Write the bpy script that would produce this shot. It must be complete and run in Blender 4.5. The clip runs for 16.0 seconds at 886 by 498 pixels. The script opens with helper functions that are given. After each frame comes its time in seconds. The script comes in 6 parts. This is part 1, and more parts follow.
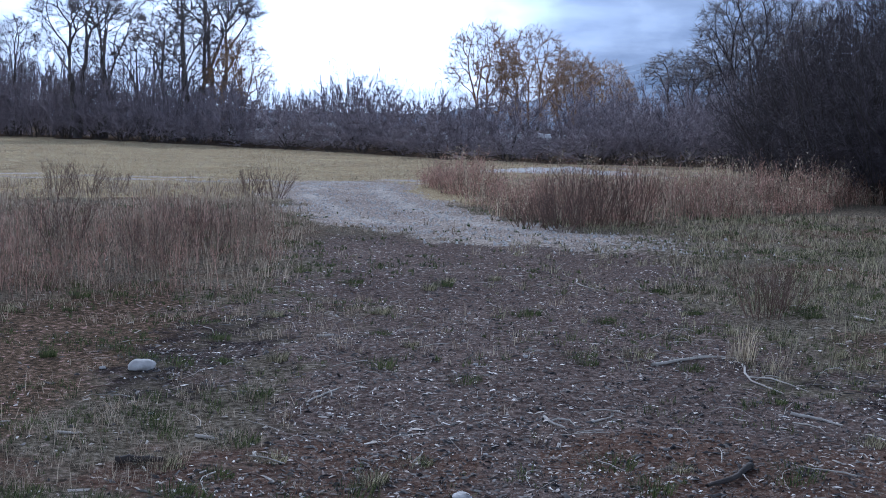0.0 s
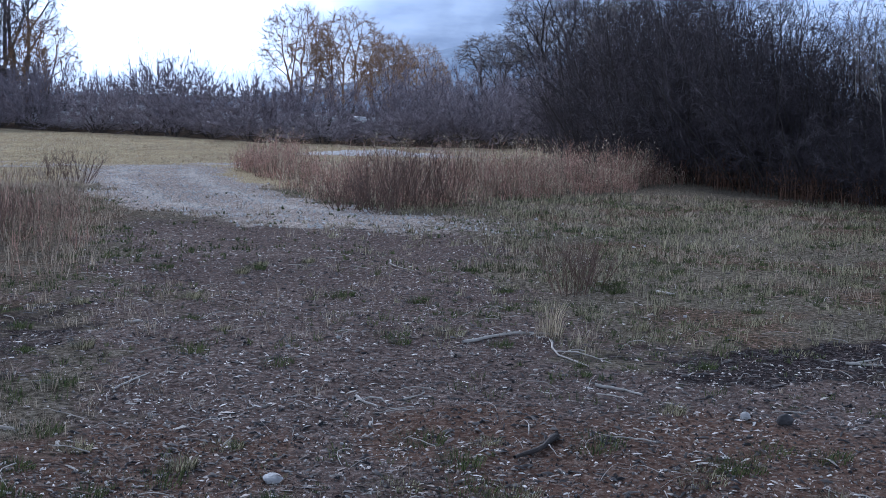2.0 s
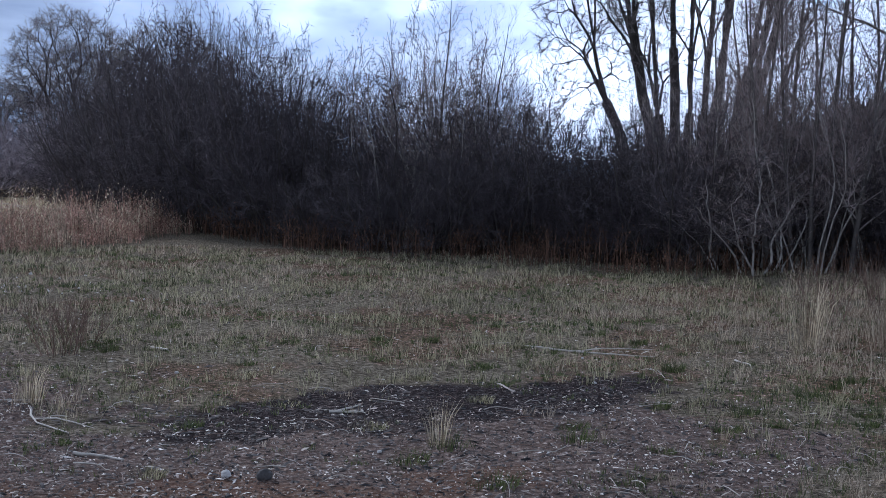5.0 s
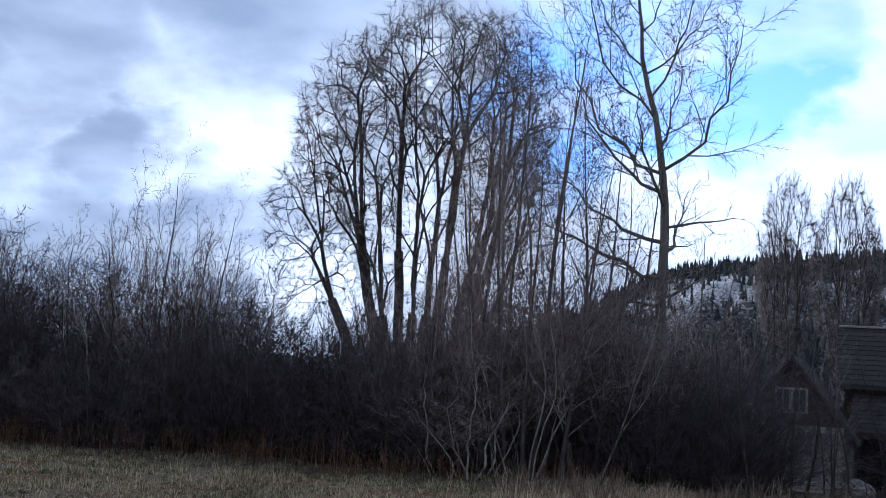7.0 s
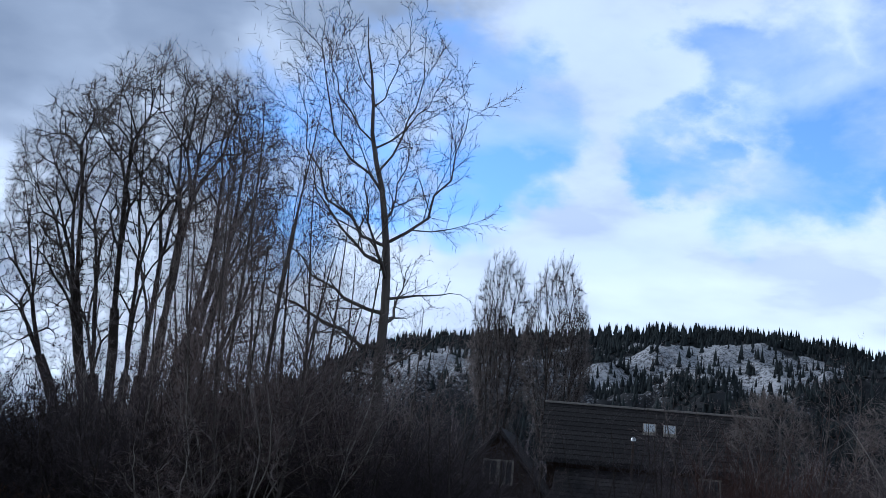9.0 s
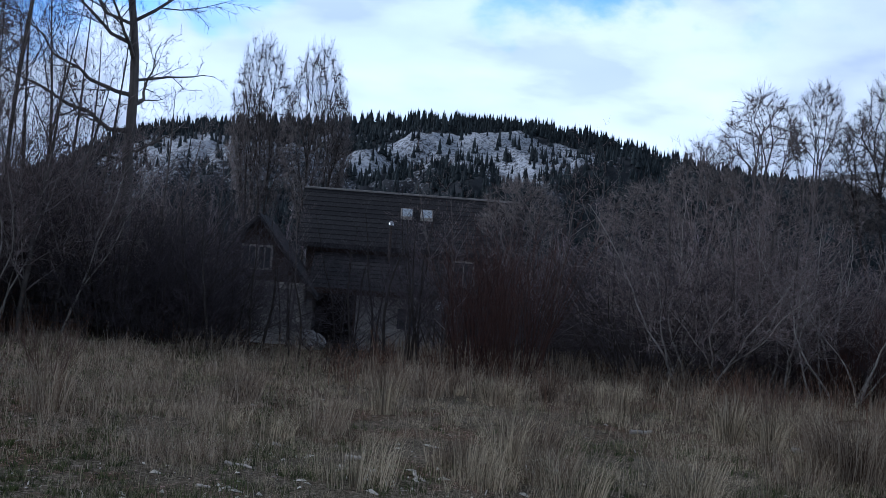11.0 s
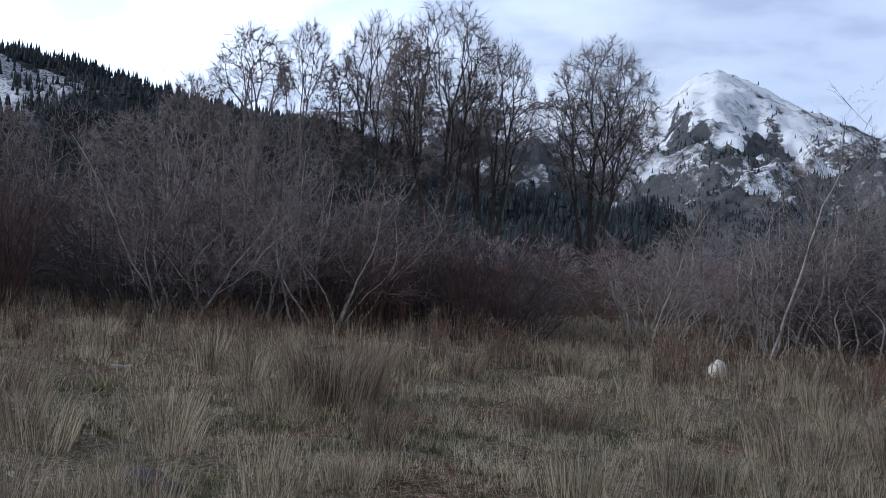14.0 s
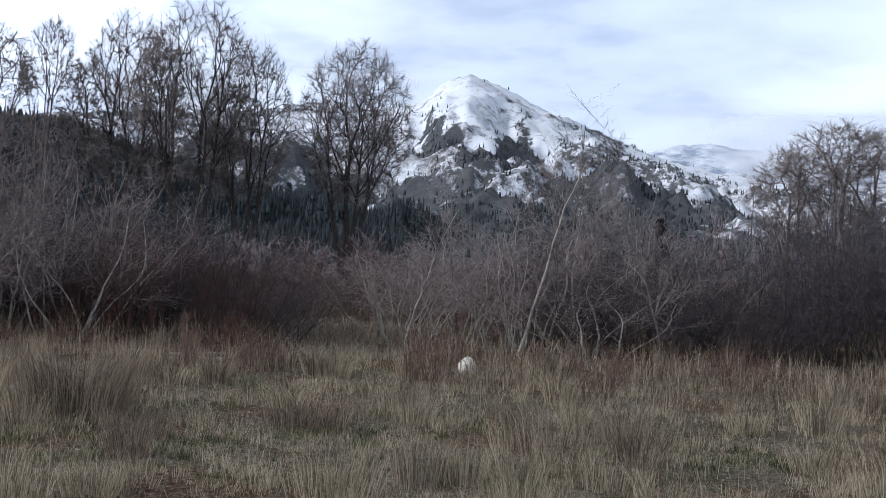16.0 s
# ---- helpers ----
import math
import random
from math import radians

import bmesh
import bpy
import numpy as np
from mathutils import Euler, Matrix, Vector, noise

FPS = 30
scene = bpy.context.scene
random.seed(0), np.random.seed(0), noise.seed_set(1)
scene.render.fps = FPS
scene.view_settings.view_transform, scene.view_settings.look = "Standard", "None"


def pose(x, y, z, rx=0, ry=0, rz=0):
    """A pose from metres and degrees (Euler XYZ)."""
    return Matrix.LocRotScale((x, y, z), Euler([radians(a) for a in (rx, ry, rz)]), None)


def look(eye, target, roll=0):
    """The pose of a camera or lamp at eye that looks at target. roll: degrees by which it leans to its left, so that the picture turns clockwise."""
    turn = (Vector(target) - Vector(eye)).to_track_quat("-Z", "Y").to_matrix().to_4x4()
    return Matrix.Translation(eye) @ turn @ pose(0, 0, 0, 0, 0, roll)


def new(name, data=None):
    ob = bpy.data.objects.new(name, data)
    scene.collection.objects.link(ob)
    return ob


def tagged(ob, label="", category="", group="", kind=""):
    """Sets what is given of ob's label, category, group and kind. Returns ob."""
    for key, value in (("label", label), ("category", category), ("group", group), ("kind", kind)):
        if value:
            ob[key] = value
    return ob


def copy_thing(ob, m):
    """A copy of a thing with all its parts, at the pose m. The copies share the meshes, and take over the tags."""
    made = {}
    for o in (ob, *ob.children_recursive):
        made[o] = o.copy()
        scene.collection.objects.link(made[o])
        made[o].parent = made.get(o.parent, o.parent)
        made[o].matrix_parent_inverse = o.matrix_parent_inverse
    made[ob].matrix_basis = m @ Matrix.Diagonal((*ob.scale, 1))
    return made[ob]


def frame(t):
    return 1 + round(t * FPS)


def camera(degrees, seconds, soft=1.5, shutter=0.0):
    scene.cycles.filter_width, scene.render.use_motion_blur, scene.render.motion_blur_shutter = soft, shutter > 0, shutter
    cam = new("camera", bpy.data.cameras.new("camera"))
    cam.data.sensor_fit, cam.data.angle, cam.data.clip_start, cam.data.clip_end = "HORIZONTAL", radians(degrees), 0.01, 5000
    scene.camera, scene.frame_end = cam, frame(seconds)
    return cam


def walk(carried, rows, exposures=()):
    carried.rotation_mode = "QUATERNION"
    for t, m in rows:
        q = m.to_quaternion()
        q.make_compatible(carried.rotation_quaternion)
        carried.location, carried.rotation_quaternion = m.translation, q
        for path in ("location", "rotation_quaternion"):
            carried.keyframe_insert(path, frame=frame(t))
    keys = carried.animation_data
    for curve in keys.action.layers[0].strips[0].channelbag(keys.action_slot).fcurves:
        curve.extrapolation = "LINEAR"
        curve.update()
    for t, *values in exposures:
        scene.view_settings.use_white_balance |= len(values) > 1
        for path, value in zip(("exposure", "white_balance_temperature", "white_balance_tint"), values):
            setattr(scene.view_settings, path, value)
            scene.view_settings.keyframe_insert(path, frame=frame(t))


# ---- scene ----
cam = camera(38.92, 16.0, soft=0.7)
PATH = [
    (0, pose(0.000, 0.000, 1.600, 84.365, -1.387, 0.137)),
    (0.5, pose(0.002, -0.012, 1.603, 84.023, -1.486, -1.762)),
    (1, pose(0.009, -0.026, 1.600, 84.307, -1.651, -3.185)),
    (1.5, pose(0.017, -0.027, 1.592, 83.889, -1.639, -4.819)),
    (2, pose(0.045, -0.018, 1.585, 83.795, -1.382, -8.215)),
    (2.5, pose(0.079, -0.027, 1.589, 84.070, -1.664, -12.369)),
    (3, pose(0.112, -0.026, 1.586, 84.850, -2.015, -17.367)),
    (3.5, pose(0.140, -0.040, 1.582, 84.819, -2.026, -20.657)),
    (3.7, pose(0.150, -0.047, 1.582, 84.601, -1.983, -21.810)),
    (5.8, pose(0.354, -0.008, 1.683, 89.450, -2.634, -35.246)),
    (6, pose(0.369, -0.005, 1.680, 90.458, -3.010, -36.486)),
    (6.5, pose(0.407, 0.006, 1.681, 94.005, -3.513, -39.519)),
    (7, pose(0.428, 0.021, 1.699, 96.048, -3.680, -42.524)),
    (7.5, pose(0.420, 0.024, 1.709, 97.678, -3.870, -46.417)),
    (8, pose(0.393, 0.008, 1.718, 99.410, -4.526, -49.210)),
    (8.5, pose(0.355, -0.041, 1.714, 100.245, -4.843, -52.543)),
    (9, pose(0.272, -0.118, 1.698, 100.040, -5.019, -55.459)),
    (9.5, pose(0.211, -0.187, 1.671, 95.420, -5.712, -59.087)),
    (9.7, pose(0.219, -0.196, 1.665, 94.049, -5.445, -60.146)),
    (11.8, pose(0.593, -0.159, 1.671, 90.557, -4.612, -71.942)),
    (12, pose(0.607, -0.164, 1.659, 90.294, -4.845, -73.896)),
    (12.5, pose(0.634, -0.188, 1.655, 89.988, -5.115, -78.331)),
    (13, pose(0.658, -0.208, 1.652, 89.849, -4.952, -82.404)),
    (13.5, pose(0.659, -0.234, 1.643, 89.824, -4.490, -85.740)),
    (14, pose(0.682, -0.252, 1.647, 89.773, -3.988, -89.151)),
    (14.5, pose(0.670, -0.271, 1.632, 90.162, -3.978, -92.749)),
    (15, pose(0.656, -0.288, 1.627, 89.981, -3.782, -95.851)),
    (15.5, pose(0.625, -0.316, 1.639, 90.006, -3.509, -98.410)),
    (16, pose(0.592, -0.334, 1.644, 90.579, -3.220, -100.195)),
]
walk(cam, PATH, ((0, -0.75, 4850, 13), (3.5, -0.72, 4850, 13), (6, -0.65, 5250, 13), (7, -1.08, 5250, 12), (9, -1.66, 5250, 9), (9.6, -1.8, 5200, 9), (12, -1.25, 4950, 12), (14, -1.0, 5350, 12), (16, -0.75, 5600, 11)))

# ---------------------------------------------------------------- light
SUN_A, SUN_EL = -9.0, 27.0          # bearing to the right of +y, and height, in degrees
sun = new("sun", bpy.data.lights.new("sun", "SUN"))
sun.data.energy, sun.data.angle, sun.data.color = 4.2, radians(3), (1.0, 0.92, 0.83)
sx = math.sin(radians(SUN_A)) * math.cos(radians(SUN_EL))
sy = math.cos(radians(SUN_A)) * math.cos(radians(SUN_EL))
sun.matrix_world = look((sx * 50, sy * 50, math.sin(radians(SUN_EL)) * 50), (0, 0, 0))


def make_world():
    w = bpy.data.worlds.new("sky")
    scene.world = w
    w.use_nodes = True
    nt = w.node_tree
    nt.nodes.clear()
    N, L = nt.nodes.new, nt.links.new
    out = N("ShaderNodeOutputWorld")
    sky = N("ShaderNodeTexSky")
    sky.sky_type, sky.sun_disc = "NISHITA", False
    sky.sun_elevation, sky.sun_rotation = radians(SUN_EL), radians(SUN_A)
    sky.altitude, sky.dust_density, sky.ozone_density = 2600, 0.1, 3.5
    bg_sky = N("ShaderNodeBackground")
    bg_sky.inputs["Strength"].default_value = 0.7
    L(sky.outputs[0], bg_sky.inputs["Color"])
    tc = N("ShaderNodeTexCoord")
    sep = N("ShaderNodeSeparateXYZ")
    L(tc.outputs["Generated"], sep.inputs[0])

    def math_node(op, a, b=None, c=None):
        n = N("ShaderNodeMath")
        n.operation = op
        for k, q in enumerate((a, b, c)):
            if q is None:
                continue
            if isinstance(q, (int, float)):
                n.inputs[k].default_value = q
            else:
                L(q, n.inputs[k])
        return n.outputs[0]

    def ramp(fac, stops):
        n = N("ShaderNodeValToRGB")
        while len(n.color_ramp.elements) < len(stops):
            n.color_ramp.elements.new(0.5)
        for e, (pos, col) in zip(n.color_ramp.elements, stops):
            e.position, e.color = pos, (*col, 1) if len(col) == 3 else col
        L(fac, n.inputs[0])
        return n.outputs[0]

    def toward(a, el):
        """The cosine between the sky's direction and a bearing and height."""
        n = N("ShaderNodeVectorMath")
        n.operation = "DOT_PRODUCT"
        L(tc.outputs["Generated"], n.inputs[0])
        ca = math.cos(radians(el))
        n.inputs[1].default_value = (math.sin(radians(a)) * ca, math.cos(radians(a)) * ca, math.sin(radians(el)))
        return n.outputs["Value"]

    # the cloud deck lies flat overhead, so that it crowds together towards the horizon
    zz = math_node("ADD", math_node("MAXIMUM", sep.outputs[2], 0.0), 0.16)
    comb = N("ShaderNodeCombineXYZ")
    L(math_node("DIVIDE", sep.outputs[0], zz), comb.inputs[0])
    L(math_node("DIVIDE", sep.outputs[1], zz), comb.inputs[1])
    big = N("ShaderNodeTexNoise")
    big.inputs["Scale"].default_value, big.inputs["Detail"].default_value = 1.9, 9
    big.inputs["Roughness"].default_value, big.inputs["Distortion"].default_value = 0.54, 0.3
    L(comb.outputs[0], big.inputs["Vector"])
    soft = N("ShaderNodeTexNoise")
    soft.inputs["Scale"].default_value, soft.inputs["Detail"].default_value = 0.8, 4
    soft.inputs["Roughness"].default_value = 0.45
    shift = N("ShaderNodeVectorMath")
    shift.operation = "ADD"
    shift.inputs[1].default_value = (4.2, 1.7, 9.1)
    L(comb.outputs[0], shift.inputs[0])
    L(shift.outputs[0], soft.inputs["Vector"])
    # directions, frayed at the edges
    fray = N("ShaderNodeTexNoise")
    fray.inputs["Scale"].default_value, fray.inputs["Detail"].default_value, fray.inputs["Roughness"].default_value = 7.0, 8, 0.55
    stretch = N("ShaderNodeVectorMath")
    stretch.operation = "MULTIPLY"
    stretch.inputs[1].default_value = (1, 1, 1.7)
    L(tc.outputs["Generated"], stretch.inputs[0])
    L(stretch.outputs[0], fray.inputs["Vector"])
    off = N("ShaderNodeVectorMath")
    off.operation = "MULTIPLY_ADD"
    off.inputs[1].default_value, off.inputs[2].default_value = (0.24, 0.24, 0.24), (-0.12, -0.12, -0.12)
    L(fray.outputs["Color"], off.inputs[0])
    frayed = N("ShaderNodeVectorMath")
    frayed.operation = "ADD"
    L(tc.outputs["Generated"], frayed.inputs[0])
    L(off.outputs[0], frayed.inputs[1])

    def patches(table, hard):
        """The greatest hold of several round patches of sky (bearing, height, reach in degrees)."""
        best = None
        for pa_, pe_, pr_ in table:
            n = N("ShaderNodeVectorMath")
            n.operation = "DISTANCE"
            L(frayed.outputs[0], n.inputs[0])
            ca = math.cos(radians(pe_))
            n.inputs[1].default_value = (math.sin(radians(pa_)) * ca, math.cos(radians(pa_)) * ca, math.sin(radians(pe_)))
            m = N("ShaderNodeMapRange")
            m.interpolation_type = "SMOOTHSTEP"
            m.inputs["From Min"].default_value, m.inputs["From Max"].default_value = radians(pr_) * (1 + hard), radians(pr_) * (1 - hard)
            L(n.outputs["Value"], m.inputs["Value"])
            best = m.outputs[0] if best is None else math_node("MAXIMUM", best, m.outputs[0])
        return best

    # gaps in the deck, with thin cloud drifting over them
    gap = patches(((56.8, 13.4, 3.4), (55.4, 18.0, 3.6), (57.0, 16.2, 2.6), (67.6, 18.6, 2.8), (71.0, 16.4, 4.0), (75.0, 16.0, 3.6), (64.6, 15.3, 2.2), (46.0, 12.5, 3.6), (50.5, 14.0, 3.2), (79.0, 19.0, 5.0)), 0.35)
    wisp = ramp(big.outputs["Fac"], ((0.42, (0, 0, 0)), (0.70, (1, 1, 1))))
    mask = math_node("SUBTRACT", 1.0, math_node("MULTIPLY", gap, math_node("SUBTRACT", 1.0, math_node("MULTIPLY", wisp, 0.8))))
    # cloud tone: white where it is thin or lit, grey where it is thick, and a glow where the veiled sun stands
    body = ramp(soft.outputs["Fac"], ((0.34, (1.05, 1.08, 1.12)), (0.50, (0.90, 0.95, 1.02)), (0.66, (0.76, 0.83, 0.94))))
    puff = N("ShaderNodeTexNoise")
    puff.inputs["Scale"].default_value, puff.inputs["Detail"].default_value, puff.inputs["Roughness"].default_value = 2.6, 7, 0.5
    L(shift.outputs[0], puff.inputs["Vector"])
    fold = N("ShaderNodeMix")
    fold.data_type, fold.blend_type = "RGBA", "MULTIPLY"
    fold.inputs[0].default_value = 1.0
    L(body, fold.inputs[6])
    L(ramp(puff.outputs["Fac"], ((0.38, (1.08, 1.08, 1.08)), (0.52, (0.98, 0.98, 0.99)), (0.64, (0.78, 0.80, 0.85)))), fold.inputs[7])
    body = fold.outputs[2]
    glow = N("ShaderNodeMapRange")
    glow.inputs["From Min"].default_value, glow.inputs["From Max"].default_value = math.cos(radians(30)), math.cos(radians(2))
    glow.interpolation_type = "SMOOTHSTEP"
    L(toward(SUN_A + 2, 18), glow.inputs["Value"])
    lift = N("ShaderNodeMix")
    lift.data_type, lift.blend_type = "RGBA", "ADD"
    lift.inputs[7].default_value = (0.30, 0.30, 0.30, 1)
    L(glow.outputs[0], lift.inputs[0])
    L(body, lift.inputs[6])
    # grey rain banks
    shade = patches(((6, 7.5, 5), (10, 9, 7), (16, 11.5, 7.5), (24, 15.5, 7), (33, 18.5, 7.5), (42, 20.5, 6.5), (50, 22.0, 4.5), (27.0, 8.8, 3.2), (19, 7.0, 2.6), (13, 4.5, 5.0), (20, 4.2, 4.0), (26, 4.5, 4.6), (31.5, 4.8, 3.4)), 0.55)
    shade = math_node("MULTIPLY", shade, math_node("MULTIPLY_ADD", puff.outputs["Fac"], 0.7, 0.45))
    grey = N("ShaderNodeMix")
    grey.data_type, grey.clamp_factor = "RGBA", True
    grey.inputs[7].default_value = (0.24, 0.285, 0.37, 1)
    L(shade, grey.inputs[0])
    L(lift.outputs[2], grey.inputs[6])
    # the unseen deck overhead is darkened, to hold its light off the land
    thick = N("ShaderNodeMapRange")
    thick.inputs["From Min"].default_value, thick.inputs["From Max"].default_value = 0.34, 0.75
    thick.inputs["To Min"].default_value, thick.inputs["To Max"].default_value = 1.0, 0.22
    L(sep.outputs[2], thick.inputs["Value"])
    bg_cloud = N("ShaderNodeBackground")
    # and dimmed away from bearing 52, except round the sun's glow
    away = N("ShaderNodeMapRange")
    away.inputs["From Min"].default_value, away.inputs["From Max"].default_value = math.cos(radians(46)), math.cos(radians(14))
    away.inputs["To Min"].default_value, away.inputs["To Max"].default_value = 0.56, 1.0
    away.interpolation_type = "SMOOTHSTEP"
    L(toward(52, 9), away.inputs["Value"])
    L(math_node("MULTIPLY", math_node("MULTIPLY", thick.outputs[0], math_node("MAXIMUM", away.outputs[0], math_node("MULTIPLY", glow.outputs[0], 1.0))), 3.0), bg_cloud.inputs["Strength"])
    L(grey.outputs[2], bg_cloud.inputs["Color"])
    mix = N("ShaderNodeMixShader")
    L(mask, mix.inputs[0])
    L(bg_sky.outputs[0], mix.inputs[1])
    L(bg_cloud.outputs[0], mix.inputs[2])
    L(mix.outputs[0], out.inputs["Surface"])


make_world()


# ---------------------------------------------------------------- materials
def material(name, stops, scale=3.0, detail=6.0, rough=0.85, bump=0.0, bump_scale=40.0, island=0.0, metal=0.0,
             stretch=(1, 1, 1), spec=0.3, per_object=0.0):
    """A noise-driven surface: stops are (position, colour) along a ramp; island and per_object vary its brightness."""
    m = bpy.data.materials.new(name)
    m.use_nodes = True
    nt = m.node_tree
    N, L = nt.nodes.new, nt.links.new
    bsdf = nt.nodes["Principled BSDF"]
    bsdf.inputs["Roughness"].default_value = rough
    bsdf.inputs["Metallic"].default_value = metal
    bsdf.inputs["Specular IOR Level"].default_value = spec
    tc = N("ShaderNodeTexCoord")
    mp = N("ShaderNodeMapping")
    mp.inputs["Scale"].default_value = stretch
    L(tc.outputs["Object"], mp.inputs[0])
    n1 = N("ShaderNodeTexNoise")
    n1.inputs["Scale"].default_value, n1.inputs["Detail"].default_value = scale, detail
    n1.inputs["Roughness"].default_value = 0.62
    L(mp.outputs[0], n1.inputs["Vector"])
    r = N("ShaderNodeValToRGB")
    while len(r.color_ramp.elements) < len(stops):
        r.color_ramp.elements.new(0.5)
    for e, (pos, col) in zip(r.color_ramp.elements, stops):
        e.position, e.color = pos, (*col, 1)
    fac = n1.outputs["Fac"]
    geo = N("ShaderNodeNewGeometry")
    info = N("ShaderNodeObjectInfo")
    for amount, source in ((island, geo.outputs["Random Per Island"]), (per_object, info.outputs["Random"])):
        if amount:
            a = N("ShaderNodeMath")
            a.operation = "MULTIPLY_ADD"
            L(source, a.inputs[0])
            a.inputs[1].default_value, a.inputs[2].default_value = amount, -amount / 2
            b = N("ShaderNodeMath")
            b.operation = "ADD"
            L(a.outputs[0], b.inputs[0])
            L(fac, b.inputs[1])
            fac = b.outputs[0]
    L(fac, r.inputs[0])
    L(r.outputs[0], bsdf.inputs["Base Color"])
    if bump:
        n2 = N("ShaderNodeTexNoise")
        n2.inputs["Scale"].default_value, n2.inputs["Detail"].default_value = bump_scale, 5
        L(mp.outputs[0], n2.inputs["Vector"])
        bp = N("ShaderNodeBump")
        bp.inputs["Strength"].default_value, bp.inputs["Distance"].default_value = bump, 0.02
        L(n2.outputs["Fac"], bp.inputs["Height"])
        L(bp.outputs[0], bsdf.inputs["Normal"])
    return m


def leafy(m, share=0.45):
    """Lets a thin blade pass on some of the light that falls on its back."""
    nt = m.node_tree
    b = nt.nodes["Principled BSDF"]
    t = nt.nodes.new("ShaderNodeBsdfTranslucent")
    nt.links.new(b.inputs["Base Color"].links[0].from_socket, t.inputs["Color"])
    x = nt.nodes.new("ShaderNodeMixShader")
    x.inputs[0].default_value = share
    out = nt.nodes["Material Output"]
    nt.links.new(b.outputs[0], x.inputs[1])
    nt.links.new(t.outputs[0], x.inputs[2])
    nt.links.new(x.outputs[0], out.inputs["Surface"])
    return m


BARK_DARK = material("bark_dark", ((0.25, (0.025, 0.021, 0.019)), (0.75, (0.085, 0.07, 0.06))), 9, rough=0.9, bump=0.5, stretch=(1, 1, 0.25))
BARK_GREY = material("bark_grey", ((0.25, (0.06, 0.052, 0.047)), (0.8, (0.19, 0.165, 0.145))), 7, rough=0.9, bump=0.5, stretch=(1, 1, 0.3))
BARK_ASH = material("bark_ash", ((0.25, (0.07, 0.062, 0.057)), (0.8, (0.25, 0.225, 0.20))), 7, rough=0.85, bump=0.5, stretch=(1, 1, 0.3))
BARK_PALE = material("bark_pale", ((0.28, (0.10, 0.09, 0.08)), (0.5, (0.33, 0.30, 0.26)), (0.8, (0.55, 0.51, 0.45))), 6, rough=0.8, bump=0.3)
TWIG_GREY = material("twig_grey", ((0.2, (0.09, 0.073, 0.068)), (0.8, (0.33, 0.285, 0.265))), 2.0, rough=0.75, island=0.5)
TWIG_DARK = material("twig_dark", ((0.2, (0.027, 0.023, 0.029)), (0.5, (0.064, 0.050, 0.053)), (0.8, (0.135, 0.116, 0.124))), 2.0, rough=0.75, island=0.5)
TWIG_RED = material("twig_red", ((0.2, (0.030, 0.013, 0.011)), (0.8, (0.115, 0.054, 0.040))), 2.0, rough=0.6, island=0.5)
TWIG_GOLD = material("twig_gold", ((0.2, (0.28, 0.155, 0.075)), (0.8, (0.55, 0.36, 0.21))), 2.0, rough=0.7, island=0.5)
TWIG_BROWN = material("twig_brown", ((0.2, (0.075, 0.045, 0.032)), (0.8, (0.20, 0.13, 0.095))), 2.0, rough=0.75, island=0.5)
# distant brush: haze and sun glare are mixed into this pale mauve
TWIG_HAZED_MAUVE = material("twig_hazed_mauve", ((0.2, (0.12, 0.10, 0.11)), (0.8, (0.36, 0.30, 0.31))), 2.0, rough=0.75, island=0.6)
TWIG_ROSE = material("twig_rose", ((0.2, (0.10, 0.070, 0.066)), (0.5, (0.21, 0.155, 0.145)), (0.8, (0.38, 0.31, 0.29))), 2.0, rough=0.75, island=0.6)
GRASS_DRY = material("grass_dry", ((0.15, (0.138, 0.109, 0.069)), (0.85, (0.690, 0.586, 0.414))), 0.35, rough=0.65, island=0.9)
GRASS_TAN = material("grass_tan", ((0.15, (0.13, 0.09, 0.062)), (0.85, (0.50, 0.42, 0.31))), 0.4, rough=0.65, island=0.9)
GRASS_BROWN = material("grass_brown", ((0.15, (0.078, 0.055, 0.042)), (0.85, (0.36, 0.285, 0.205))), 0.4, rough=0.7, island=0.9)
GRASS_ROSE = material("grass_rose", ((0.15, (0.133, 0.073, 0.053)), (0.85, (0.553, 0.354, 0.272))), 0.4, rough=0.65, island=0.9)
GRASS_RUST = material("grass_rust", ((0.15, (0.05, 0.026, 0.018)), (0.85, (0.24, 0.14, 0.09))), 0.4, rough=0.7, island=0.9)
GRASS_GREEN = material("grass_green", ((0.2, (0.032, 0.046, 0.016)), (0.8, (0.115, 0.130, 0.050))), 0.6, rough=0.65, island=0.9)
GRASS_OLIVE = material("grass_olive", ((0.15, (0.050, 0.048, 0.025)), (0.85, (0.42, 0.38, 0.24))), 0.5, rough=0.65, island=0.9)
for grass in (GRASS_OLIVE, GRASS_DRY, GRASS_TAN, GRASS_BROWN, GRASS_GREEN, GRASS_ROSE, GRASS_RUST):
    leafy(grass)
CHIP = material("wood_chip", ((0.1, (0.018, 0.012, 0.010)), (0.40, (0.09, 0.064, 0.050)), (0.62, (0.22, 0.165, 0.135)), (0.80, (0.42, 0.35, 0.30)), (0.93, (0.80, 0.75, 0.69))), 1.0, rough=0.7, island=0.9)
CHIP_DARK = material("charred_chip", ((0.2, (0.012, 0.011, 0.012)), (0.8, (0.09, 0.08, 0.075))), 1.0, rough=0.75, island=0.9)
BLEACHED = material("bleached_wood", ((0.2, (0.30, 0.26, 0.22)), (0.8, (0.62, 0.57, 0.50))), 12, rough=0.75, bump=0.4, stretch=(1, 1, 1))
STONE = material("pale_stone", ((0.25, (0.30, 0.28, 0.26)), (0.75, (0.62, 0.60, 0.57))), 10, rough=0.85, bump=0.5)
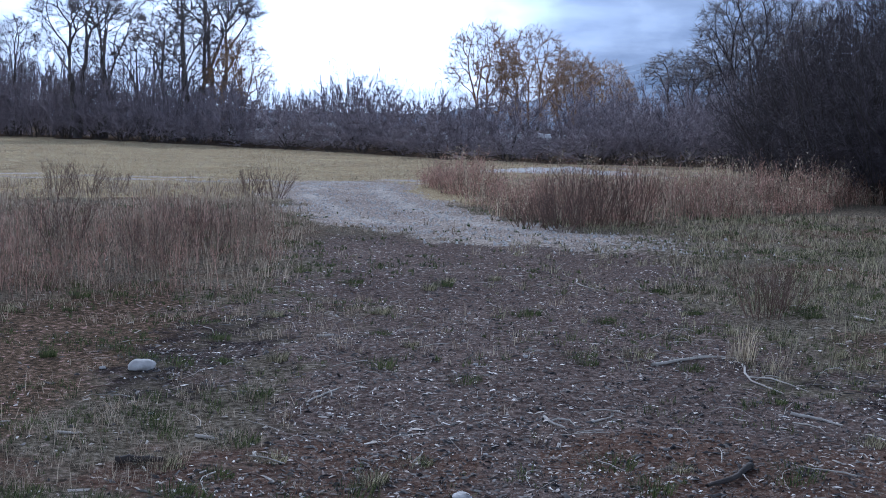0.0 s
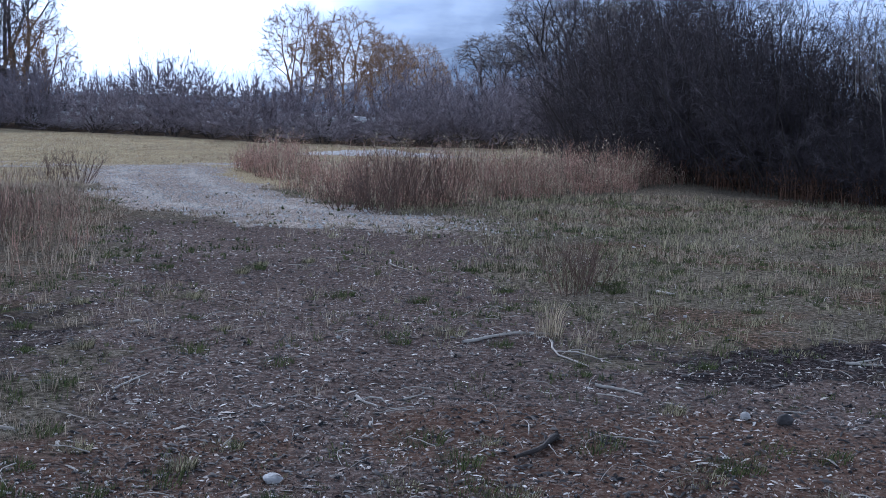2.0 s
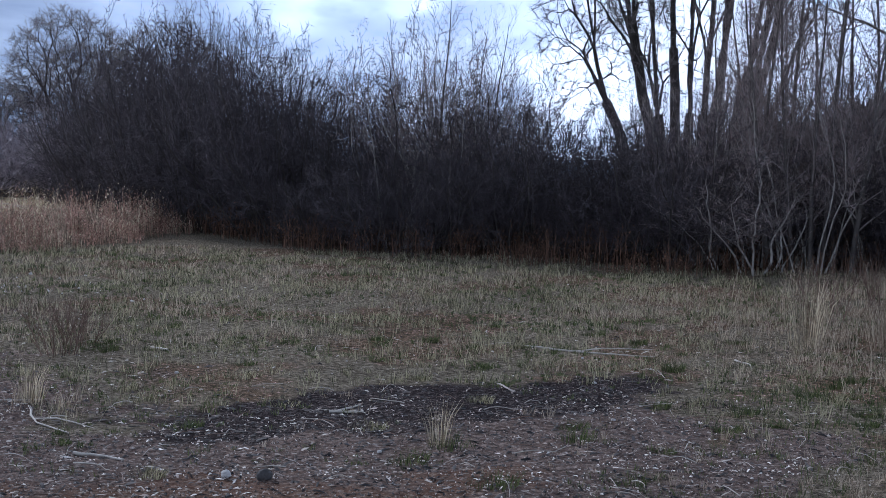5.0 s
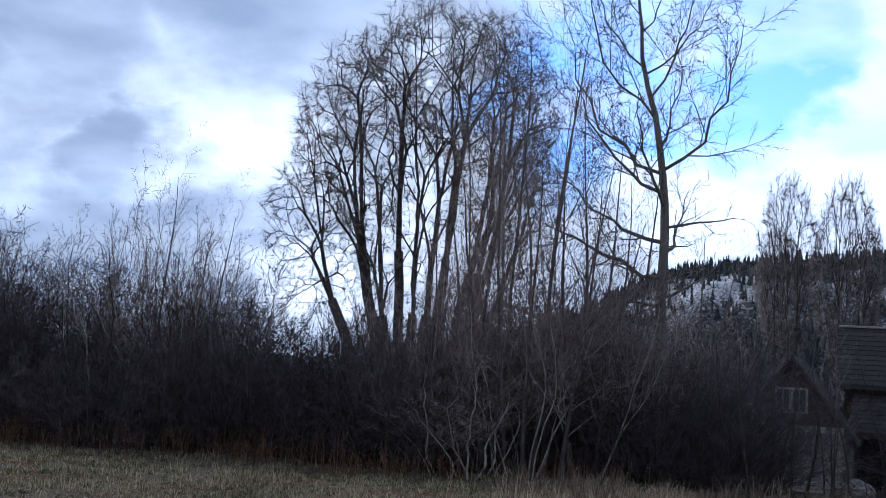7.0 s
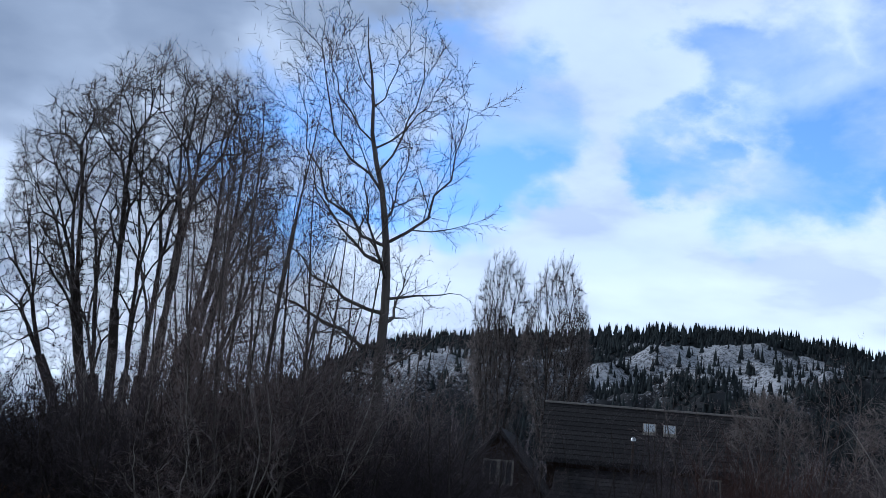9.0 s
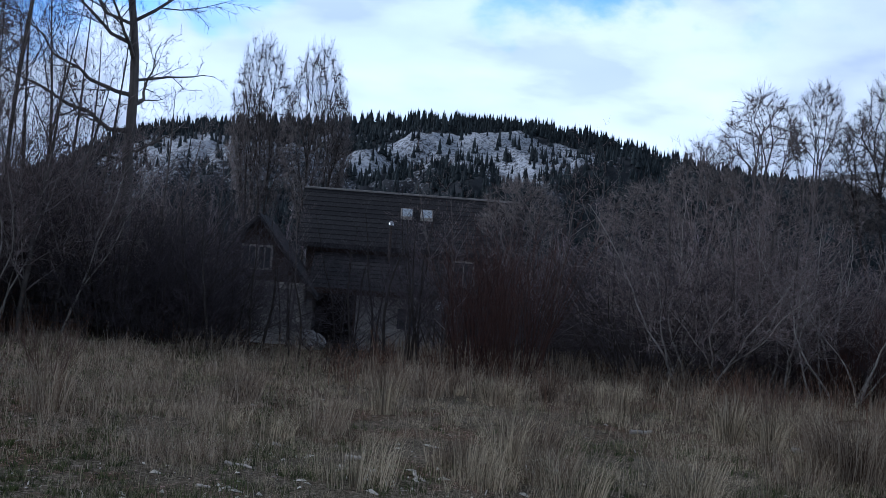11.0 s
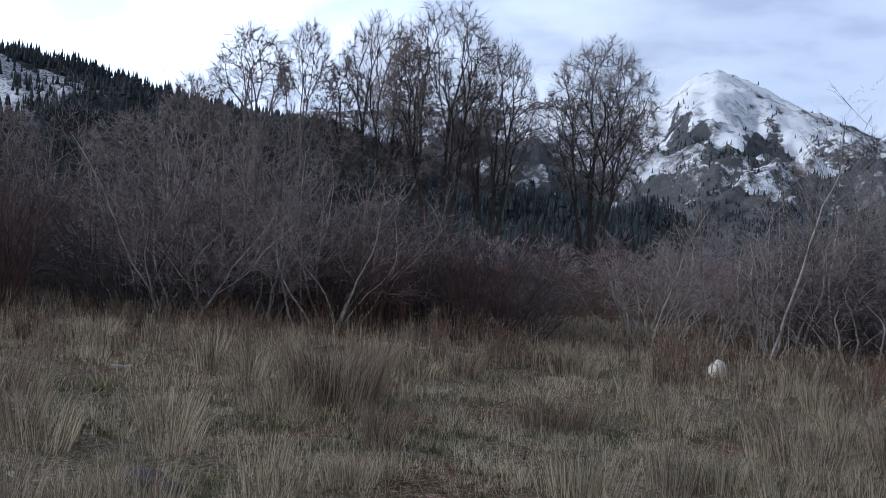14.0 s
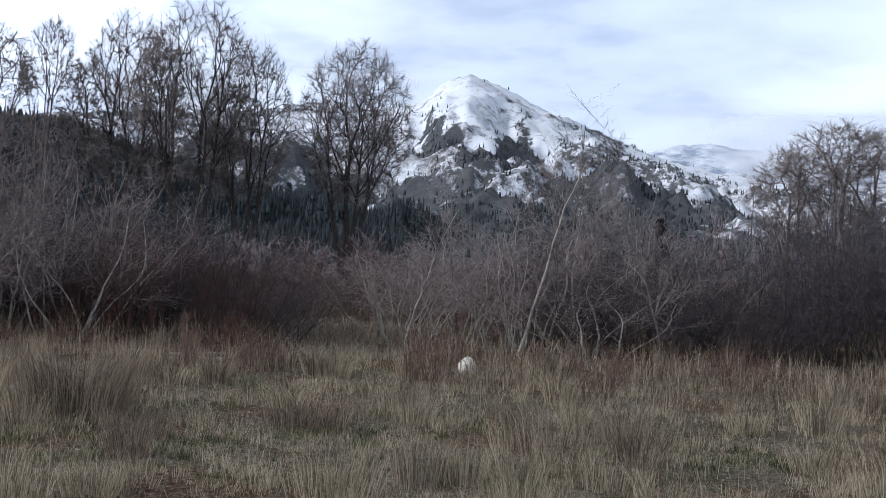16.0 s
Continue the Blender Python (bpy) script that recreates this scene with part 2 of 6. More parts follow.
PALE_ROCK = material("cream_rock", ((0.25, (0.52, 0.48, 0.40)), (0.75, (0.80, 0.76, 0.67))), 6, rough=0.85, bump=0.5)
STONE_DARK = material("dark_stone", ((0.25, (0.03, 0.028, 0.028)), (0.75, (0.10, 0.09, 0.085))), 10, rough=0.85, bump=0.5)
CONIFER = material("conifer", ((0.2, (0.010, 0.015, 0.018)), (0.8, (0.032, 0.042, 0.044))), 0.02, rough=0.9, island=0.7)
SIDING = material("weathered_siding", ((0.25, (0.22, 0.20, 0.18)), (0.75, (0.40, 0.37, 0.33))), 3, rough=0.85, bump=0.3, stretch=(1, 1, 6))
SIDING_BROWN = material("brown_siding", ((0.25, (0.022, 0.014, 0.010)), (0.75, (0.06, 0.038, 0.026))), 3, rough=0.85, bump=0.3, stretch=(6, 6, 1))
SHINGLE = material("roof_shingle", ((0.25, (0.010, 0.010, 0.012)), (0.55, (0.030, 0.028, 0.029)), (0.8, (0.085, 0.078, 0.074))), 9, rough=0.85, bump=0.6, bump_scale=14, per_object=0.12, stretch=(1.6, 1, 1))
TRIM = material("pale_trim", ((0.25, (0.30, 0.27, 0.23)), (0.75, (0.46, 0.42, 0.36))), 4, rough=0.7)
# near-black colour that stands for the shade inside the porch
PORCH_SHADE = material("porch_shade", ((0.25, (0.015, 0.014, 0.013)), (0.75, (0.03, 0.028, 0.026))), 3, rough=0.9)
WHITE_PAINT = material("white_paint", ((0.25, (0.62, 0.63, 0.64)), (0.75, (0.80, 0.80, 0.80))), 2, rough=0.4)
RUBBER = material("rubber", ((0.25, (0.015, 0.015, 0.015)), (0.75, (0.03, 0.03, 0.03))), 8, rough=0.85)
RUSTED = material("rusted_pipe", ((0.25, (0.03, 0.022, 0.018)), (0.75, (0.10, 0.07, 0.055))), 12, rough=0.7)
METAL = material("zinc", ((0.25, (0.45, 0.46, 0.47)), (0.75, (0.66, 0.67, 0.68))), 6, rough=0.35, metal=1.0)


def glass(name, tint=(0.05, 0.06, 0.07), rough=0.05):
    m = bpy.data.materials.new(name)
    m.use_nodes = True
    b = m.node_tree.nodes["Principled BSDF"]
    b.inputs["Base Color"].default_value = (*tint, 1)
    b.inputs["Roughness"].default_value = rough
    b.inputs["Specular IOR Level"].default_value = 0.8
    return m


PANE = glass("window_pane")
SKYLIGHT = glass("skylight_pane", (0.55, 0.60, 0.64), 0.12)


# ---------------------------------------------------------------- small tools
def smooth(t):
    t = np.clip(t, 0, 1)
    return t * t * (3 - 2 * t)


def bearing(x, y):
    return np.degrees(np.arctan2(x, y))


def wave(x, y, s, seed=0.0):
    """A cheap smooth noise of arrays, about -1 to 1, with features s metres wide."""
    x, y = np.asarray(x, float) / s + seed * 1.7, np.asarray(y, float) / s - seed * 2.3
    v = np.sin(x * 1.9 + 1.3 * np.sin(y * 1.3 + seed)) * np.cos(y * 2.1 + 1.1 * np.sin(x * 1.1 - seed))
    v = v + 0.6 * np.sin(x * 4.3 + 2.0 * np.sin(y * 2.9) + 1.0) * np.cos(y * 4.7 + 1.7 * np.sin(x * 3.1) + 2.0)
    v = v + 0.35 * np.sin(x * 9.1 + 2.2 * np.sin(y * 6.7) + 3.0) * np.cos(y * 8.9 + 2.1 * np.sin(x * 7.3) + 0.7)
    return v / 1.5


def ground_z(x, y):
    """The height of the ground: nearly flat, sinking to a lower bench towards the house and the river."""
    x, y = np.asarray(x, float), np.asarray(y, float)
    d, a = np.hypot(x, y), bearing(x, y)
    z = 0.035 * wave(x, y, 2.6, 1.0) * smooth(d / 4) + 0.012 * wave(x, y, 0.5, 2.0)
    bench = smooth((a - 40) / 14) * smooth((84 - a) / 8)
    z = z - 1.65 * bench * smooth((d - 24) / 24)
    z = z - 3.0 * smooth((d - 110) / 60)
    return z


def P(a, d, up=0.0):
    """A place on the ground at a bearing (degrees to the right of +y) and a distance."""
    x, y = d * math.sin(radians(a)), d * math.cos(radians(a))
    return Vector((x, y, float(ground_z(x, y)) + up))


def make_mesh(name, V, Q=None, T=None, flat=True):
    me = bpy.data.meshes.new(name)
    V = np.asarray(V, np.float32).reshape(-1, 3)
    Q = np.zeros((0, 4), np.int32) if Q is None else np.asarray(Q, np.int32).reshape(-1, 4)
    T = np.zeros((0, 3), np.int32) if T is None else np.asarray(T, np.int32).reshape(-1, 3)
    me.vertices.add(len(V))
    me.vertices.foreach_set("co", V.ravel())
    me.loops.add(Q.size + T.size)
    me.loops.foreach_set("vertex_index", np.concatenate([Q.ravel(), T.ravel()]))
    me.polygons.add(len(Q) + len(T))
    me.polygons.foreach_set("loop_start", np.concatenate([np.arange(len(Q)) * 4, Q.size + np.arange(len(T)) * 3]).astype(np.int32))
    if not flat:
        me.polygons.foreach_set("use_smooth", np.ones(len(Q) + len(T), bool))
    me.update(calc_edges=True)
    return me


def part(name, shape, mat, parent=None, label="", at=None):
    """Links a bmesh or a mesh as one object under a thing or a part."""
    if isinstance(shape, bmesh.types.BMesh):
        me = bpy.data.meshes.new(name)
        shape.to_mesh(me)
        shape.free()
    else:
        me = shape
    if mat is not None and not me.materials:
        me.materials.append(mat)
    ob = new(name, me)
    if parent is not None:
        ob.parent = parent
    if at is not None:
        ob.matrix_basis = at
    if label:
        tagged(ob, label)
    return ob


def thing(name, at, label, category, group="", kind=""):
    ob = new(name)
    ob.empty_display_size = 0.1
    ob.matrix_basis = at if isinstance(at, Matrix) else Matrix.Translation(at)
    return tagged(ob, label, category, group, kind)


def box(bm, lo, hi, bevel=0.0):
    r = bmesh.ops.create_cube(bm, size=1.0)
    vs = r["verts"]
    lo, hi = Vector(lo), Vector(hi)
    for v in vs:
        v.co = Vector(((lo[i] + hi[i]) / 2 + v.co[i] * (hi[i] - lo[i])) for i in range(3))
    if bevel:
        es = list({e for v in vs for e in v.link_edges})
        bmesh.ops.bevel(bm, geom=es, offset=bevel, segments=1, affect="EDGES")
    return bm


def boxed(lo, hi, bevel=0.0):
    return box(bmesh.new(), lo, hi, bevel)


def prism(profile, axis_from, axis_to):
    """A profile of (y, z) pairs, drawn out along x."""
    bm = bmesh.new()
    a = [bm.verts.new((axis_from, y, z)) for y, z in profile]
    b = [bm.verts.new((axis_to, y, z)) for y, z in profile]
    n = len(profile)
    bm.faces.new(a[::-1])
    bm.faces.new(b)
    for i in range(n):
        bm.faces.new((a[i], a[(i + 1) % n], b[(i + 1) % n], b[i]))
    bmesh.ops.recalc_face_normals(bm, faces=bm.faces)
    return bm


class Tubes:
    """Many tapered tubes as one mesh."""

    def __init__(self):
        self.sets = {}
        self.spikes = []

    def spike(self, p, q, r):
        """A thin shoot that runs out to a point."""
        self.spikes.append((p, q, r))

    def add(self, points, radii, sides):
        self.sets.setdefault((len(points), sides), []).append(([tuple(p) for p in points], radii))

    def mesh(self, name, flat=False):
        VV, QQ, base = [], [], 0
        for (k, n), items in self.sets.items():
            p = np.array([i[0] for i in items], float)
            r = np.array([i[1] for i in items], float)
            t = np.gradient(p, axis=1)
            t /= np.linalg.norm(t, axis=2, keepdims=True) + 1e-9
            ref = np.zeros_like(t)
            main = np.argmin(np.abs(t.mean(axis=1)), axis=1)
            ref[np.arange(len(p)), :, :] = np.eye(3)[main][:, None, :]
            u = np.cross(t, ref)
            u /= np.linalg.norm(u, axis=2, keepdims=True) + 1e-9
            w = np.cross(t, u)
            ang = np.arange(n) * 2 * math.pi / n
            ring = (p[:, :, None, :] + r[:, :, None, None] * (np.cos(ang)[None, None, :, None] * u[:, :, None, :] + np.sin(ang)[None, None, :, None] * w[:, :, None, :]))
            VV.append(ring.reshape(-1, 3))
            i = np.arange(len(p))[:, None, None] * (k * n)
            j = np.arange(k - 1)[None, :, None] * n
            s = np.arange(n)[None, None, :]
            s2 = (s + 1) % n
            q = np.stack([i + j + s, i + j + s2, i + j + n + s2, i + j + n + s], -1)
            QQ.append(q.reshape(-1, 4) + base)
            base += len(p) * k * n
        TT = None
        if self.spikes:
            p = np.array([s[0] for s in self.spikes], float)
            q = np.array([s[1] for s in self.spikes], float)
            r = np.array([s[2] for s in self.spikes], float)[:, None]
            t = q - p
            t /= np.linalg.norm(t, axis=1, keepdims=True) + 1e-9
            u = np.cross(t, np.eye(3)[np.argmin(np.abs(t), axis=1)])
            u /= np.linalg.norm(u, axis=1, keepdims=True) + 1e-9
            w = np.cross(t, u)
            VV.append(np.stack([p + r * u, p + r * (-0.5 * u + 0.866 * w), p + r * (-0.5 * u - 0.866 * w), q], 1).reshape(-1, 3))
            TT = (np.arange(len(p))[:, None, None] * 4 + np.array([[[0, 1, 3], [1, 2, 3], [2, 0, 3]]])).reshape(-1, 3) + base
        return make_mesh(name, np.concatenate(VV), np.concatenate(QQ) if QQ else None, TT, flat=flat)


# ---------------------------------------------------------------- bare trees and shrubs
def unit(rng):
    v = Vector((rng.gauss(0, 1), rng.gauss(0, 1), rng.gauss(0, 1)))
    return v.normalized()


class Habit:
    """How a kind of tree branches, level by level (trunk or stems first, twigs last)."""

    def __init__(self, nodes, count, angle, length, first, wander, up, thin, sides, taper=0.75, least=0.004):
        self.nodes, self.count, self.angle, self.length, self.first = nodes, count, angle, length, first
        self.wander, self.up, self.thin, self.sides, self.taper, self.least = wander, up, thin, sides, taper, least


def branch(tubes, rng, p, d, length, r, lev, h, last):
    n = h.nodes[lev]
    if lev == last and n == 1:
        tubes[lev].spike(tuple(p), tuple(p + (d + unit(rng) * h.wander[lev]).normalized() * length), r)
        return
    pts, rad, dirs = [p.copy()], [r], [d.copy()]
    for i in range(n):
        d = (d + unit(rng) * h.wander[lev] + Vector((0, 0, h.up[lev]))).normalized()
        p = p + d * (length / n)
        pts.append(p.copy())
        dirs.append(d.copy())
        rad.append(max(r * (1 - h.taper * (i + 1) / n), h.least * 0.6))
    tubes[lev].add(pts, rad, h.sides[lev])
    if lev < last:
        offshoots(tubes, rng, pts, dirs, rad, length, lev, h, last)


def offshoots(tubes, rng, pts, dirs, rad, length, lev, h, last):
    """The side branches of a branch, turning round it like a screw."""
    n = len(pts) - 1
    c = h.count[lev]
    c = max(1, int(c * rng.uniform(0.75, 1.25) * (1 if lev == 0 else min(1.5, max(0.5, length / h.mean[lev])))))
    turn = rng.uniform(0, 6.28)
    for k in range(c):
        t = h.first[lev] + (1 - h.first[lev]) * (k + rng.random()) / c
        f = min(t * n, n - 1e-3)
        i = int(f)
        q = pts[i].lerp(pts[i + 1], f - i)
        base = dirs[i + 1]
        side = base.orthogonal().normalized()
        turn += 2.4 + rng.uniform(-0.5, 0.5)
        side = Matrix.Rotation(turn, 3, base) @ side
        ang = radians(h.angle[lev] * rng.uniform(0.65, 1.3))
        dd = base * math.cos(ang) + side * math.sin(ang)
        rr = max((rad[i] * (1 - (f - i)) + rad[i + 1] * (f - i)) * h.thin[lev], h.least)
        ll = length * h.length[lev] * (1.15 - 0.7 * (t if lev == 0 else t * 0.6)) * rng.uniform(0.6, 1.25)
        branch(tubes, rng, q, dd, ll, rr, lev + 1, h, last)


def clusters(rng, q, k):
    """Parts points into k groups that lie together, with ragged borders."""
    w = q + rng.normal(0, 1, q.shape) * q.std(0) * 0.30
    mid = w[rng.choice(len(w), k, replace=False)]
    for _ in range(5):
        own = np.argmin(((w[:, None, :] - mid[None]) ** 2).sum(-1), 1)
        mid = np.array([w[own == i].mean(0) if (own == i).any() else mid[i] for i in range(k)])
    return [q[own == i] for i in range(k) if (own == i).any()]


def crown_points(rng, lobes, n, shell=0.35):
    """Places for the twigs' ends in a crown of domes (x, y, bottom, top, half width), crowded towards the outside."""
    size = np.array([w * (w + z1 - z0) for _, _, z0, z1, w in lobes])
    own = rng.choice(len(lobes), n, p=size / size.sum())
    L = np.array(lobes)[own]
    wide, tall = L[:, 4], L[:, 3] - L[:, 2]
    cap = np.minimum(0.62 * tall, 1.7 * wide)
    ang = rng.uniform(0, 2 * math.pi, n)
    lift = rng.random(n)
    on_cap = rng.random(n) < 0.76
    u = rng.random(n) ** 0.7
    r = np.where(on_cap, wide * np.sqrt(1 - lift ** 2), wide * (0.45 + 0.55 * u))
    z = np.where(on_cap, L[:, 3] - cap + cap * lift, L[:, 2] + (tall - cap) * u)
    # some ends stay inside, on the way out from the crown's foot
    into = np.where(rng.random(n) < shell, rng.uniform(0.90, 1.04, n), 1 - 0.5 * rng.random(n))
    z = L[:, 2] + (z - L[:, 2]) * into
    r = r * into
    return np.stack([L[:, 0] + np.cos(ang) * r, L[:, 1] + np.sin(ang) * r, z], -1)


class Crown:
    """How a tree fills its crown: the thickness of a twig, the bareness of its limbs, and the fine shoots at each end."""

    def __init__(self, twig, step=0.42, thick=0.5, shoots=4, shoot=0.6, rise=0.5, wander=0.05, axis=False, steep=1.1, loose=0.5, shell=0.35):
        self.twig, self.step, self.thick, self.shoots, self.shoot = twig, step, thick, shoots, shoot
        self.rise, self.wander, self.axis, self.steep, self.loose, self.shell = rise, wander, axis, steep, loose, shell


def bend(p, d, to, n, rng, wander):
    """A curved way from p, setting out along d, to a place."""
    span = np.linalg.norm(to - p)
    c = p + d * span * 0.2
    f = np.linspace(0, 1, n + 1)[:, None]
    pts = p * (1 - f) ** 2 + 2 * c * f * (1 - f) + to * f ** 2
    if n > 1:
        pts[1:-1] += rng.normal(0, wander * span / math.sqrt(n), (n - 1, 3))
    e = to - c
    return pts, e / (np.linalg.norm(e) + 1e-9)


def shoots_along(tubes, rng, pts, h, count):
    """Fine shoots set along a twig."""
    for _ in range(count):
        f = rng.random() ** 0.7 * (len(pts) - 1) * 0.999
        k = int(f)
        along_ = pts[k + 1] - pts[k]
        q = pts[k] + along_ * (f - k)
        s = along_ / (np.linalg.norm(along_) + 1e-9) * 0.9 + rng.normal(0, h.loose, 3) + np.array((0, 0, h.rise))
        tubes[2].spike(q, q + s / np.linalg.norm(s) * h.shoot * rng.uniform(0.35, 1.15), h.twig * 0.8)


def grow(tubes, rng, p, d, tips, h, r, lev):
    """Divides towards the tips: groups of them draw one limb each."""
    n = len(tips)
    if n <= 2:
        for t in tips:
            pts, e = bend(p, d, t, 2, rng, h.wander)
            if h.axis:
                tubes[2].add(pts, (min(r, h.twig * 1.3), h.twig, h.twig * 0.5), 3)
            else:
                tubes[2].spike(pts[0], pts[2], h.twig * 1.3)
            shoots_along(tubes, rng, pts, h, h.shoots)
        return
    for g in clusters(rng, tips, 3 if n > 14 and rng.random() < 0.5 else 2):
        mid = g.mean(0)
        to = p + (mid - p) * h.step * rng.uniform(0.75, 1.25)
        pts, e = bend(p, d, to, 4 if n > 24 else 2 if n > 8 else 1, rng, h.wander)
        r1 = min(r * 0.94, h.twig * len(g) ** h.thick * 1.2)
        r2 = max(h.twig, r1 * 0.82)
        tubes[1].add(pts, np.linspace(r1, r2, len(pts)), 5 if len(g) > 24 else 3)
        if len(g) < 16:
            shoots_along(tubes, rng, pts, h, h.shoots // 2)
        grow(tubes, rng, to, e, g, h, r2, lev + 1)


def grow_axis(tubes, rng, foot, top, tips, h, radius):
    """A stem that runs through to the top, with limbs sweeping up from it."""
    n = 14
    f = np.linspace(0, 1, n + 1)[:, None]
    pts = foot + (top - foot) * f
    sway = np.cumsum(rng.normal(0, 0.006, (n + 1, 2)), 0) * np.linalg.norm(top - foot)
    pts[:, :2] += (sway - f * sway[-1]) * 0.8
    out = foot[:2] + (top[:2] - foot[:2]) * f * f
    pts[:, :2] += (out - (foot[:2] + (top[:2] - foot[:2]) * f)) * 0.5
    rad = radius * (1 - 0.93 * f[:, 0] ** 0.85)
    tubes[0].add(pts, np.maximum(rad, h.twig), 8)
    on = lambda z, k: np.interp(z, pts[:, 2], pts[:, k])
    far = np.hypot(tips[:, 0] - on(tips[:, 2], 0), tips[:, 1] - on(tips[:, 2], 1))
    low = pts[0, 2] + 0.3 * (top[2] - pts[0, 2])
    at = np.clip(tips[:, 2] - far * h.steep * rng.uniform(0.8, 1.3, len(tips)), low, top[2] * 0.97)
    az = np.arctan2(tips[:, 1] - on(at, 1), tips[:, 0] - on(at, 0))
    key = np.stack([np.cos(az) * 1.0, np.sin(az) * 1.0, at * 5.5 / (top[2] - low)], -1)
    k = max(4, min(34, len(tips) // 8))
    own = np.zeros(len(tips), int)
    marks = key[rng.choice(len(key), k, replace=False)]
    for _ in range(6):
        own = np.argmin(((key[:, None] - marks[None]) ** 2).sum(-1), 1)
        marks = np.array([key[own == i].mean(0) if (own == i).any() else marks[i] for i in range(k)])
    for i in range(k):
        g = tips[own == i]
        if not len(g):
            continue
        z = np.quantile(at[own == i], 0.35)
        p = np.array((on(z, 0), on(z, 1), z))
        d = g.mean(0) - p
        d[2] = max(d[2], 0) * 0.6
        d = d / (np.linalg.norm(d) + 1e-9)
        r = max(h.twig, 0.5 * np.interp(z, pts[:, 2], rad))
        grow(tubes, rng, p, d, g, h, min(r, h.twig * len(g) ** h.thick * 1.4), 1)


def crown_tree(name, seed, h, stems, lobes, count, foot, radius, mats, label, category, lean=(0, 0)):
    """A leafless tree or shrub grown into a crown of lobes: an Empty with its trunk, limbs and twigs."""
    rng = np.random.RandomState(seed)
    tubes = [Tubes(), Tubes(), Tubes()]
    tips = crown_points(rng, lobes, count, h.shell)
    flat_tips = tips - np.array((0, 0, 0.3 * lobes[0][2]))
    flat_tips /= np.linalg.norm(flat_tips, axis=1, keepdims=True)
    flat_tips = flat_tips + rng.normal(0, 0.09, flat_tips.shape)
    groups = [tips]
    if stems > 1:
        mid = flat_tips[rng.choice(count, stems, replace=False)]
        for _ in range(6):
            own = np.argmin(((flat_tips[:, None] - mid[None]) ** 2).sum(-1), 1)
            mid = np.array([flat_tips[own == i].mean(0) if (own == i).any() else mid[i] for i in range(stems)])
        groups = [tips[own == i] for i in range(stems) if (own == i).any()]
    wide = max(math.hypot(x, y) + w for x, y, _, _, w in lobes)
    for g in groups:
        c = g.mean(0)
        base = np.array((c[0], c[1], 0)) * (foot / wide) * rng.uniform(0.8, 1.6) if stems > 1 else np.zeros(3)
        base[2] = -0.12
        r = radius * rng.uniform(0.7, 1.1) * (1 if stems == 1 else (len(g) * stems / count) ** 0.4)
        if h.axis:
            hi = g[np.argsort(g[:, 2])[-max(2, len(g) // 12):]].mean(0)
            grow_axis(tubes, rng, base, hi + np.array((lean[0], lean[1], 0)), g, h, r)
        else:
            to = base + (c - base) * h.step * rng.uniform(0.7, 1.2)
            pts, e = bend(base, np.array((0, 0, 1.0)), to, 7, rng, h.wander)
            tubes[0].add(pts, np.linspace(r, r * 0.75, 8), 7 if radius > 0.05 else 5)
            grow(tubes, rng, to, e, g, h, r * 0.75, 1)
    root = thing(name, Matrix.Identity(4), label, category)
    base = part("trunk", tubes[0].mesh("trunk"), mats[0], root)
    if stems > 1:
        tagged(base, kind="stuff")
    tagged(part("limb_work", tubes[1].mesh("limb_work"), mats[1], root), kind="stuff")
    tagged(part("crown", tubes[2].mesh("crown"), mats[2], root), kind="stuff")
    return root


def bare_tree(name, seed, habit, stems, spread, height, radius, mats, label, category, foot=0.15, lean=(0, 0), split=0.0):
    """A leafless tree or shrub: an Empty at its base with its trunk or stems, its branches and its twigs."""
    rng = random.Random(seed)
    last = len(habit.nodes) - 1
    habit.mean = [1.0] * (last + 1)
    habit.mean[0] = height
    for k in range(last):
        habit.mean[k + 1] = habit.mean[k] * habit.length[k] * 0.75
    tubes = [Tubes() for _ in habit.nodes]
    for s in range(stems):
        a = s * 2.4 + rng.uniform(-0.4, 0.4)
        out = spread * (rng.uniform(0.25, 1.0) if stems > 1 else rng.uniform(0, 1))
        d = Vector((math.cos(a) * out + lean[0], math.sin(a) * out + lean[1], 1)).normalized()
        rr = foot * math.sqrt(rng.random()) if stems > 1 else 0
        p = Vector((math.cos(a) * rr, math.sin(a) * rr, -0.12))
        hh = height * (rng.uniform(0.72, 1.0) if stems > 1 else 1.0)
        rad = radius * (rng.uniform(0.6, 1.0) if stems > 1 else 1.0)
        branch(tubes, rng, p, d, hh, rad, 0, habit, last)
    # bring it to its true height
    top = max(q[2] for t in tubes for items in t.sets.values() for pts, _ in items for q in pts)
    k = height / top
    for t in tubes:
        for key, items in t.sets.items():
            t.sets[key] = [([(q[0] * k, q[1] * k, q[2] * k) for q in pts], r) for pts, r in items]
    root = thing(name, Matrix.Identity(4), label, category)
    base = part("trunk", tubes[0].mesh("trunk"), mats[0], root)
    if stems > 1:
        tagged(base, kind="stuff")
    mid = Tubes()
    for t in tubes[1:-1]:
        for k, items in t.sets.items():
            mid.sets.setdefault(k, []).extend(items)
    tagged(part("limb_work", mid.mesh("limb_work"), mats[1], root), kind="stuff")
    tagged(part("crown", tubes[-1].mesh("crown"), mats[2], root), kind="stuff")
    return root


def scaled(place, turn=0.0, s=1.0, sz=None, tilt=(0, 0)):
    return (Matrix.Translation(place) @ Euler((radians(tilt[0]), radians(tilt[1]), radians(turn))).to_matrix().to_4x4()
            @ Matrix.Diagonal((s, s, sz if sz else s, 1)))


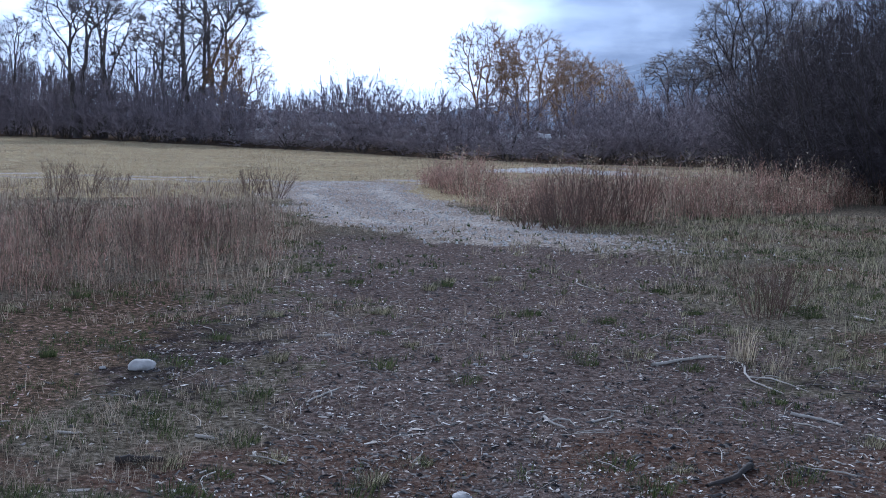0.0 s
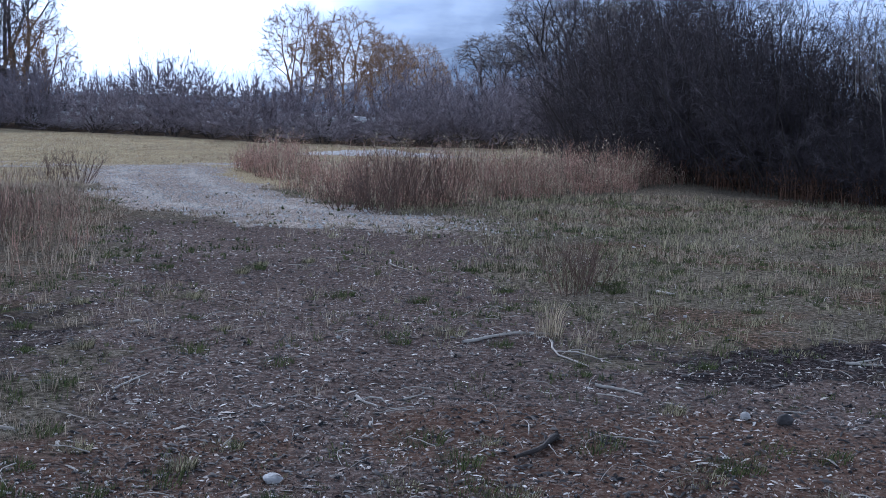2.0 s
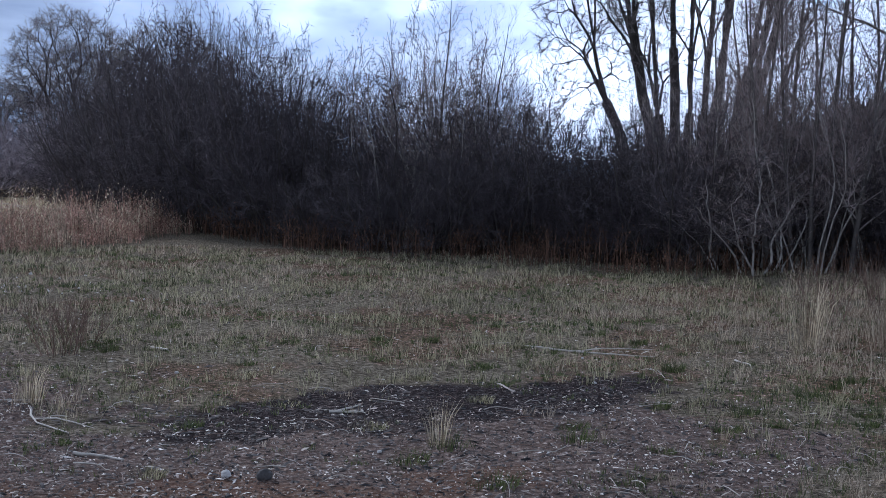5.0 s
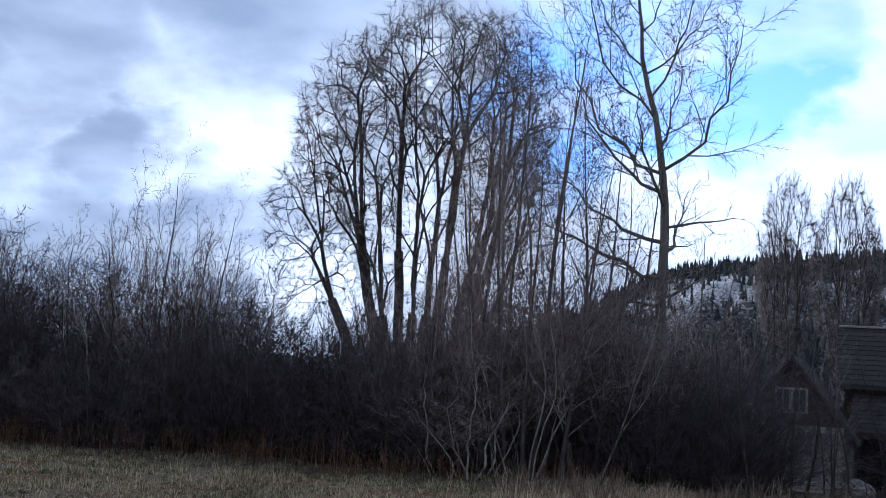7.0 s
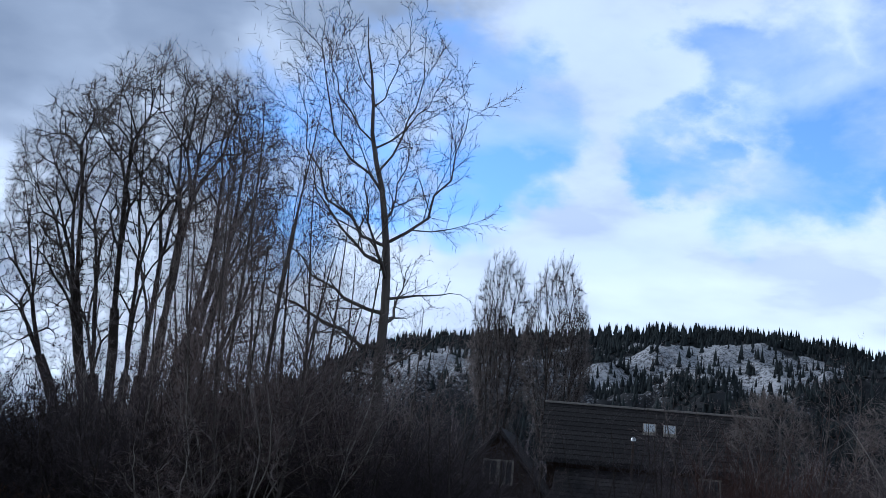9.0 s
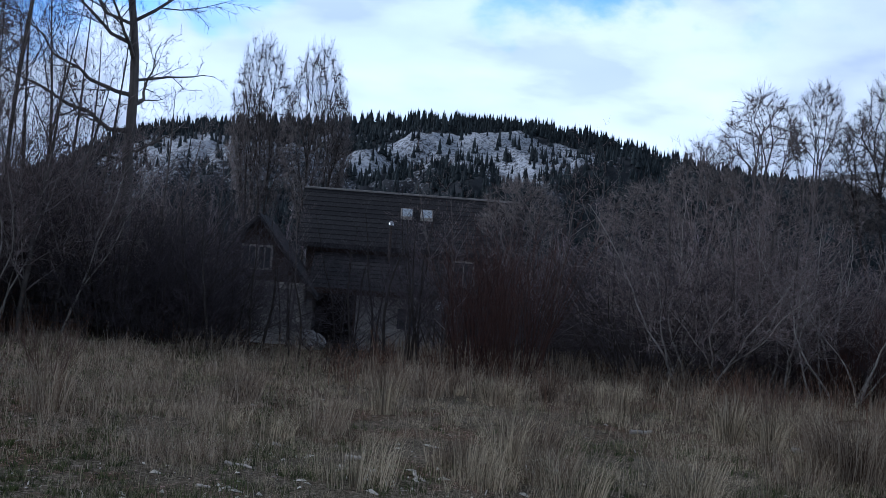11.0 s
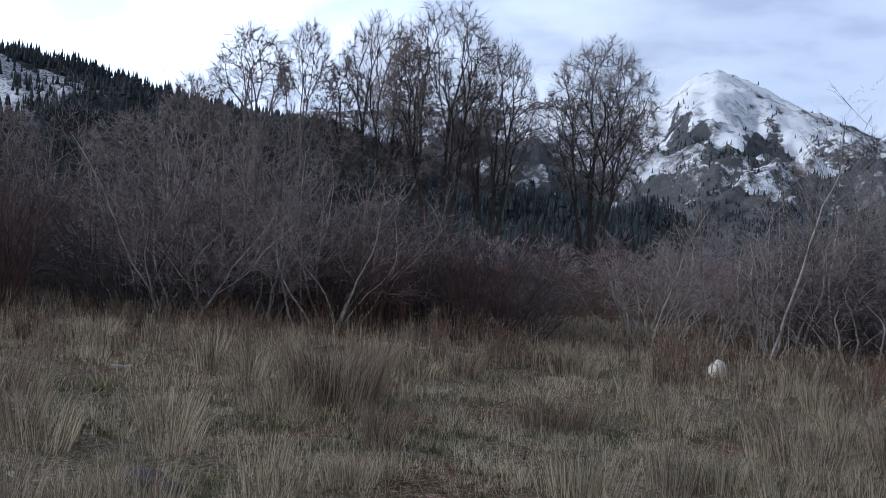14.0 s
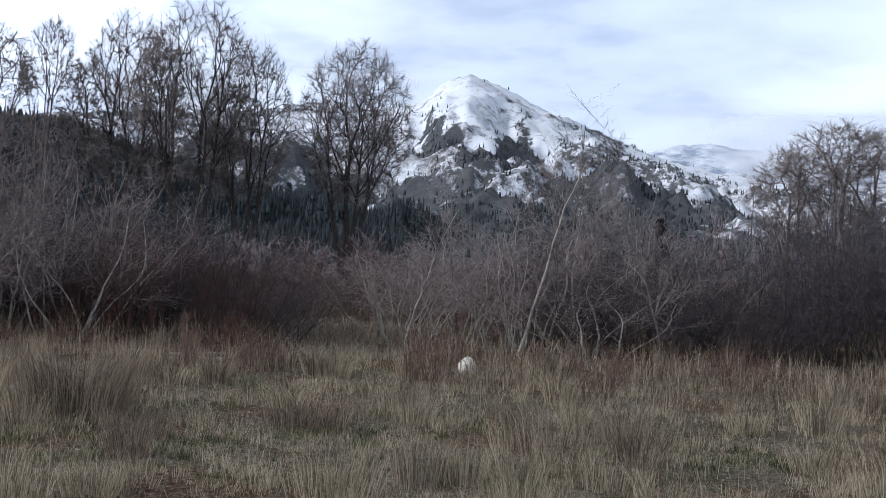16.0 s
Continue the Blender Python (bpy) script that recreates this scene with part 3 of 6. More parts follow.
def plant(protos, spots, seed, group=""):
    """Copies of the given kinds of tree at (bearing, distance, scale, height scale)."""
    rng = random.Random(seed)
    for k, (a, d, s, sz) in enumerate(spots):
        o = copy_thing(protos[k % len(protos)], scaled(P(a, d), rng.uniform(0, 360), s, sz, (rng.uniform(-3, 3), rng.uniform(-3, 3))))
        if group:
            o["group"] = group


def drop_protos(protos):
    """Takes the unplaced originals away once their copies stand."""
    for r in protos:
        for o in (*r.children_recursive, r):
            bpy.data.objects.remove(o)


# ---------------------------------------------------------------- ground
def along(x, y, line):
    """The distance from places to a polyline."""
    best = np.full(np.shape(x), 1e9)
    for (x0, y0), (x1, y1) in zip(line, line[1:]):
        ex, ey = x1 - x0, y1 - y0
        t = np.clip(((x - x0) * ex + (y - y0) * ey) / (ex * ex + ey * ey), 0, 1)
        best = np.minimum(best, np.hypot(x - x0 - t * ex, y - y0 - t * ey))
    return best


LANE = ((-2.6, 33.5), (-2.2, 28), (-0.9, 22), (0.9, 18.6), (3.4, 17.2), (7.5, 16.6))
TRACK = ((-60, 41), (-30, 35.5), (-13, 33.6), (-4, 33.2), (0, 35.5), (5, 39), (9, 47), (6, 62), (3, 75))


def blob(x, y, cx, cy, rx, ry, ragged=0.35):
    q = np.hypot((x - cx) / rx, (y - cy) / ry) + ragged * wave(x, y, 0.7, cx + cy)
    return smooth((1.15 - q) / 0.45)


def zones(x, y):
    """How far each kind of ground cover holds at a place, 0 to 1."""
    d, a = np.hypot(x, y), bearing(x, y)
    n1, n2 = wave(x, y, 1.3, 3.0), wave(x, y, 4.0, 5.0)
    lane = smooth((2.1 + 0.5 * n1 - along(x, y, LANE)) / 0.9) * smooth((5.5 - x) / 5) * (0.65 + 0.35 * smooth((d - 16) / 3))
    ruts = np.abs(along(x, y, TRACK) - 0.75)
    lane = np.maximum(lane, 0.9 * smooth((0.42 + 0.15 * n1 - ruts) / 0.3))
    dirt = smooth((2.2 + 0.8 * n1 + 0.6 * n2 + 0.05 * d - np.abs(x - 0.4 - 0.02 * y)) / 1.5) * smooth((20 - y) / 4) * smooth((y + 2) / 3)
    dirt = np.maximum(dirt, blob(x, y, 3.6, 6.2, 3.3, 1.9))
    char = np.maximum(blob(x, y, 4.6, 7.7, 2.3, 0.85), 0.55 * blob(x, y, -1.65, 8.9, 0.5, 2.0, 0.7))
    red = np.maximum(blob(x, y, 2.0, 5.4, 1.8, 1.1), 0.7 * blob(x, y, -0.6, 5.6, 1.2, 0.7))
    green = smooth(0.35 + 0.6 * n1 + 0.4 * n2) * (1 - 0.75 * dirt) * (1 - lane)
    green = np.maximum(green, 0.85 * smooth((-1.2 - x + 0.6 * n2) / 1.0) * smooth((11.5 - y + n2) / 2)) * (1 - lane)
    green = green * np.where(d < 26, 1.0, 0.35)
    green = np.maximum(green, smooth((a - 54) / 3) * smooth((70 - a) / 3) * smooth((d - 22) / 3) * smooth((52 - d) / 6))
    edge = np.interp(a, (12, 15, 19.6, 23.8, 28, 36, 41, 44, 50, 57, 58, 64, 66, 72, 77, 85, 92, 95, 96, 100, 101, 106, 112, 120),
                     (60, 41, 31.5, 26.5, 24.5, 24, 22.8, 23.5, 25, 25.5, 60, 60, 21.5, 24, 24, 21.5, 21.5, 22, 30, 30, 23.5, 23, 24.5, 26.5))
    edge = np.where(a < 12, np.interp(a, (-28, -19.5, -10, -0.2, 6.7, 12), (107, 99, 77, 59, 56, 57)), edge)
    litter = smooth((d - edge + 0.6 * n1) / 1.6)
    rut = smooth((0.38 + 0.2 * n1 - np.abs(along(x, y, LANE) - 0.8)) / 0.3) * smooth((y - 17) / 3) * smooth((5 - x) / 3)
    rut = np.maximum(rut, 0.9 * smooth((0.34 + 0.15 * n1 - ruts) / 0.3)) * 0.8
    return lane, dirt * (1 - lane), char, red * (1 - char), green * (1 - litter), litter, rut, smooth((d - 23 + n1) / 5) * smooth((15 - a) / 3) * (1 - litter)


def ground_material():
    m = bpy.data.materials.new("meadow_ground")
    m.use_nodes = True
    nt = m.node_tree
    N, L = nt.nodes.new, nt.links.new
    bsdf = nt.nodes["Principled BSDF"]
    bsdf.inputs["Roughness"].default_value = 1.0
    bsdf.inputs["Specular IOR Level"].default_value = 0.0
    tc = N("ShaderNodeTexCoord")

    def tex(scale, detail, rough=0.65):
        n = N("ShaderNodeTexNoise")
        n.inputs["Scale"].default_value, n.inputs["Detail"].default_value, n.inputs["Roughness"].default_value = scale, detail, rough
        L(tc.outputs["Object"], n.inputs["Vector"])
        return n.outputs["Fac"]

    def ramp(fac, *stops):
        r = N("ShaderNodeValToRGB")
        while len(r.color_ramp.elements) < len(stops):
            r.color_ramp.elements.new(0.5)
        for e, (pos, col) in zip(r.color_ramp.elements, stops):
            e.position, e.color = pos, (*col, 1)
        L(fac, r.inputs[0])
        return r.outputs[0]

    fine, mid, coarse = tex(22, 9, 0.80), tex(3.2, 7), tex(0.45, 5)
    grit = tex(70, 3, 0.6)
    crisp = N("ShaderNodeMath")
    crisp.operation = "MULTIPLY_ADD"
    L(fine, crisp.inputs[0])
    crisp.inputs[1].default_value, crisp.inputs[2].default_value = 1.75, -0.375
    fine = crisp.outputs[0]
    warp = N("ShaderNodeVectorMath")
    warp.operation = "MULTIPLY_ADD"
    wn = N("ShaderNodeTexNoise")
    wn.inputs["Scale"].default_value, wn.inputs["Detail"].default_value = 9.0, 3
    L(tc.outputs["Object"], wn.inputs["Vector"])
    L(wn.outputs["Color"], warp.inputs[0])
    warp.inputs[1].default_value = (0.12, 0.12, 0.0)
    L(tc.outputs["Object"], warp.inputs[2])
    cells = N("ShaderNodeTexVoronoi")
    cells.inputs["Scale"].default_value = 75.0
    L(warp.outputs[0], cells.inputs["Vector"])
    cell = N("ShaderNodeSeparateColor")
    L(cells.outputs["Color"], cell.inputs[0])
    shard = cell.outputs[0]
    thatch = ramp(fine, (0.3, (0.040, 0.034, 0.027)), (0.5, (0.14, 0.12, 0.090)), (0.72, (0.36, 0.32, 0.26)))
    field = ramp(fine, (0.3, (0.1057, 0.0782, 0.0507)), (0.5, (0.3909, 0.2904, 0.1763)), (0.72, (0.8000, 0.8000, 0.5192)))
    soil = ramp(fine, (0.34, (0.040, 0.030, 0.027)), (0.50, (0.125, 0.093, 0.080)), (0.62, (0.24, 0.185, 0.160)), (0.76, (0.44, 0.37, 0.33)))
    gravel = ramp(fine, (0.3, (0.1250, 0.1025, 0.0900)), (0.5, (0.3625, 0.3063, 0.2700)), (0.7, (0.7500, 0.6750, 0.6000)))
    pale_rut = ramp(fine, (0.3, (0.2530, 0.2240, 0.2052)), (0.5, (0.4830, 0.4368, 0.3996)), (0.7, (0.7590, 0.7056, 0.6480)))
    green = ramp(fine, (0.34, (0.0360, 0.0296, 0.0233)), (0.52, (0.1260, 0.0928, 0.0631)), (0.64, (0.2656, 0.1817, 0.1358)), (0.76, (0.7564, 0.5008, 0.5404)))
    char = ramp(fine, (0.35, (0.0143, 0.0117, 0.0135)), (0.6, (0.0650, 0.0520, 0.0510)), (0.76, (0.4082, 0.3380, 0.3225)))
    red = ramp(fine, (0.3, (0.0497, 0.0284, 0.0216)), (0.55, (0.1713, 0.1064, 0.0801)), (0.75, (0.3757, 0.2977, 0.2464)))
    # loose shards of bark and wood lie over soil, char and needle litter
    def sharded(under, dark, pale):
        m = N("ShaderNodeMix")
        m.data_type = "RGBA"
        m.inputs[0].default_value = 0.28
        L(under, m.inputs[6])
        L(ramp(shard, (0.0, dark), (0.55, tuple(v * 2.2 for v in dark)), (0.84, tuple(v * 0.2 for v in pale)), (0.95, tuple(v * 0.35 for v in pale)), (0.98, pale)), m.inputs[7])
        return m.outputs[2]

    soil = sharded(soil, (0.0730, 0.0514, 0.0455), (0.8000, 0.8000, 0.8000))
    char = sharded(char, (0.008, 0.007, 0.008), (0.42, 0.39, 0.37))
    red = sharded(red, (0.0473, 0.0317, 0.0250), (0.5670, 0.5984, 0.5568))
    col = thatch

    def over(col, top, name, jitter):
        at = N("ShaderNodeAttribute")
        at.attribute_name = name
        f = N("ShaderNodeMath")
        f.operation = "MULTIPLY_ADD"
        s = N("ShaderNodeMath")
        s.operation = "SUBTRACT"
        both = N("ShaderNodeMath")
        both.operation = "MULTIPLY_ADD"
        L(fine, both.inputs[0])
        both.inputs[1].default_value = 0.45
        L(jitter, both.inputs[2])
        L(both.outputs[0], s.inputs[0])
        s.inputs[1].default_value = 0.725
        L(s.outputs[0], f.inputs[0])
        f.inputs[1].default_value = 1.9
        L(at.outputs["Fac"], f.inputs[2])
        mr = N("ShaderNodeMapRange")
        mr.inputs["From Min"].default_value, mr.inputs["From Max"].default_value = 0.28, 0.72
        L(f.outputs[0], mr.inputs["Value"])
        mx = N("ShaderNodeMix")
        mx.data_type = "RGBA"
        L(mr.outputs[0], mx.inputs[0])
        L(col, mx.inputs[6])
        L(top, mx.inputs[7])
        return mx.outputs[2]

    col = over(col, field, "field", mid)
    col = over(col, green, "green", mid)
    col = over(col, soil, "dirt", mid)
    col = over(col, red, "red", mid)
    col = over(col, gravel, "lane", mid)
    col = over(col, pale_rut, "rut", mid)
    col = over(col, char, "char", mid)
    col = over(col, ramp(fine, (0.3, (0.035, 0.026, 0.020)), (0.55, (0.095, 0.070, 0.050)), (0.75, (0.20, 0.15, 0.11))), "litter", mid)
    tone = N("ShaderNodeMix")
    tone.data_type, tone.blend_type = "RGBA", "MULTIPLY"
    tone.inputs[0].default_value = 1.0
    L(col, tone.inputs[6])
    L(ramp(coarse, (0.3, (0.78, 0.76, 0.74)), (0.7, (1.15, 1.12, 1.05))), tone.inputs[7])
    fleck = N("ShaderNodeMix")
    fleck.data_type = "RGBA"
    fleck.inputs[7].default_value = (0.52, 0.48, 0.44, 1)
    L(ramp(grit, (0.66, (0, 0, 0)), (0.74, (0.55, 0.55, 0.55))), fleck.inputs[0])
    L(tone.outputs[2], fleck.inputs[6])
    L(fleck.outputs[2], bsdf.inputs["Base Color"])
    bp = N("ShaderNodeBump")
    bp.inputs["Strength"].default_value, bp.inputs["Distance"].default_value = 0.6, 0.014
    L(fine, bp.inputs["Height"])
    L(bp.outputs[0], bsdf.inputs["Normal"])
    return m


GROUND = ground_material()


def make_ground():
    r = np.concatenate([[0.0], np.exp(np.linspace(math.log(0.5), math.log(90), 270)), np.exp(np.linspace(math.log(95), math.log(4800), 40))])
    az = np.concatenate([np.linspace(-28, 128, 312), np.linspace(128, 332, 52)[1:-1]])
    A, R = np.meshgrid(np.radians(az), r, indexing="ij")
    X, Y = R * np.sin(A), R * np.cos(A)
    V = np.stack([X, Y, ground_z(X, Y)], -1).reshape(-1, 3)
    na, nr = len(az), len(r)
    i, j = np.meshgrid(np.arange(na), np.arange(nr - 1), indexing="ij")
    i2 = (i + 1) % na
    Q = np.stack([i * nr + j, i * nr + j + 1, i2 * nr + j + 1, i2 * nr + j], -1).reshape(-1, 4)
    me = make_mesh("ground", V, Q, flat=False)
    for name, val in zip(("lane", "dirt", "char", "red", "green", "litter", "rut", "field"), zones(V[:, 0], V[:, 1])):
        at = me.attributes.new(name, "FLOAT", "POINT")
        at.data.foreach_set("value", val.astype(np.float32))
    me.materials.append(GROUND)
    tagged(new("ground", me), "open meadow of dirt, gravel track and dry winter grass", "ground", kind="structure")


make_ground()


# ---------------------------------------------------------------- hills
def hill_material(name, snow_at, snow_scale, rock=((0.3, (0.026, 0.027, 0.032)), (0.7, (0.085, 0.082, 0.084))), snow=(0.80, 0.82, 0.86), wood=((0.010, 0.013, 0.016), (0.050, 0.054, 0.058))):
    m = material(name, rock, 0.02, 8, rough=0.95)
    nt = m.node_tree
    N, L = nt.nodes.new, nt.links.new
    bsdf = nt.nodes["Principled BSDF"]
    base = bsdf.inputs["Base Color"].links[0].from_socket
    at = N("ShaderNodeAttribute")
    at.attribute_name = "snow"
    tc = N("ShaderNodeTexCoord")
    n = N("ShaderNodeTexNoise")
    n.inputs["Scale"].default_value, n.inputs["Detail"].default_value, n.inputs["Roughness"].default_value = snow_scale, 9, 0.72
    L(tc.outputs["Object"], n.inputs["Vector"])
    add = N("ShaderNodeMath")
    add.operation = "MULTIPLY_ADD"
    L(n.outputs["Fac"], add.inputs[0])
    add.inputs[1].default_value = 2.2
    L(at.outputs["Fac"], add.inputs[2])
    mr = N("ShaderNodeMapRange")
    mr.inputs["From Min"].default_value, mr.inputs["From Max"].default_value = snow_at, snow_at + 0.35
    L(add.outputs[0], mr.inputs["Value"])
    mx = N("ShaderNodeMix")
    mx.data_type = "RGBA"
    mx.inputs[7].default_value = (*snow, 1)
    L(mr.outputs[0], mx.inputs[0])
    L(base, mx.inputs[6])
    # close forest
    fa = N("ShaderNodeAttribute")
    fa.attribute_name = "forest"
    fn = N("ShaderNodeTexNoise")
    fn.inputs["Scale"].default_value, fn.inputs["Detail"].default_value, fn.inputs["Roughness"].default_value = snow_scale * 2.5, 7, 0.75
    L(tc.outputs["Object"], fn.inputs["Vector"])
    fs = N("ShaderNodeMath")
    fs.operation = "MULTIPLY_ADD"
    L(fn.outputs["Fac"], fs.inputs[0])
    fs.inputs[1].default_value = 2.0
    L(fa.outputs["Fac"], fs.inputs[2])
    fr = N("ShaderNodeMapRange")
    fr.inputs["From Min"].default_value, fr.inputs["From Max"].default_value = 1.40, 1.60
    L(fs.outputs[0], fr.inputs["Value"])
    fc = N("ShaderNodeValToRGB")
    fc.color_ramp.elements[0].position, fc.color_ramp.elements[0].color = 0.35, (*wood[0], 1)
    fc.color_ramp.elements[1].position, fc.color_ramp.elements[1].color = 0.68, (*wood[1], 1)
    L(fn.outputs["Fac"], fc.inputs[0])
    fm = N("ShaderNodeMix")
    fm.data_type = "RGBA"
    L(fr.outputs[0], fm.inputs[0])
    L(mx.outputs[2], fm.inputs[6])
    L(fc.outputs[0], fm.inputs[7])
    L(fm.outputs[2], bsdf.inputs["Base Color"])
    return m


def crest_of(table):
    a0, e0 = [t[0] for t in table], [t[1] for t in table]
    return lambda a: np.interp(a, a0, e0)


def make_hill(name, label, table, near, far, shape, snow_fn, mat, rough, trees, tree_h, seed, tree_fn, na=160, ns=70, tiers=((0.02, 0.55, 1.0), (0.33, 0.80, 0.72), (0.62, 1.0, 0.44))):
    """A hillside that rises from near to a crest at far; the crest's height is given as an angle seen from the meadow."""
    crest = crest_of(table)
    a_lo, a_hi = table[0][0], table[-1][0]

    def surface(a, s):
        d = near + (far - near) * np.clip(s, 0, 1.4)
        x, y = d * np.sin(np.radians(a)), d * np.cos(np.radians(a))
        top = 1.6 + far * np.tan(np.radians(crest(a)))
        z = -4 + (top + 4) * np.where(s < 1, np.clip(s, 0, 1) ** shape, 1 - 0.8 * (s - 1))
        bend = np.sin(np.clip(s, 0, 1) * math.pi)
        z = z + rough * bend * (wave(x, y, far * 0.10, seed) + 0.5 * wave(x, y, far * 0.035, seed + 2)) + rough * 0.12 * wave(x, y, far * 0.02, seed + 4)
        return np.stack([x, y, z], -1)

    a, s = np.meshgrid(np.linspace(a_lo, a_hi, na), np.linspace(0, 1.35, ns), indexing="ij")
    V = surface(a, s).reshape(-1, 3)
    i, j = np.meshgrid(np.arange(na - 1), np.arange(ns - 1), indexing="ij")
    Q = np.stack([i * ns + j, i * ns + j + 1, (i + 1) * ns + j + 1, (i + 1) * ns + j], -1).reshape(-1, 4)
    me = make_mesh(name, V, Q, flat=False)
    at = me.attributes.new("snow", "FLOAT", "POINT")
    at.data.foreach_set("value", snow_fn(a.ravel(), s.ravel(), V).astype(np.float32))
    at = me.attributes.new("forest", "FLOAT", "POINT")
    at.data.foreach_set("value", np.asarray(tree_fn(a.ravel(), s.ravel(), V), np.float32))
    me.materials.append(mat)
    tagged(new(name, me), label, "hill", kind="structure")
    # conifers that stand on it
    rng = np.random.RandomState(int(seed * 10) + 3)
    ta, ts = rng.uniform(a_lo, a_hi, trees * 6), rng.uniform(0.02, 1.02, trees * 6) ** 0.8
    tv = surface(ta, ts)
    keep = np.nonzero(rng.random(len(ta)) < tree_fn(ta, ts, tv))[0][:trees]
    tv = tv[keep]
    n = len(tv)
    h = tree_h * rng.uniform(0.55, 1.25, n)
    w = h * rng.uniform(0.16, 0.27, n)
    sides, VV, TT = 5, [], []
    ang = np.arange(sides) * 2 * math.pi / sides
    base = 0
    for lo, hi, k in tiers:
        jag = rng.uniform(0.6, 1.2, (n, sides))
        ring = np.stack([tv[:, None, 0] + np.cos(ang) * w[:, None] * k * jag, tv[:, None, 1] + np.sin(ang) * w[:, None] * k * jag,
                         tv[:, None, 2] + h[:, None] * (lo + rng.uniform(-0.05, 0.05, (n, sides)))], -1)
        tip = np.stack([tv[:, 0] + rng.normal(0, 0.02, n) * h, tv[:, 1], tv[:, 2] + h * hi], -1)[:, None, :]
        VV.append(np.concatenate([ring, tip], 1).reshape(-1, 3))
        q = np.arange(n)[:, None] * (sides + 1) + base
        s1 = np.arange(sides)[None, :]
        TT.append(np.stack([q + s1, q + (s1 + 1) % sides, np.broadcast_to(q + sides, (n, sides))], -1).reshape(-1, 3))
        base += n * (sides + 1)
    me = make_mesh("conifers", np.concatenate(VV), None, np.concatenate(TT))
    me.materials.append(CONIFER)
    tagged(new("conifer_forest", me), "dark evergreen conifers standing on the snowy hillside", "forest", kind="stuff")


HILL_MAT = hill_material("snowy_hillside", 1.42, 0.45, ((0.3, (0.016, 0.019, 0.024)), (0.7, (0.055, 0.056, 0.060))), (0.60, 0.62, 0.66))
# the mountain's forest tones are lifted and greyed: haze put into base colour
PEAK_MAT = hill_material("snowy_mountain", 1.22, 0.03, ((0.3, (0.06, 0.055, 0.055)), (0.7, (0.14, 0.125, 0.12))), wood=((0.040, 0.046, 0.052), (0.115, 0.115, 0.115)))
# aerial haze is painted in: the bare slopes take a pale blue colour
HAZED_MAT = hill_material("hazed_far_hills", 1.45, 0.006, ((0.3, (0.20, 0.27, 0.38)), (0.7, (0.28, 0.35, 0.45))))

make_hill("hill_forested", "forested hill with thin snow between dark conifers",
          ((38, 0.8), (42, 1.3), (46, 2.2), (49, 3.6), (51, 4.9), (52.6, 5.5), (56, 6.1), (59, 6.35), (61.5, 6.6), (64.8, 6.95), (68, 7.0), (70.0, 6.9), (72.1, 6.75), (74.6, 6.15), (77.2, 5.65), (80, 5.25), (83.3, 5.0), (86, 4.0), (92, 2.6), (100, 1.2)),
          420, 950, 1.25,
          lambda a, s, V: 0.55 * smooth((s - 0.35) / 0.3) * smooth((75 - a) / 3) - 0.35 * smooth((0.45 - s) / 0.2) + 0.12 * wave(V[:, 0], V[:, 1], 60, 3),
          HILL_MAT, 16, 18000, 8.5, 2.0,
          lambda a, s, V: np.clip(0.13 + 0.85 * smooth((s - 0.86) / 0.07) + 0.7 * smooth((wave(V[:, 0], V[:, 1], 70, 7) - 0.15) / 0.4)
                                  + 0.9 * smooth((a - 73.0) / 2.5) + 0.8 * smooth((0.42 - s) / 0.1), 0, 1), na=300, ns=100, tiers=((0.02, 0.62, 1.0), (0.36, 1.0, 0.62)))


def wedge(a, s, V, middle, apex, least, grow_by):
    """A rib of forest that widens downhill from its apex."""
    half = (apex - s) * grow_by
    edge = np.abs(a - middle + 0.5 * wave(V[:, 0], V[:, 1], 150, middle) + 0.5 * wave(V[:, 0], V[:, 1], 45, middle + 2))
    return 0.85 * smooth((half - edge) / 0.9) * smooth((s - least + 0.03 * wave(V[:, 0], V[:, 1], 60, 5)) / 0.03)


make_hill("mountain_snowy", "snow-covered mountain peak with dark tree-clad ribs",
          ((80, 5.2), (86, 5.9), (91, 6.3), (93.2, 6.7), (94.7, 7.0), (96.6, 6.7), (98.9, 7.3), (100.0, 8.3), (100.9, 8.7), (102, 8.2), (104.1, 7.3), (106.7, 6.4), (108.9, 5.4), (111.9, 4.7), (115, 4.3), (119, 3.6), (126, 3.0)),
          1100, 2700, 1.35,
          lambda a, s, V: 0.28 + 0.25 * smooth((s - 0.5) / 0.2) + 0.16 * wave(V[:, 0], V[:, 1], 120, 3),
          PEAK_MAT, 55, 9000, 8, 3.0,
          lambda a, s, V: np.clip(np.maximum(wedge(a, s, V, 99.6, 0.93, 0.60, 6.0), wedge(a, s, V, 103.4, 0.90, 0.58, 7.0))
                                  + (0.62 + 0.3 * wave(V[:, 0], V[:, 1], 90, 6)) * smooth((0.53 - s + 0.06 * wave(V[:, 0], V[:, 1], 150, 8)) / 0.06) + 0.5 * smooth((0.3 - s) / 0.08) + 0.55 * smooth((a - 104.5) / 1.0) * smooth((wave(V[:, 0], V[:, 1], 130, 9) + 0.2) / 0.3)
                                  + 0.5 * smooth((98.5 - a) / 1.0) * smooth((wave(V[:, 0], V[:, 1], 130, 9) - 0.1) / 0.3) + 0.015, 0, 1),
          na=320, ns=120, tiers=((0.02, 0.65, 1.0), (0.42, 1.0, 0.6)))
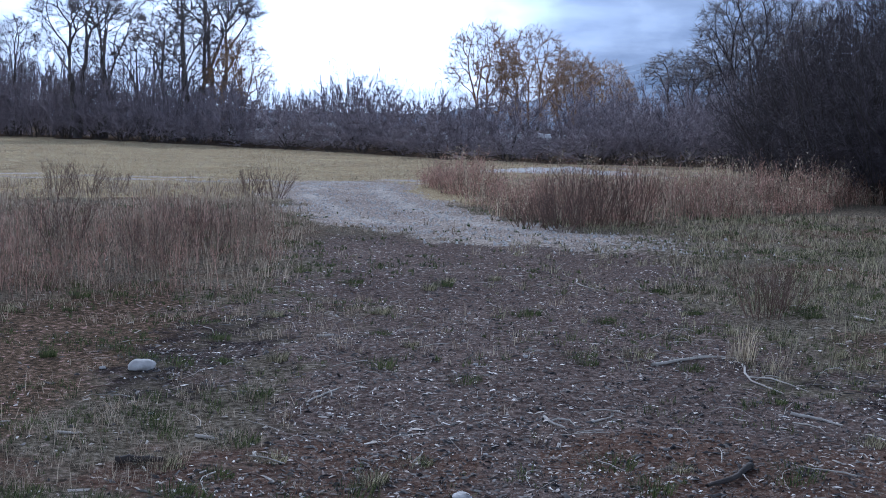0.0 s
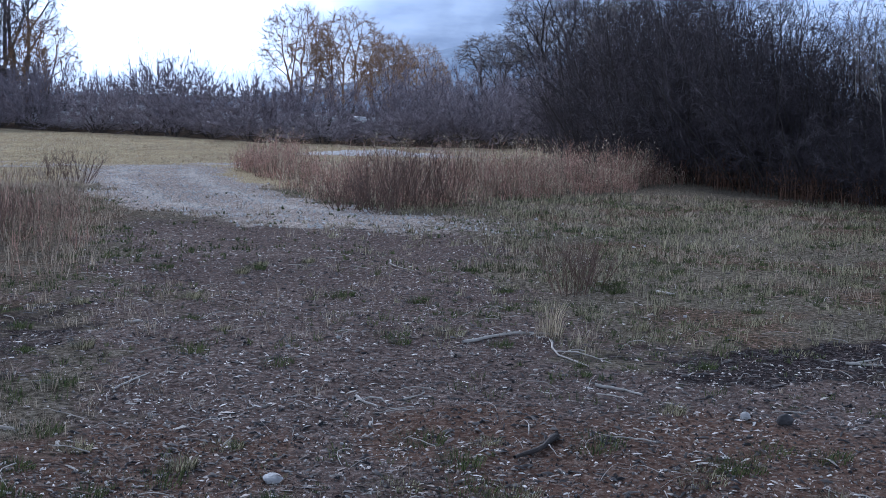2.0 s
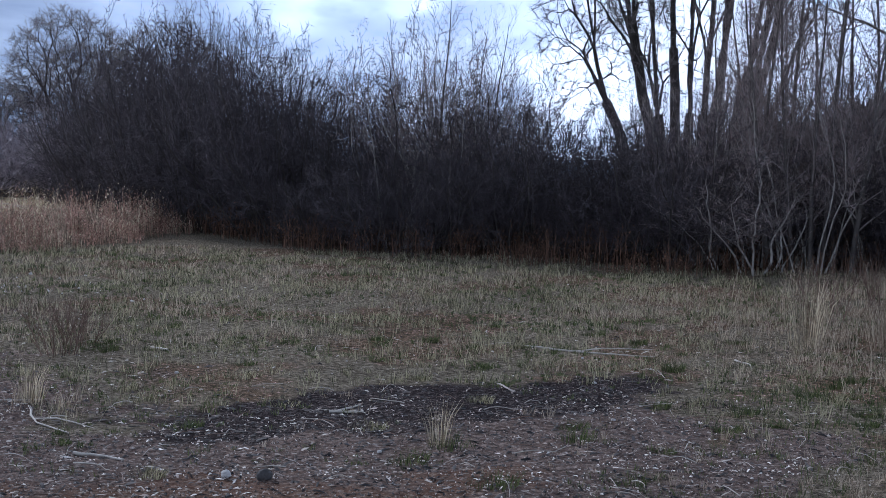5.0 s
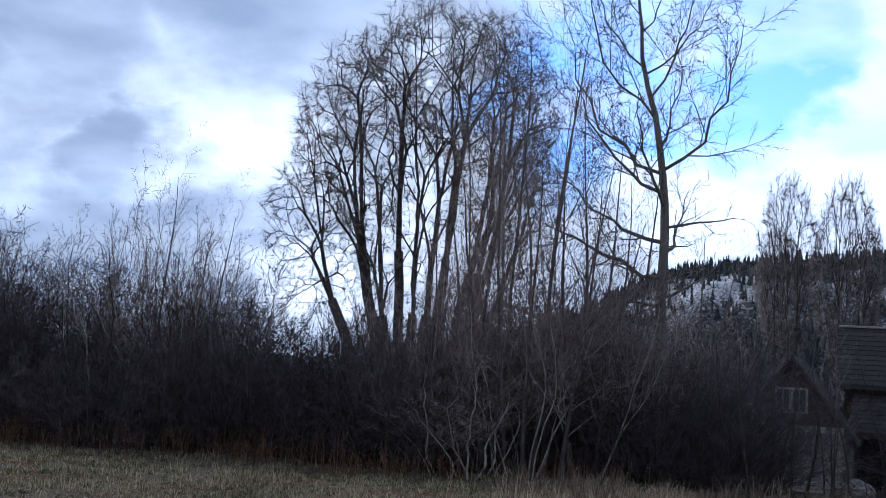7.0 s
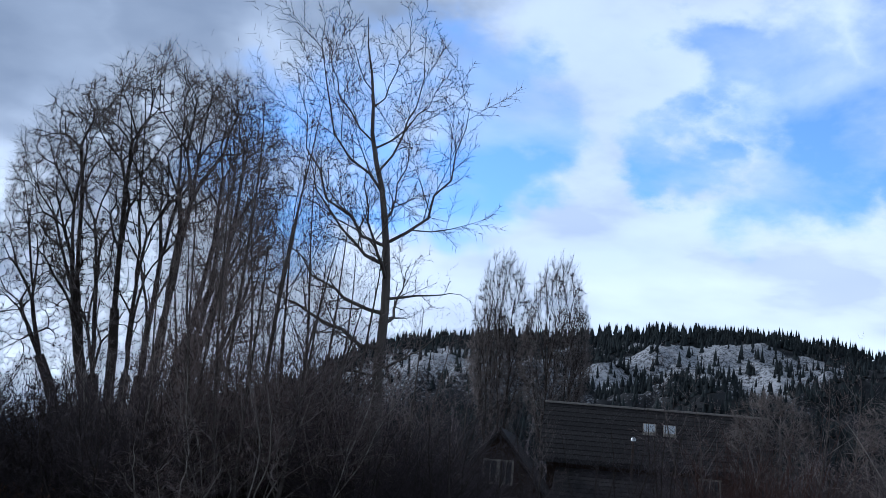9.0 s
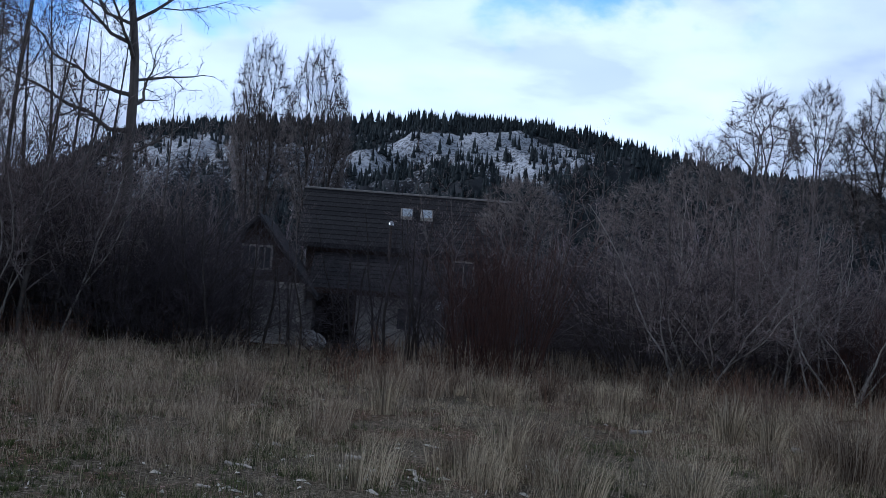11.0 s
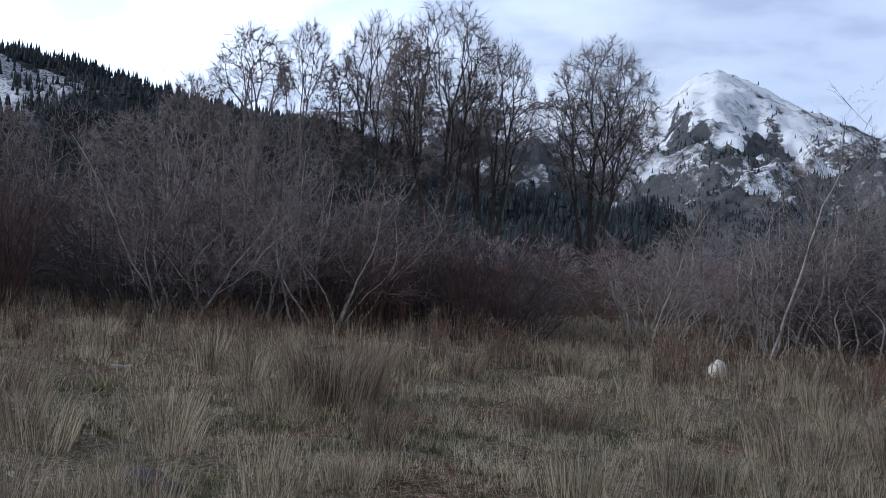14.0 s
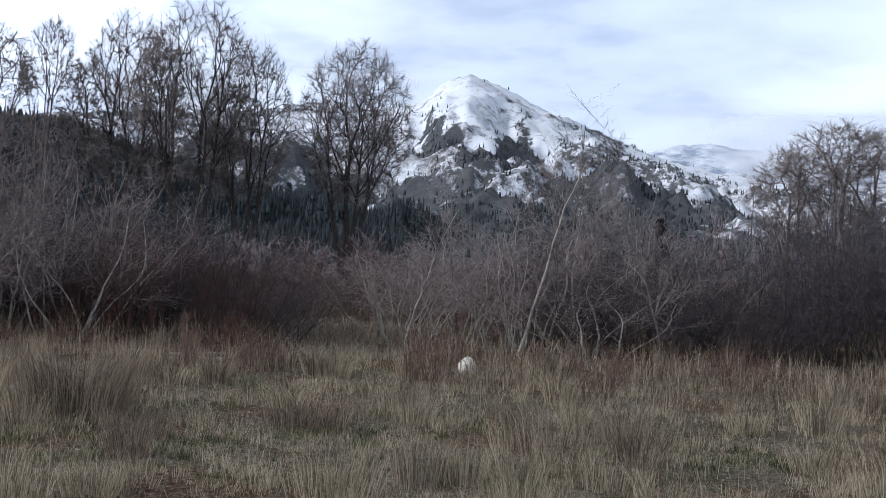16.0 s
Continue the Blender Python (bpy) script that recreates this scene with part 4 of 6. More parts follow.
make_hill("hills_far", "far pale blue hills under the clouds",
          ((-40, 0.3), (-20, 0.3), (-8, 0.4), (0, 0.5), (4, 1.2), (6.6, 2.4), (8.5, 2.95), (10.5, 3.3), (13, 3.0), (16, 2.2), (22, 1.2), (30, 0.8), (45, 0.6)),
          2200, 4200, 1.3, lambda a, s, V: 0.1 + 0.2 * wave(V[:, 0], V[:, 1], 400, 2), HAZED_MAT, 25, 60, 10, 5.0,
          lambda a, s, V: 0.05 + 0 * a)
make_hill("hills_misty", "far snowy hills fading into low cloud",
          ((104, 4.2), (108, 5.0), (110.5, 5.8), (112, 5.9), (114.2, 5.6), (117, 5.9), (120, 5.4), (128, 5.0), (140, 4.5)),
          2900, 4300, 1.2, lambda a, s, V: 0.65 + 0.2 * wave(V[:, 0], V[:, 1], 300, 2), HAZED_MAT, 60, 200, 12, 6.0,
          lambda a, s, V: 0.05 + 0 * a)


# ---------------------------------------------------------------- kinds of trees
H_WAND = Habit((5, 3, 1), (6, 4), (20, 24), (0.45, 0.45), (0.15, 0.2), (0.10, 0.12, 0.1), (0.02, 0.08, 0.05), (0.55, 0.55), (4, 3, 3), 0.8, 0.0034)
H_SHRUB = Habit((9, 4, 2, 1), (9, 6, 6), (48, 50, 52), (0.34, 0.50, 0.55), (0.12, 0.12, 0.1), (0.20, 0.24, 0.22, 0.1), (0.07, 0.06, 0.02, 0.0), (0.5, 0.55, 0.7), (5, 3, 3, 3), 0.8, 0.0062)
H_THICK = Habit((6, 3, 1), (10, 11), (50, 52), (0.34, 0.40), (0.08, 0.05), (0.18, 0.22, 0.14), (0.05, 0.05, 0.0), (0.5, 0.7), (4, 3, 3), 0.8, 0.0068)
H_ALDER = Habit((11, 5, 2, 1), (10, 6, 6), (46, 48, 48), (0.36, 0.48, 0.5), (0.32, 0.15, 0.1), (0.22, 0.26, 0.24, 0.1), (0.08, 0.08, 0.04, 0.0), (0.42, 0.5, 0.7), (5, 4, 3, 3), 0.8, 0.0058)
H_BIRCH = Habit((12, 5, 2, 1), (22, 7, 6), (44, 42, 44), (0.30, 0.42, 0.5), (0.14, 0.15, 0.15), (0.07, 0.14, 0.18, 0.1), (0.02, 0.10, 0.06, 0.0), (0.42, 0.5, 0.7), (7, 4, 3, 3), 0.88, 0.0058)
H_LIMB = Habit((8, 7, 4, 2, 1), (10, 10, 7, 7), (40, 44, 44, 44), (0.3, 0.40, 0.46, 0.46), (0.2, 0.12, 0.15, 0.1), (0.06, 0.14, 0.18, 0.18, 0.1), (0.02, 0.09, 0.07, 0.03, 0.0), (0.5, 0.5, 0.6, 0.7), (8, 6, 4, 3, 3), 0.85, 0.0062)
C_FAR = Crown(0.0170, 0.40, 0.40, 9, 0.42, 0.25, 0.09, loose=0.8)
C_DOME = Crown(0.0072, 0.46, 0.43, 10, 0.55, 0.10, 0.018, loose=0.32, shell=0.7)
C_STAND = Crown(0.0070, 0.50, 0.49, 9, 0.70, 0.10, 0.016, loose=0.30, shell=0.7)
C_LEAN = Crown(0.0042, 0.42, 0.50, 3, 0.30, 0.3, 0.07, True, 0.8)


def lobed(seed, count, ring, z0, top, wide, small):
    """A main lobe with lower ones round it."""
    rng = random.Random(seed)
    out = [(0, 0, z0, top, wide)]
    for k in range(count):
        a = k * 6.283 / count + rng.uniform(-0.5, 0.5)
        q = ring * rng.uniform(0.8, 1.15)
        out.append((math.cos(a) * q, math.sin(a) * q, z0 * rng.uniform(0.75, 1.1), top * rng.uniform(0.70, 0.93), small * rng.uniform(0.8, 1.2)))
    return out


def shrubs(name, seed, kinds, h, wide, stems, count, mats, label):
    return [crown_tree(name, seed + k, h, stems, lobed(seed + k, 3, wide * 0.55, 0.35, 4.0, wide * 0.66, wide * 0.55), count, 0.45, 0.032, mats, label, "shrub") for k in range(kinds)]


def bushes(name, seed, kinds, habit, stems, spread, height, radius, mats, label, foot=0.5):
    return [bare_tree(name, seed + k, habit, stems, spread, height, radius, mats, label, "shrub", foot) for k in range(kinds)]


shrub_dark = bushes("willow_shrub", 10, 4, H_SHRUB, 14, 0.70, 4.0, 0.024, (BARK_DARK, TWIG_DARK, TWIG_DARK), "dense dark leafless willow shrub at the meadow's edge", 0.7)
shrub_grey = bushes("alder_shrub", 20, 4, H_ALDER, 9, 0.65, 3.9, 0.028, (BARK_PALE, TWIG_GREY, TWIG_ROSE), "grey leafless alder shrub with fine pale twigs", 0.6)
thicket = bushes("willow_thicket", 90, 3, H_THICK, 18, 0.75, 4.0, 0.020, (BARK_DARK, TWIG_DARK, TWIG_DARK), "dense dark leafless willow thicket", 0.9)
shrub_red = bushes("dogwood_shrub", 30, 2, H_WAND, 30, 0.30, 3.0, 0.012, (TWIG_RED, TWIG_RED, TWIG_RED), "reddish-brown leafless dogwood thicket", 0.6)
brush_mid = shrubs("aspen_brush", 45, 3, C_FAR, 2.6, 7, 80, (BARK_GREY, TWIG_BROWN, TWIG_HAZED_MAUVE), "grey-brown leafless brush before the hills")
brush_far = shrubs("brush", 40, 4, C_FAR, 2.9, 8, 105, (BARK_DARK, TWIG_HAZED_MAUVE, TWIG_HAZED_MAUVE), "dark leafless brush along the far edge of the field")
willow_gold = [crown_tree("golden_willow", 50 + k, C_DOME, 3, [(0, 0, 2.0, 9.5, 2.5), (1.2 - 2.4 * k, 0.5, 1.8, 7.8, 1.7)], 900, 0.5, 0.16, (BARK_GREY, TWIG_GOLD, TWIG_GOLD), "leafless willow with golden-orange twigs beyond the field", "tree") for k in range(2)]
poplar_far = [crown_tree("bare_poplar", 60 + k, C_DOME, 2, [(0, 0, 2.4, 13.0, 2.0)], 640, 0.2, 0.17, (BARK_GREY, TWIG_GREY, TWIG_GREY), "tall leafless poplar above the far brush", "tree") for k in range(2)]
cotton_far = [crown_tree("bare_cottonwood", 70 + k, C_DOME, 4, [(0, 0.2, 4.6, 14.0, 3.4), (2.2 - 4.4 * (k % 2), -0.5, 4.2, 11.6, 2.2)], 2000, 0.6, 0.22, (BARK_DARK, BARK_DARK, TWIG_GREY), "broad leafless cottonwood beyond the brush", "tree") for k in range(3)]
birch = [bare_tree("bare_birch", 80 + k, H_BIRCH, 1, 0.05, 9.0, 0.07, (BARK_GREY, TWIG_GREY, TWIG_ROSE), "slender leafless birch rising out of the brush", "tree") for k in range(3)]
sapling = [bare_tree("sapling", 85 + k, H_BIRCH, 2, 0.18, 9.0, 0.07, (BARK_DARK, TWIG_DARK, TWIG_DARK), "dark slender leafless sapling before the house", "tree", 0.3) for k in range(2)]


def half_width(tree):
    """The reach of a tree's crown from its foot."""
    return max(float(np.percentile([math.hypot(v.co.x, v.co.y) for v in o.data.vertices], 95)) for o in tree.children)


HALF_WIDTH = {t.name: half_width(t) for t in (*willow_gold, *poplar_far, *cotton_far, *birch, *sapling)}


def single(at, tree, turn=0):
    tree.matrix_basis = scaled(at, turn)


def limbed_tree(name, seed, trunk, radius, limbs, mats, label):
    """A tree with a swaying trunk (across, height) and main limbs (height on the trunk, reach across, reach in depth, height of the tip)."""
    rng = random.Random(seed)
    h, last = H_LIMB, 4
    h.mean = [10.0, 2.6, 0.9, 0.38, 0.17]
    tubes = [Tubes() for _ in h.nodes]
    top = trunk[-1][1]
    zs, xs = [q[1] for q in trunk], [q[0] for q in trunk]
    sway = lambda z: Vector((float(np.interp(z, zs, xs)), 0.12 * math.sin(z * 0.9), z))
    thick = lambda z: max(radius * (1 - z / top) ** 0.8, 0.008)
    pts = [sway(-0.1 + (top + 0.1) * k / 18) + unit(rng) * 0.03 for k in range(19)]
    tubes[0].add(pts, [thick(max(q.z, 0)) for q in pts], 9)
    for z, across, depth, tip in limbs:
        p, e = sway(z), Vector((across, depth, tip))
        span = (e - p).length
        out = Vector((across - p.x, depth - p.y, 0.25 * (tip - z) + 0.15)).normalized()
        c = p + out * span * 0.5
        n = 7
        way = [p * (1 - f) ** 2 + c * 2 * f * (1 - f) + e * f * f + unit(rng) * 0.035 * span * (0 if k in (0, n) else 1) for k, f in enumerate([i / n for i in range(n + 1)])]
        dirs = [(b - a).normalized() for a, b in zip(way, way[1:])]
        r = min(thick(z) * 0.5, 0.012 + 0.015 * span)
        rad = [max(r * (1 - 0.85 * k / n), 0.006) for k in range(n + 1)]
        tubes[1].add(way, rad, 6)
        offshoots(tubes, rng, way, [dirs[0], *dirs], rad, span, 1, h, last)
    root = thing(name, Matrix.Identity(4), label, "tree")
    part("trunk", tubes[0].mesh("trunk"), mats[0], root)
    mid = Tubes()
    for t in tubes[1:3]:
        for k, items in t.sets.items():
            mid.sets.setdefault(k, []).extend(items)
    tagged(part("limb_work", mid.mesh("limb_work"), mats[1], root), kind="stuff")
    for k, items in tubes[3].sets.items():
        tubes[4].sets.setdefault(k, []).extend(items)
    tagged(part("crown", tubes[4].mesh("crown"), mats[2], root), kind="stuff")
    return root


STAND = [(0.3, 0, 4.5, 18.9, 4.9), (-2.8, 0.4, 4.5, 17.0, 3.2), (3.0, 0.3, 4.5, 18.0, 3.0), (-5.0, 0, 4.0, 11.6, 2.0), (4.6, 0.4, 4.0, 13.0, 1.7)]
single(P(41.4, 55), crown_tree("cottonwood_stand", 5, C_STAND, 12, STAND, 5400, 2.4, 0.31, (BARK_DARK, BARK_DARK, TWIG_GREY), "stand of tall leafless cottonwoods with fanning dark trunks", "tree"), -41)
single(P(52.7, 26), limbed_tree("lone_cottonwood", 8, ((0.05, -0.1), (0.0, 4.7), (-0.07, 6.5), (-0.3, 7.4), (-0.6, 8.4), (-0.68, 9.4), (-0.95, 11.2)), 0.15,
                                ((3.5, -1.5, 0.4, 3.9), (3.7, 1.1, -0.3, 4.4), (4.1, -2.9, -0.4, 5.5), (4.6, 0.5, 1.6, 6.2), (4.8, -2.4, 0.5, 6.5), (5.1, 1.6, 0.3, 5.4), (5.5, -0.6, -1.9, 7.6), (6.2, -2.3, 0.3, 9.6), (6.3, 1.4, -0.3, 9.4),
                                 (6.8, 0.2, 1.8, 9.2), (7.4, -1.8, -0.5, 10.9), (7.8, 0.35, 0.3, 11.0), (8.3, 0.8, -0.4, 9.9), (8.5, -1.7, 0.4, 11.1), (9.2, 0.0, -0.3, 11.2), (9.6, -1.3, 0.2, 11.4), (5.8, -2.0, -0.7, 8.0)),
                                (BARK_ASH, BARK_ASH, TWIG_GREY), "tall leafless cottonwood with forking limbs against the sky"), -52)
single(P(104.2, 23.5), crown_tree("leaning_birch", 4, C_LEAN, 1, [(1.0, 0, 1.6, 4.9, 0.9), (0.4, 0.4, 1.4, 3.4, 0.9)], 120, 0, 0.05, (BARK_PALE, BARK_GREY, TWIG_GREY), "leaning leafless birch with pale bark", "tree", (0.4, 0)), -100)
single(P(99.2, 23.0), crown_tree("leaning_birch", 9, C_LEAN, 1, [(0.7, 0, 0.9, 3.0, 0.8), (-0.2, 0.4, 1.0, 2.2, 0.7)], 90, 0, 0.028, (BARK_PALE, BARK_GREY, TWIG_GREY), "small crooked birch with pale bark", "tree", (0.2, 0)), -100)
single(P(110.6, 24.0), crown_tree("leaning_birch", 12, C_LEAN, 1, [(-0.8, 0, 1.4, 3.6, 0.9), (0.3, 0.4, 1.2, 2.6, 0.8)], 110, 0, 0.04, (BARK_GREY, TWIG_GREY, TWIG_GREY), "crooked grey birch bending over the brush", "tree", (-0.4, 0)), -100)


def profile(table):
    a0, v0 = [t[0] for t in table], [t[1] for t in table]
    return lambda a: float(np.interp(a, a0, v0))


def brush_band(protos, a0, a1, base, top, rows, gap, nominal, seed, group, width=1.0, windows=()):
    """Rows of shrubs along an edge; their tops keep to a height angle seen from the meadow."""
    rng = random.Random(seed)
    spots = []
    for k, back in enumerate(rows):
        a = a0 + rng.uniform(0, 2)
        while a < a1:
            d = base(a) + back + rng.uniform(-0.6, 0.6)
            h = 1.6 + d * math.tan(radians(top(a))) - P(a, d).z
            h *= rng.uniform(0.8, 1.25) if k else rng.uniform(0.5, 1.05)
            s = rng.uniform(0.8, 1.15) * width
            if any(abs(a - w) < 0.5 for w in windows):
                h = min(h, 1.3)
            spots.append((a, d, s, max(h, 0.8) / nominal))
            a += math.degrees(gap * rng.uniform(0.7, 1.3) / d)
    order = list(range(len(spots)))
    rng.shuffle(order)
    plant(protos, [spots[i] for i in order], seed, group)


wall_base = profile(((13.5, 50), (15, 42), (19.6, 32), (23.8, 27), (28, 25), (36, 24.5), (41, 23.3), (44, 24), (50, 25.5), (57, 26)))
wall_top = profile(((13.5, 4.2), (15.5, 5.3), (19, 6.0), (23.4, 5.9), (26.3, 4.2), (27.3, 4.2), (30, 4.6), (34.4, 4.4), (38, 4.1), (41, 4.3), (43, 4.6), (47, 4.2), (52, 4.4), (56, 2.2)))
brush_band(shrub_dark, 14, 56, wall_base, wall_top, (0.6, 1.9), 1.3, 4.0, 1, "brush along the meadow's edge")
brush_band(thicket, 14, 56, wall_base, wall_top, (2.8, 4.4, 6.5, 9.0), 1.25, 4.0, 21, "brush along the meadow's edge")
brush_band(shrub_grey, 42.5, 52, wall_base, profile(((42, 4.6), (45, 6.4), (50, 6.2), (52, 4.8))), (0, 1.2, 2.4), 1.15, 3.9, 22, "brush along the meadow's edge")
brush_band(shrub_grey, 41, 56, wall_base, wall_top, (1.2, 3.2), 2.4, 3.9, 2, "brush along the meadow's edge")

plant(shrub_grey, [(28.6, 27.5, 1.0, 1.25), (29.6, 28.5, 0.9, 1.4), (30.6, 28, 1.0, 1.5), (31.7, 29, 0.9, 1.35), (33.0, 28.5, 1.0, 1.2)], 31, "brush along the meadow's edge")

flat = lambda v: (lambda a: v)
plant(shrub_dark, [(23.2, 29, 1.1, 1.25), (20.2, 32, 1.2, 1.45), (17.4, 34, 1.2, 1.4), (15.6, 41, 1.3, 1.5), (18.6, 35, 1.2, 1.5), (21.6, 31, 1.2, 1.35)], 32, "brush along the meadow's edge")
brush_band(thicket, 55.6, 57.6, flat(27.5), profile(((55.5, 3.6), (57, 2.6), (58, 1.2))), (0, 1.6), 1.3, 4.0, 24, "saplings before the house", 0.8)
brush_band(shrub_dark, 56, 66, flat(24), profile(((56, -1.5), (60, -2.3), (64, -2.0), (66, 0.5))), (0,), 2.4, 4.0, 3, "saplings before the house", 0.7)
brush_band(shrub_red, 68.2, 71.8, flat(21.8), profile(((66, 2.5), (68.5, 3.6), (71.6, 2.0))), (0, 1.3), 0.9, 3.0, 4, "dogwood thickets")
brush_band(thicket, 67.4, 77, flat(26), profile(((67, 1.6), (70, 3.2), (75, 1.9), (77, 2.4))), (0, 2.5, 5), 1.6, 4.0, 5, "brush beside the house")
brush_band(shrub_grey, 75.5, 87, profile(((75, 25), (79, 22.5), (85, 22), (87, 22))), profile(((75, 3.0), (78, 4.9), (84.5, 4.9), (87, 2.4))), (0, 1.5, 3.2), 1.15, 3.9, 6, "grey alder shrubs")
brush_band(thicket, 76, 94.2, flat(23.5), profile(((76, 3), (84, 3), (88, 1.3), (95, 0.5))), (0, 2.2, 4.6), 1.3, 4.0, 7, "low dark brush")
brush_band(shrub_red, 84, 93.8, flat(22), profile(((84, 1.0), (90, 0.6), (97, -0.6))), (0, 1.2), 1.5, 3.0, 8, "dogwood thickets")
brush_band(shrub_red, 94, 104, flat(33), profile(((94, 0.6), (104, 0.9))), (0, 3), 1.6, 3.0, 9, "dogwood thickets")
brush_band(shrub_grey, 98.5, 112, profile(((98, 24.5), (105, 23.5), (112, 25))), profile(((98, 0.6), (102, 1.8), (106, 3.0), (112, 2.2))), (0, 2, 4.5), 1.5, 3.9, 10, "grey alder shrubs")
brush_band(shrub_dark, 106, 124, profile(((106, 25), (112, 25), (120, 27))), profile(((106, 1.5), (112, 2.4), (116, 3.5), (120, 5.0), (124, 5.4))), (0, 2.2, 5), 1.5, 4.0, 11, "dark brush")
brush_band(brush_mid, 52, 126, flat(66), profile(((52, 2.8), (60, 2.4), (70, 2.5), (78, 2.8), (86, 2.0), (96, 1.2), (104, 2.0), (112, 2.6), (118, 4.0), (126, 4.4))), (0, 7), 3.4, 4.0, 12, "far brush")

field_edge = profile(((-28, 108), (-19.5, 100), (-10, 78), (-0.2, 60), (6.7, 57), (13, 58), (18, 60)))
field_top = profile(((-28, 3.0), (-19.5, 2.9), (-12, 2.6), (-8, 2.1), (-4, 2.5), (-0.8, 2.0), (3, 1.9), (6.6, 2.2), (10.3, 2.3), (14, 2.8), (18, 4.0)))
brush_band(brush_far, -27, 17, field_edge, field_top, (0, 4, 9, 15), 1.9, 4.0, 13, "brush beyond the field", windows=(-8.4, -5.9, -1.1, 1.7, 3.6, 4.9))
brush_band(brush_far, -27, 17, flat(158), profile(((-28, 2.6), (-10, 2.2), (0, 1.8), (8, 1.9), (17, 2.6))), (0, 6), 3.4, 4.0, 14, "brush beyond the field")

def grove(protos, nominal, spots, seed, group):
    """Trees at (bearing, distance, height angle of the top, width of the crown in metres)."""
    rng = random.Random(seed)
    for k, (a, d, el, width) in enumerate(spots):
        proto = protos[k % len(protos)]
        h = (1.6 + d * math.tan(radians(el)) - P(a, d).z) * 1.05
        o = copy_thing(proto, scaled(P(a, d), rng.uniform(0, 360), width / 2 / HALF_WIDTH[proto.name], h / nominal, (rng.uniform(-2, 2), rng.uniform(-2, 2))))
        o["group"] = group


grove(poplar_far, 13.0, ((-19.0, 104, 4.0, 4), (-16.3, 96, 5.8, 7), (-15.2, 100, 5.8, 6), (-13.4, 98, 3.7, 5), (-11.4, 96, 6.6, 8), (-10.3, 98, 6.2, 7), (-12.2, 92, 4.6, 6), (10.4, 92, 3.4, 5), (11.3, 90, 3.0, 5), (6.0, 120, 2.9, 4)), 1, "poplars beyond the field")
grove(willow_gold, 9.5, ((1.7, 106, 4.5, 6.5), (3.9, 104, 4.3, 6.5), (5.5, 108, 3.4, 6), (7.2, 112, 2.9, 5), (-9.2, 92, 3.6, 5)), 2, "golden willows beyond the field")
grove(cotton_far, 14.0, ((13.7, 84, 6.3, 8.5), (57.8, 82, 9.6, 4.8), (60.2, 80, 9.5, 4.8), (86.0, 75, 9.6, 7.0), (89.0, 74, 10.4, 8.0), (91.5, 77, 8.9, 6.0), (96.0, 78, 9.1, 8.0), (17.8, 60, 6.0, 7)), 3, "cottonwoods beyond the brush")
grove(poplar_far, 13.0, ((77.9, 75, 6.4, 4.0), (80.4, 74, 8.7, 4.8), (82.4, 76, 9.1, 3.2), (75.4, 46, 4.6, 3), (70.1, 40, 4.4, 2.6), (115.6, 62, 5.6, 4), (117.6, 60, 6.6, 5), (119.5, 60, 6.4, 5)), 4, "poplars beyond the brush")
grove(birch, 9.0, ((46.2, 24.5, 15.6, 2.7), (47.5, 25, 16.2, 3.0), (49.1, 25.5, 12.0, 2.7), (44.9, 26, 13.0, 2.7), (45.6, 27, 15.0, 3.0), (46.8, 26.5, 14.0, 3.2), (48.3, 26, 14.5, 3.0), (49.6, 27.5, 13.5, 3.2), (43.8, 27, 11.0, 3.0),
                 (50.7, 27, 10.5, 3.0), (30.4, 27.5, 9.0, 2.7), (32.8, 28, 7.7, 2.4), (31.5, 29, 7.4, 2.4), (105.7, 27, 7.0, 3.0), (79.6, 24, 6.2, 3.0), (81.5, 25, 5.4, 3.0), (113.5, 30, 4.6, 2.7),
                 (67.2, 24, 4.6, 2.2),
                 (43.0, 25, 9.0, 3.2), (44.4, 25, 12.5, 3.2), (45.2, 24.5, 10.5, 3.4), (46.0, 26.5, 17.0, 3.4), (47.0, 24.5, 11.5, 3.2), (47.9, 25.5, 17.4, 3.4), (48.7, 24.5, 10.0, 3.2), (49.3, 26, 15.0, 3.4), (50.2, 25, 9.0, 3.2), (51.2, 26, 12.0, 3.2), (53.9, 27, 8.0, 3.0), (55.0, 28, 6.5, 2.8)), 5, "birches in the brush")
grove(sapling, 9.0, ((55.9, 24, 3.8, 2.2), (57.0, 23.5, 3.6, 2.0), (58.0, 25, 2.6, 1.8), (58.9, 24, 3.0, 1.8), (60.0, 26, 2.4, 1.6), (60.8, 23, 1.4, 1.4), (62.4, 24.5, 2.6, 1.8), (63.4, 22.5, 2.0, 1.6), (64.3, 23.5, 3.6, 1.9), (65.1, 22, 3.4, 1.9), (65.7, 24.5, 4.0, 2.0), (66.4, 22.5, 3.6, 2.0)), 7, "saplings before the house")
grove(birch, 9.0, ((56.6, 28, 5.4, 2.2), (60.2, 29, 3.6, 1.6), (66.4, 29, 5.2, 2.6), (72.0, 27, 5.6, 2.6), (74.0, 28, 6.0, 2.8), (77.4, 25, 5.8, 2.6), (80.6, 24, 6.6, 2.8), (83.0, 24, 5.8, 2.8), (89.0, 24, 3.6, 2.4), (101.5, 26, 4.2, 2.4), (107.8, 26, 5.4, 2.6)), 6, "saplings before the house")
brush_band(thicket, 51.2, 56.0, flat(24.2), profile(((51, 2.5), (53.5, 4.2), (56, 1.5))), (0, 1.0), 0.8, 4.0, 23, "brush along the meadow's edge")


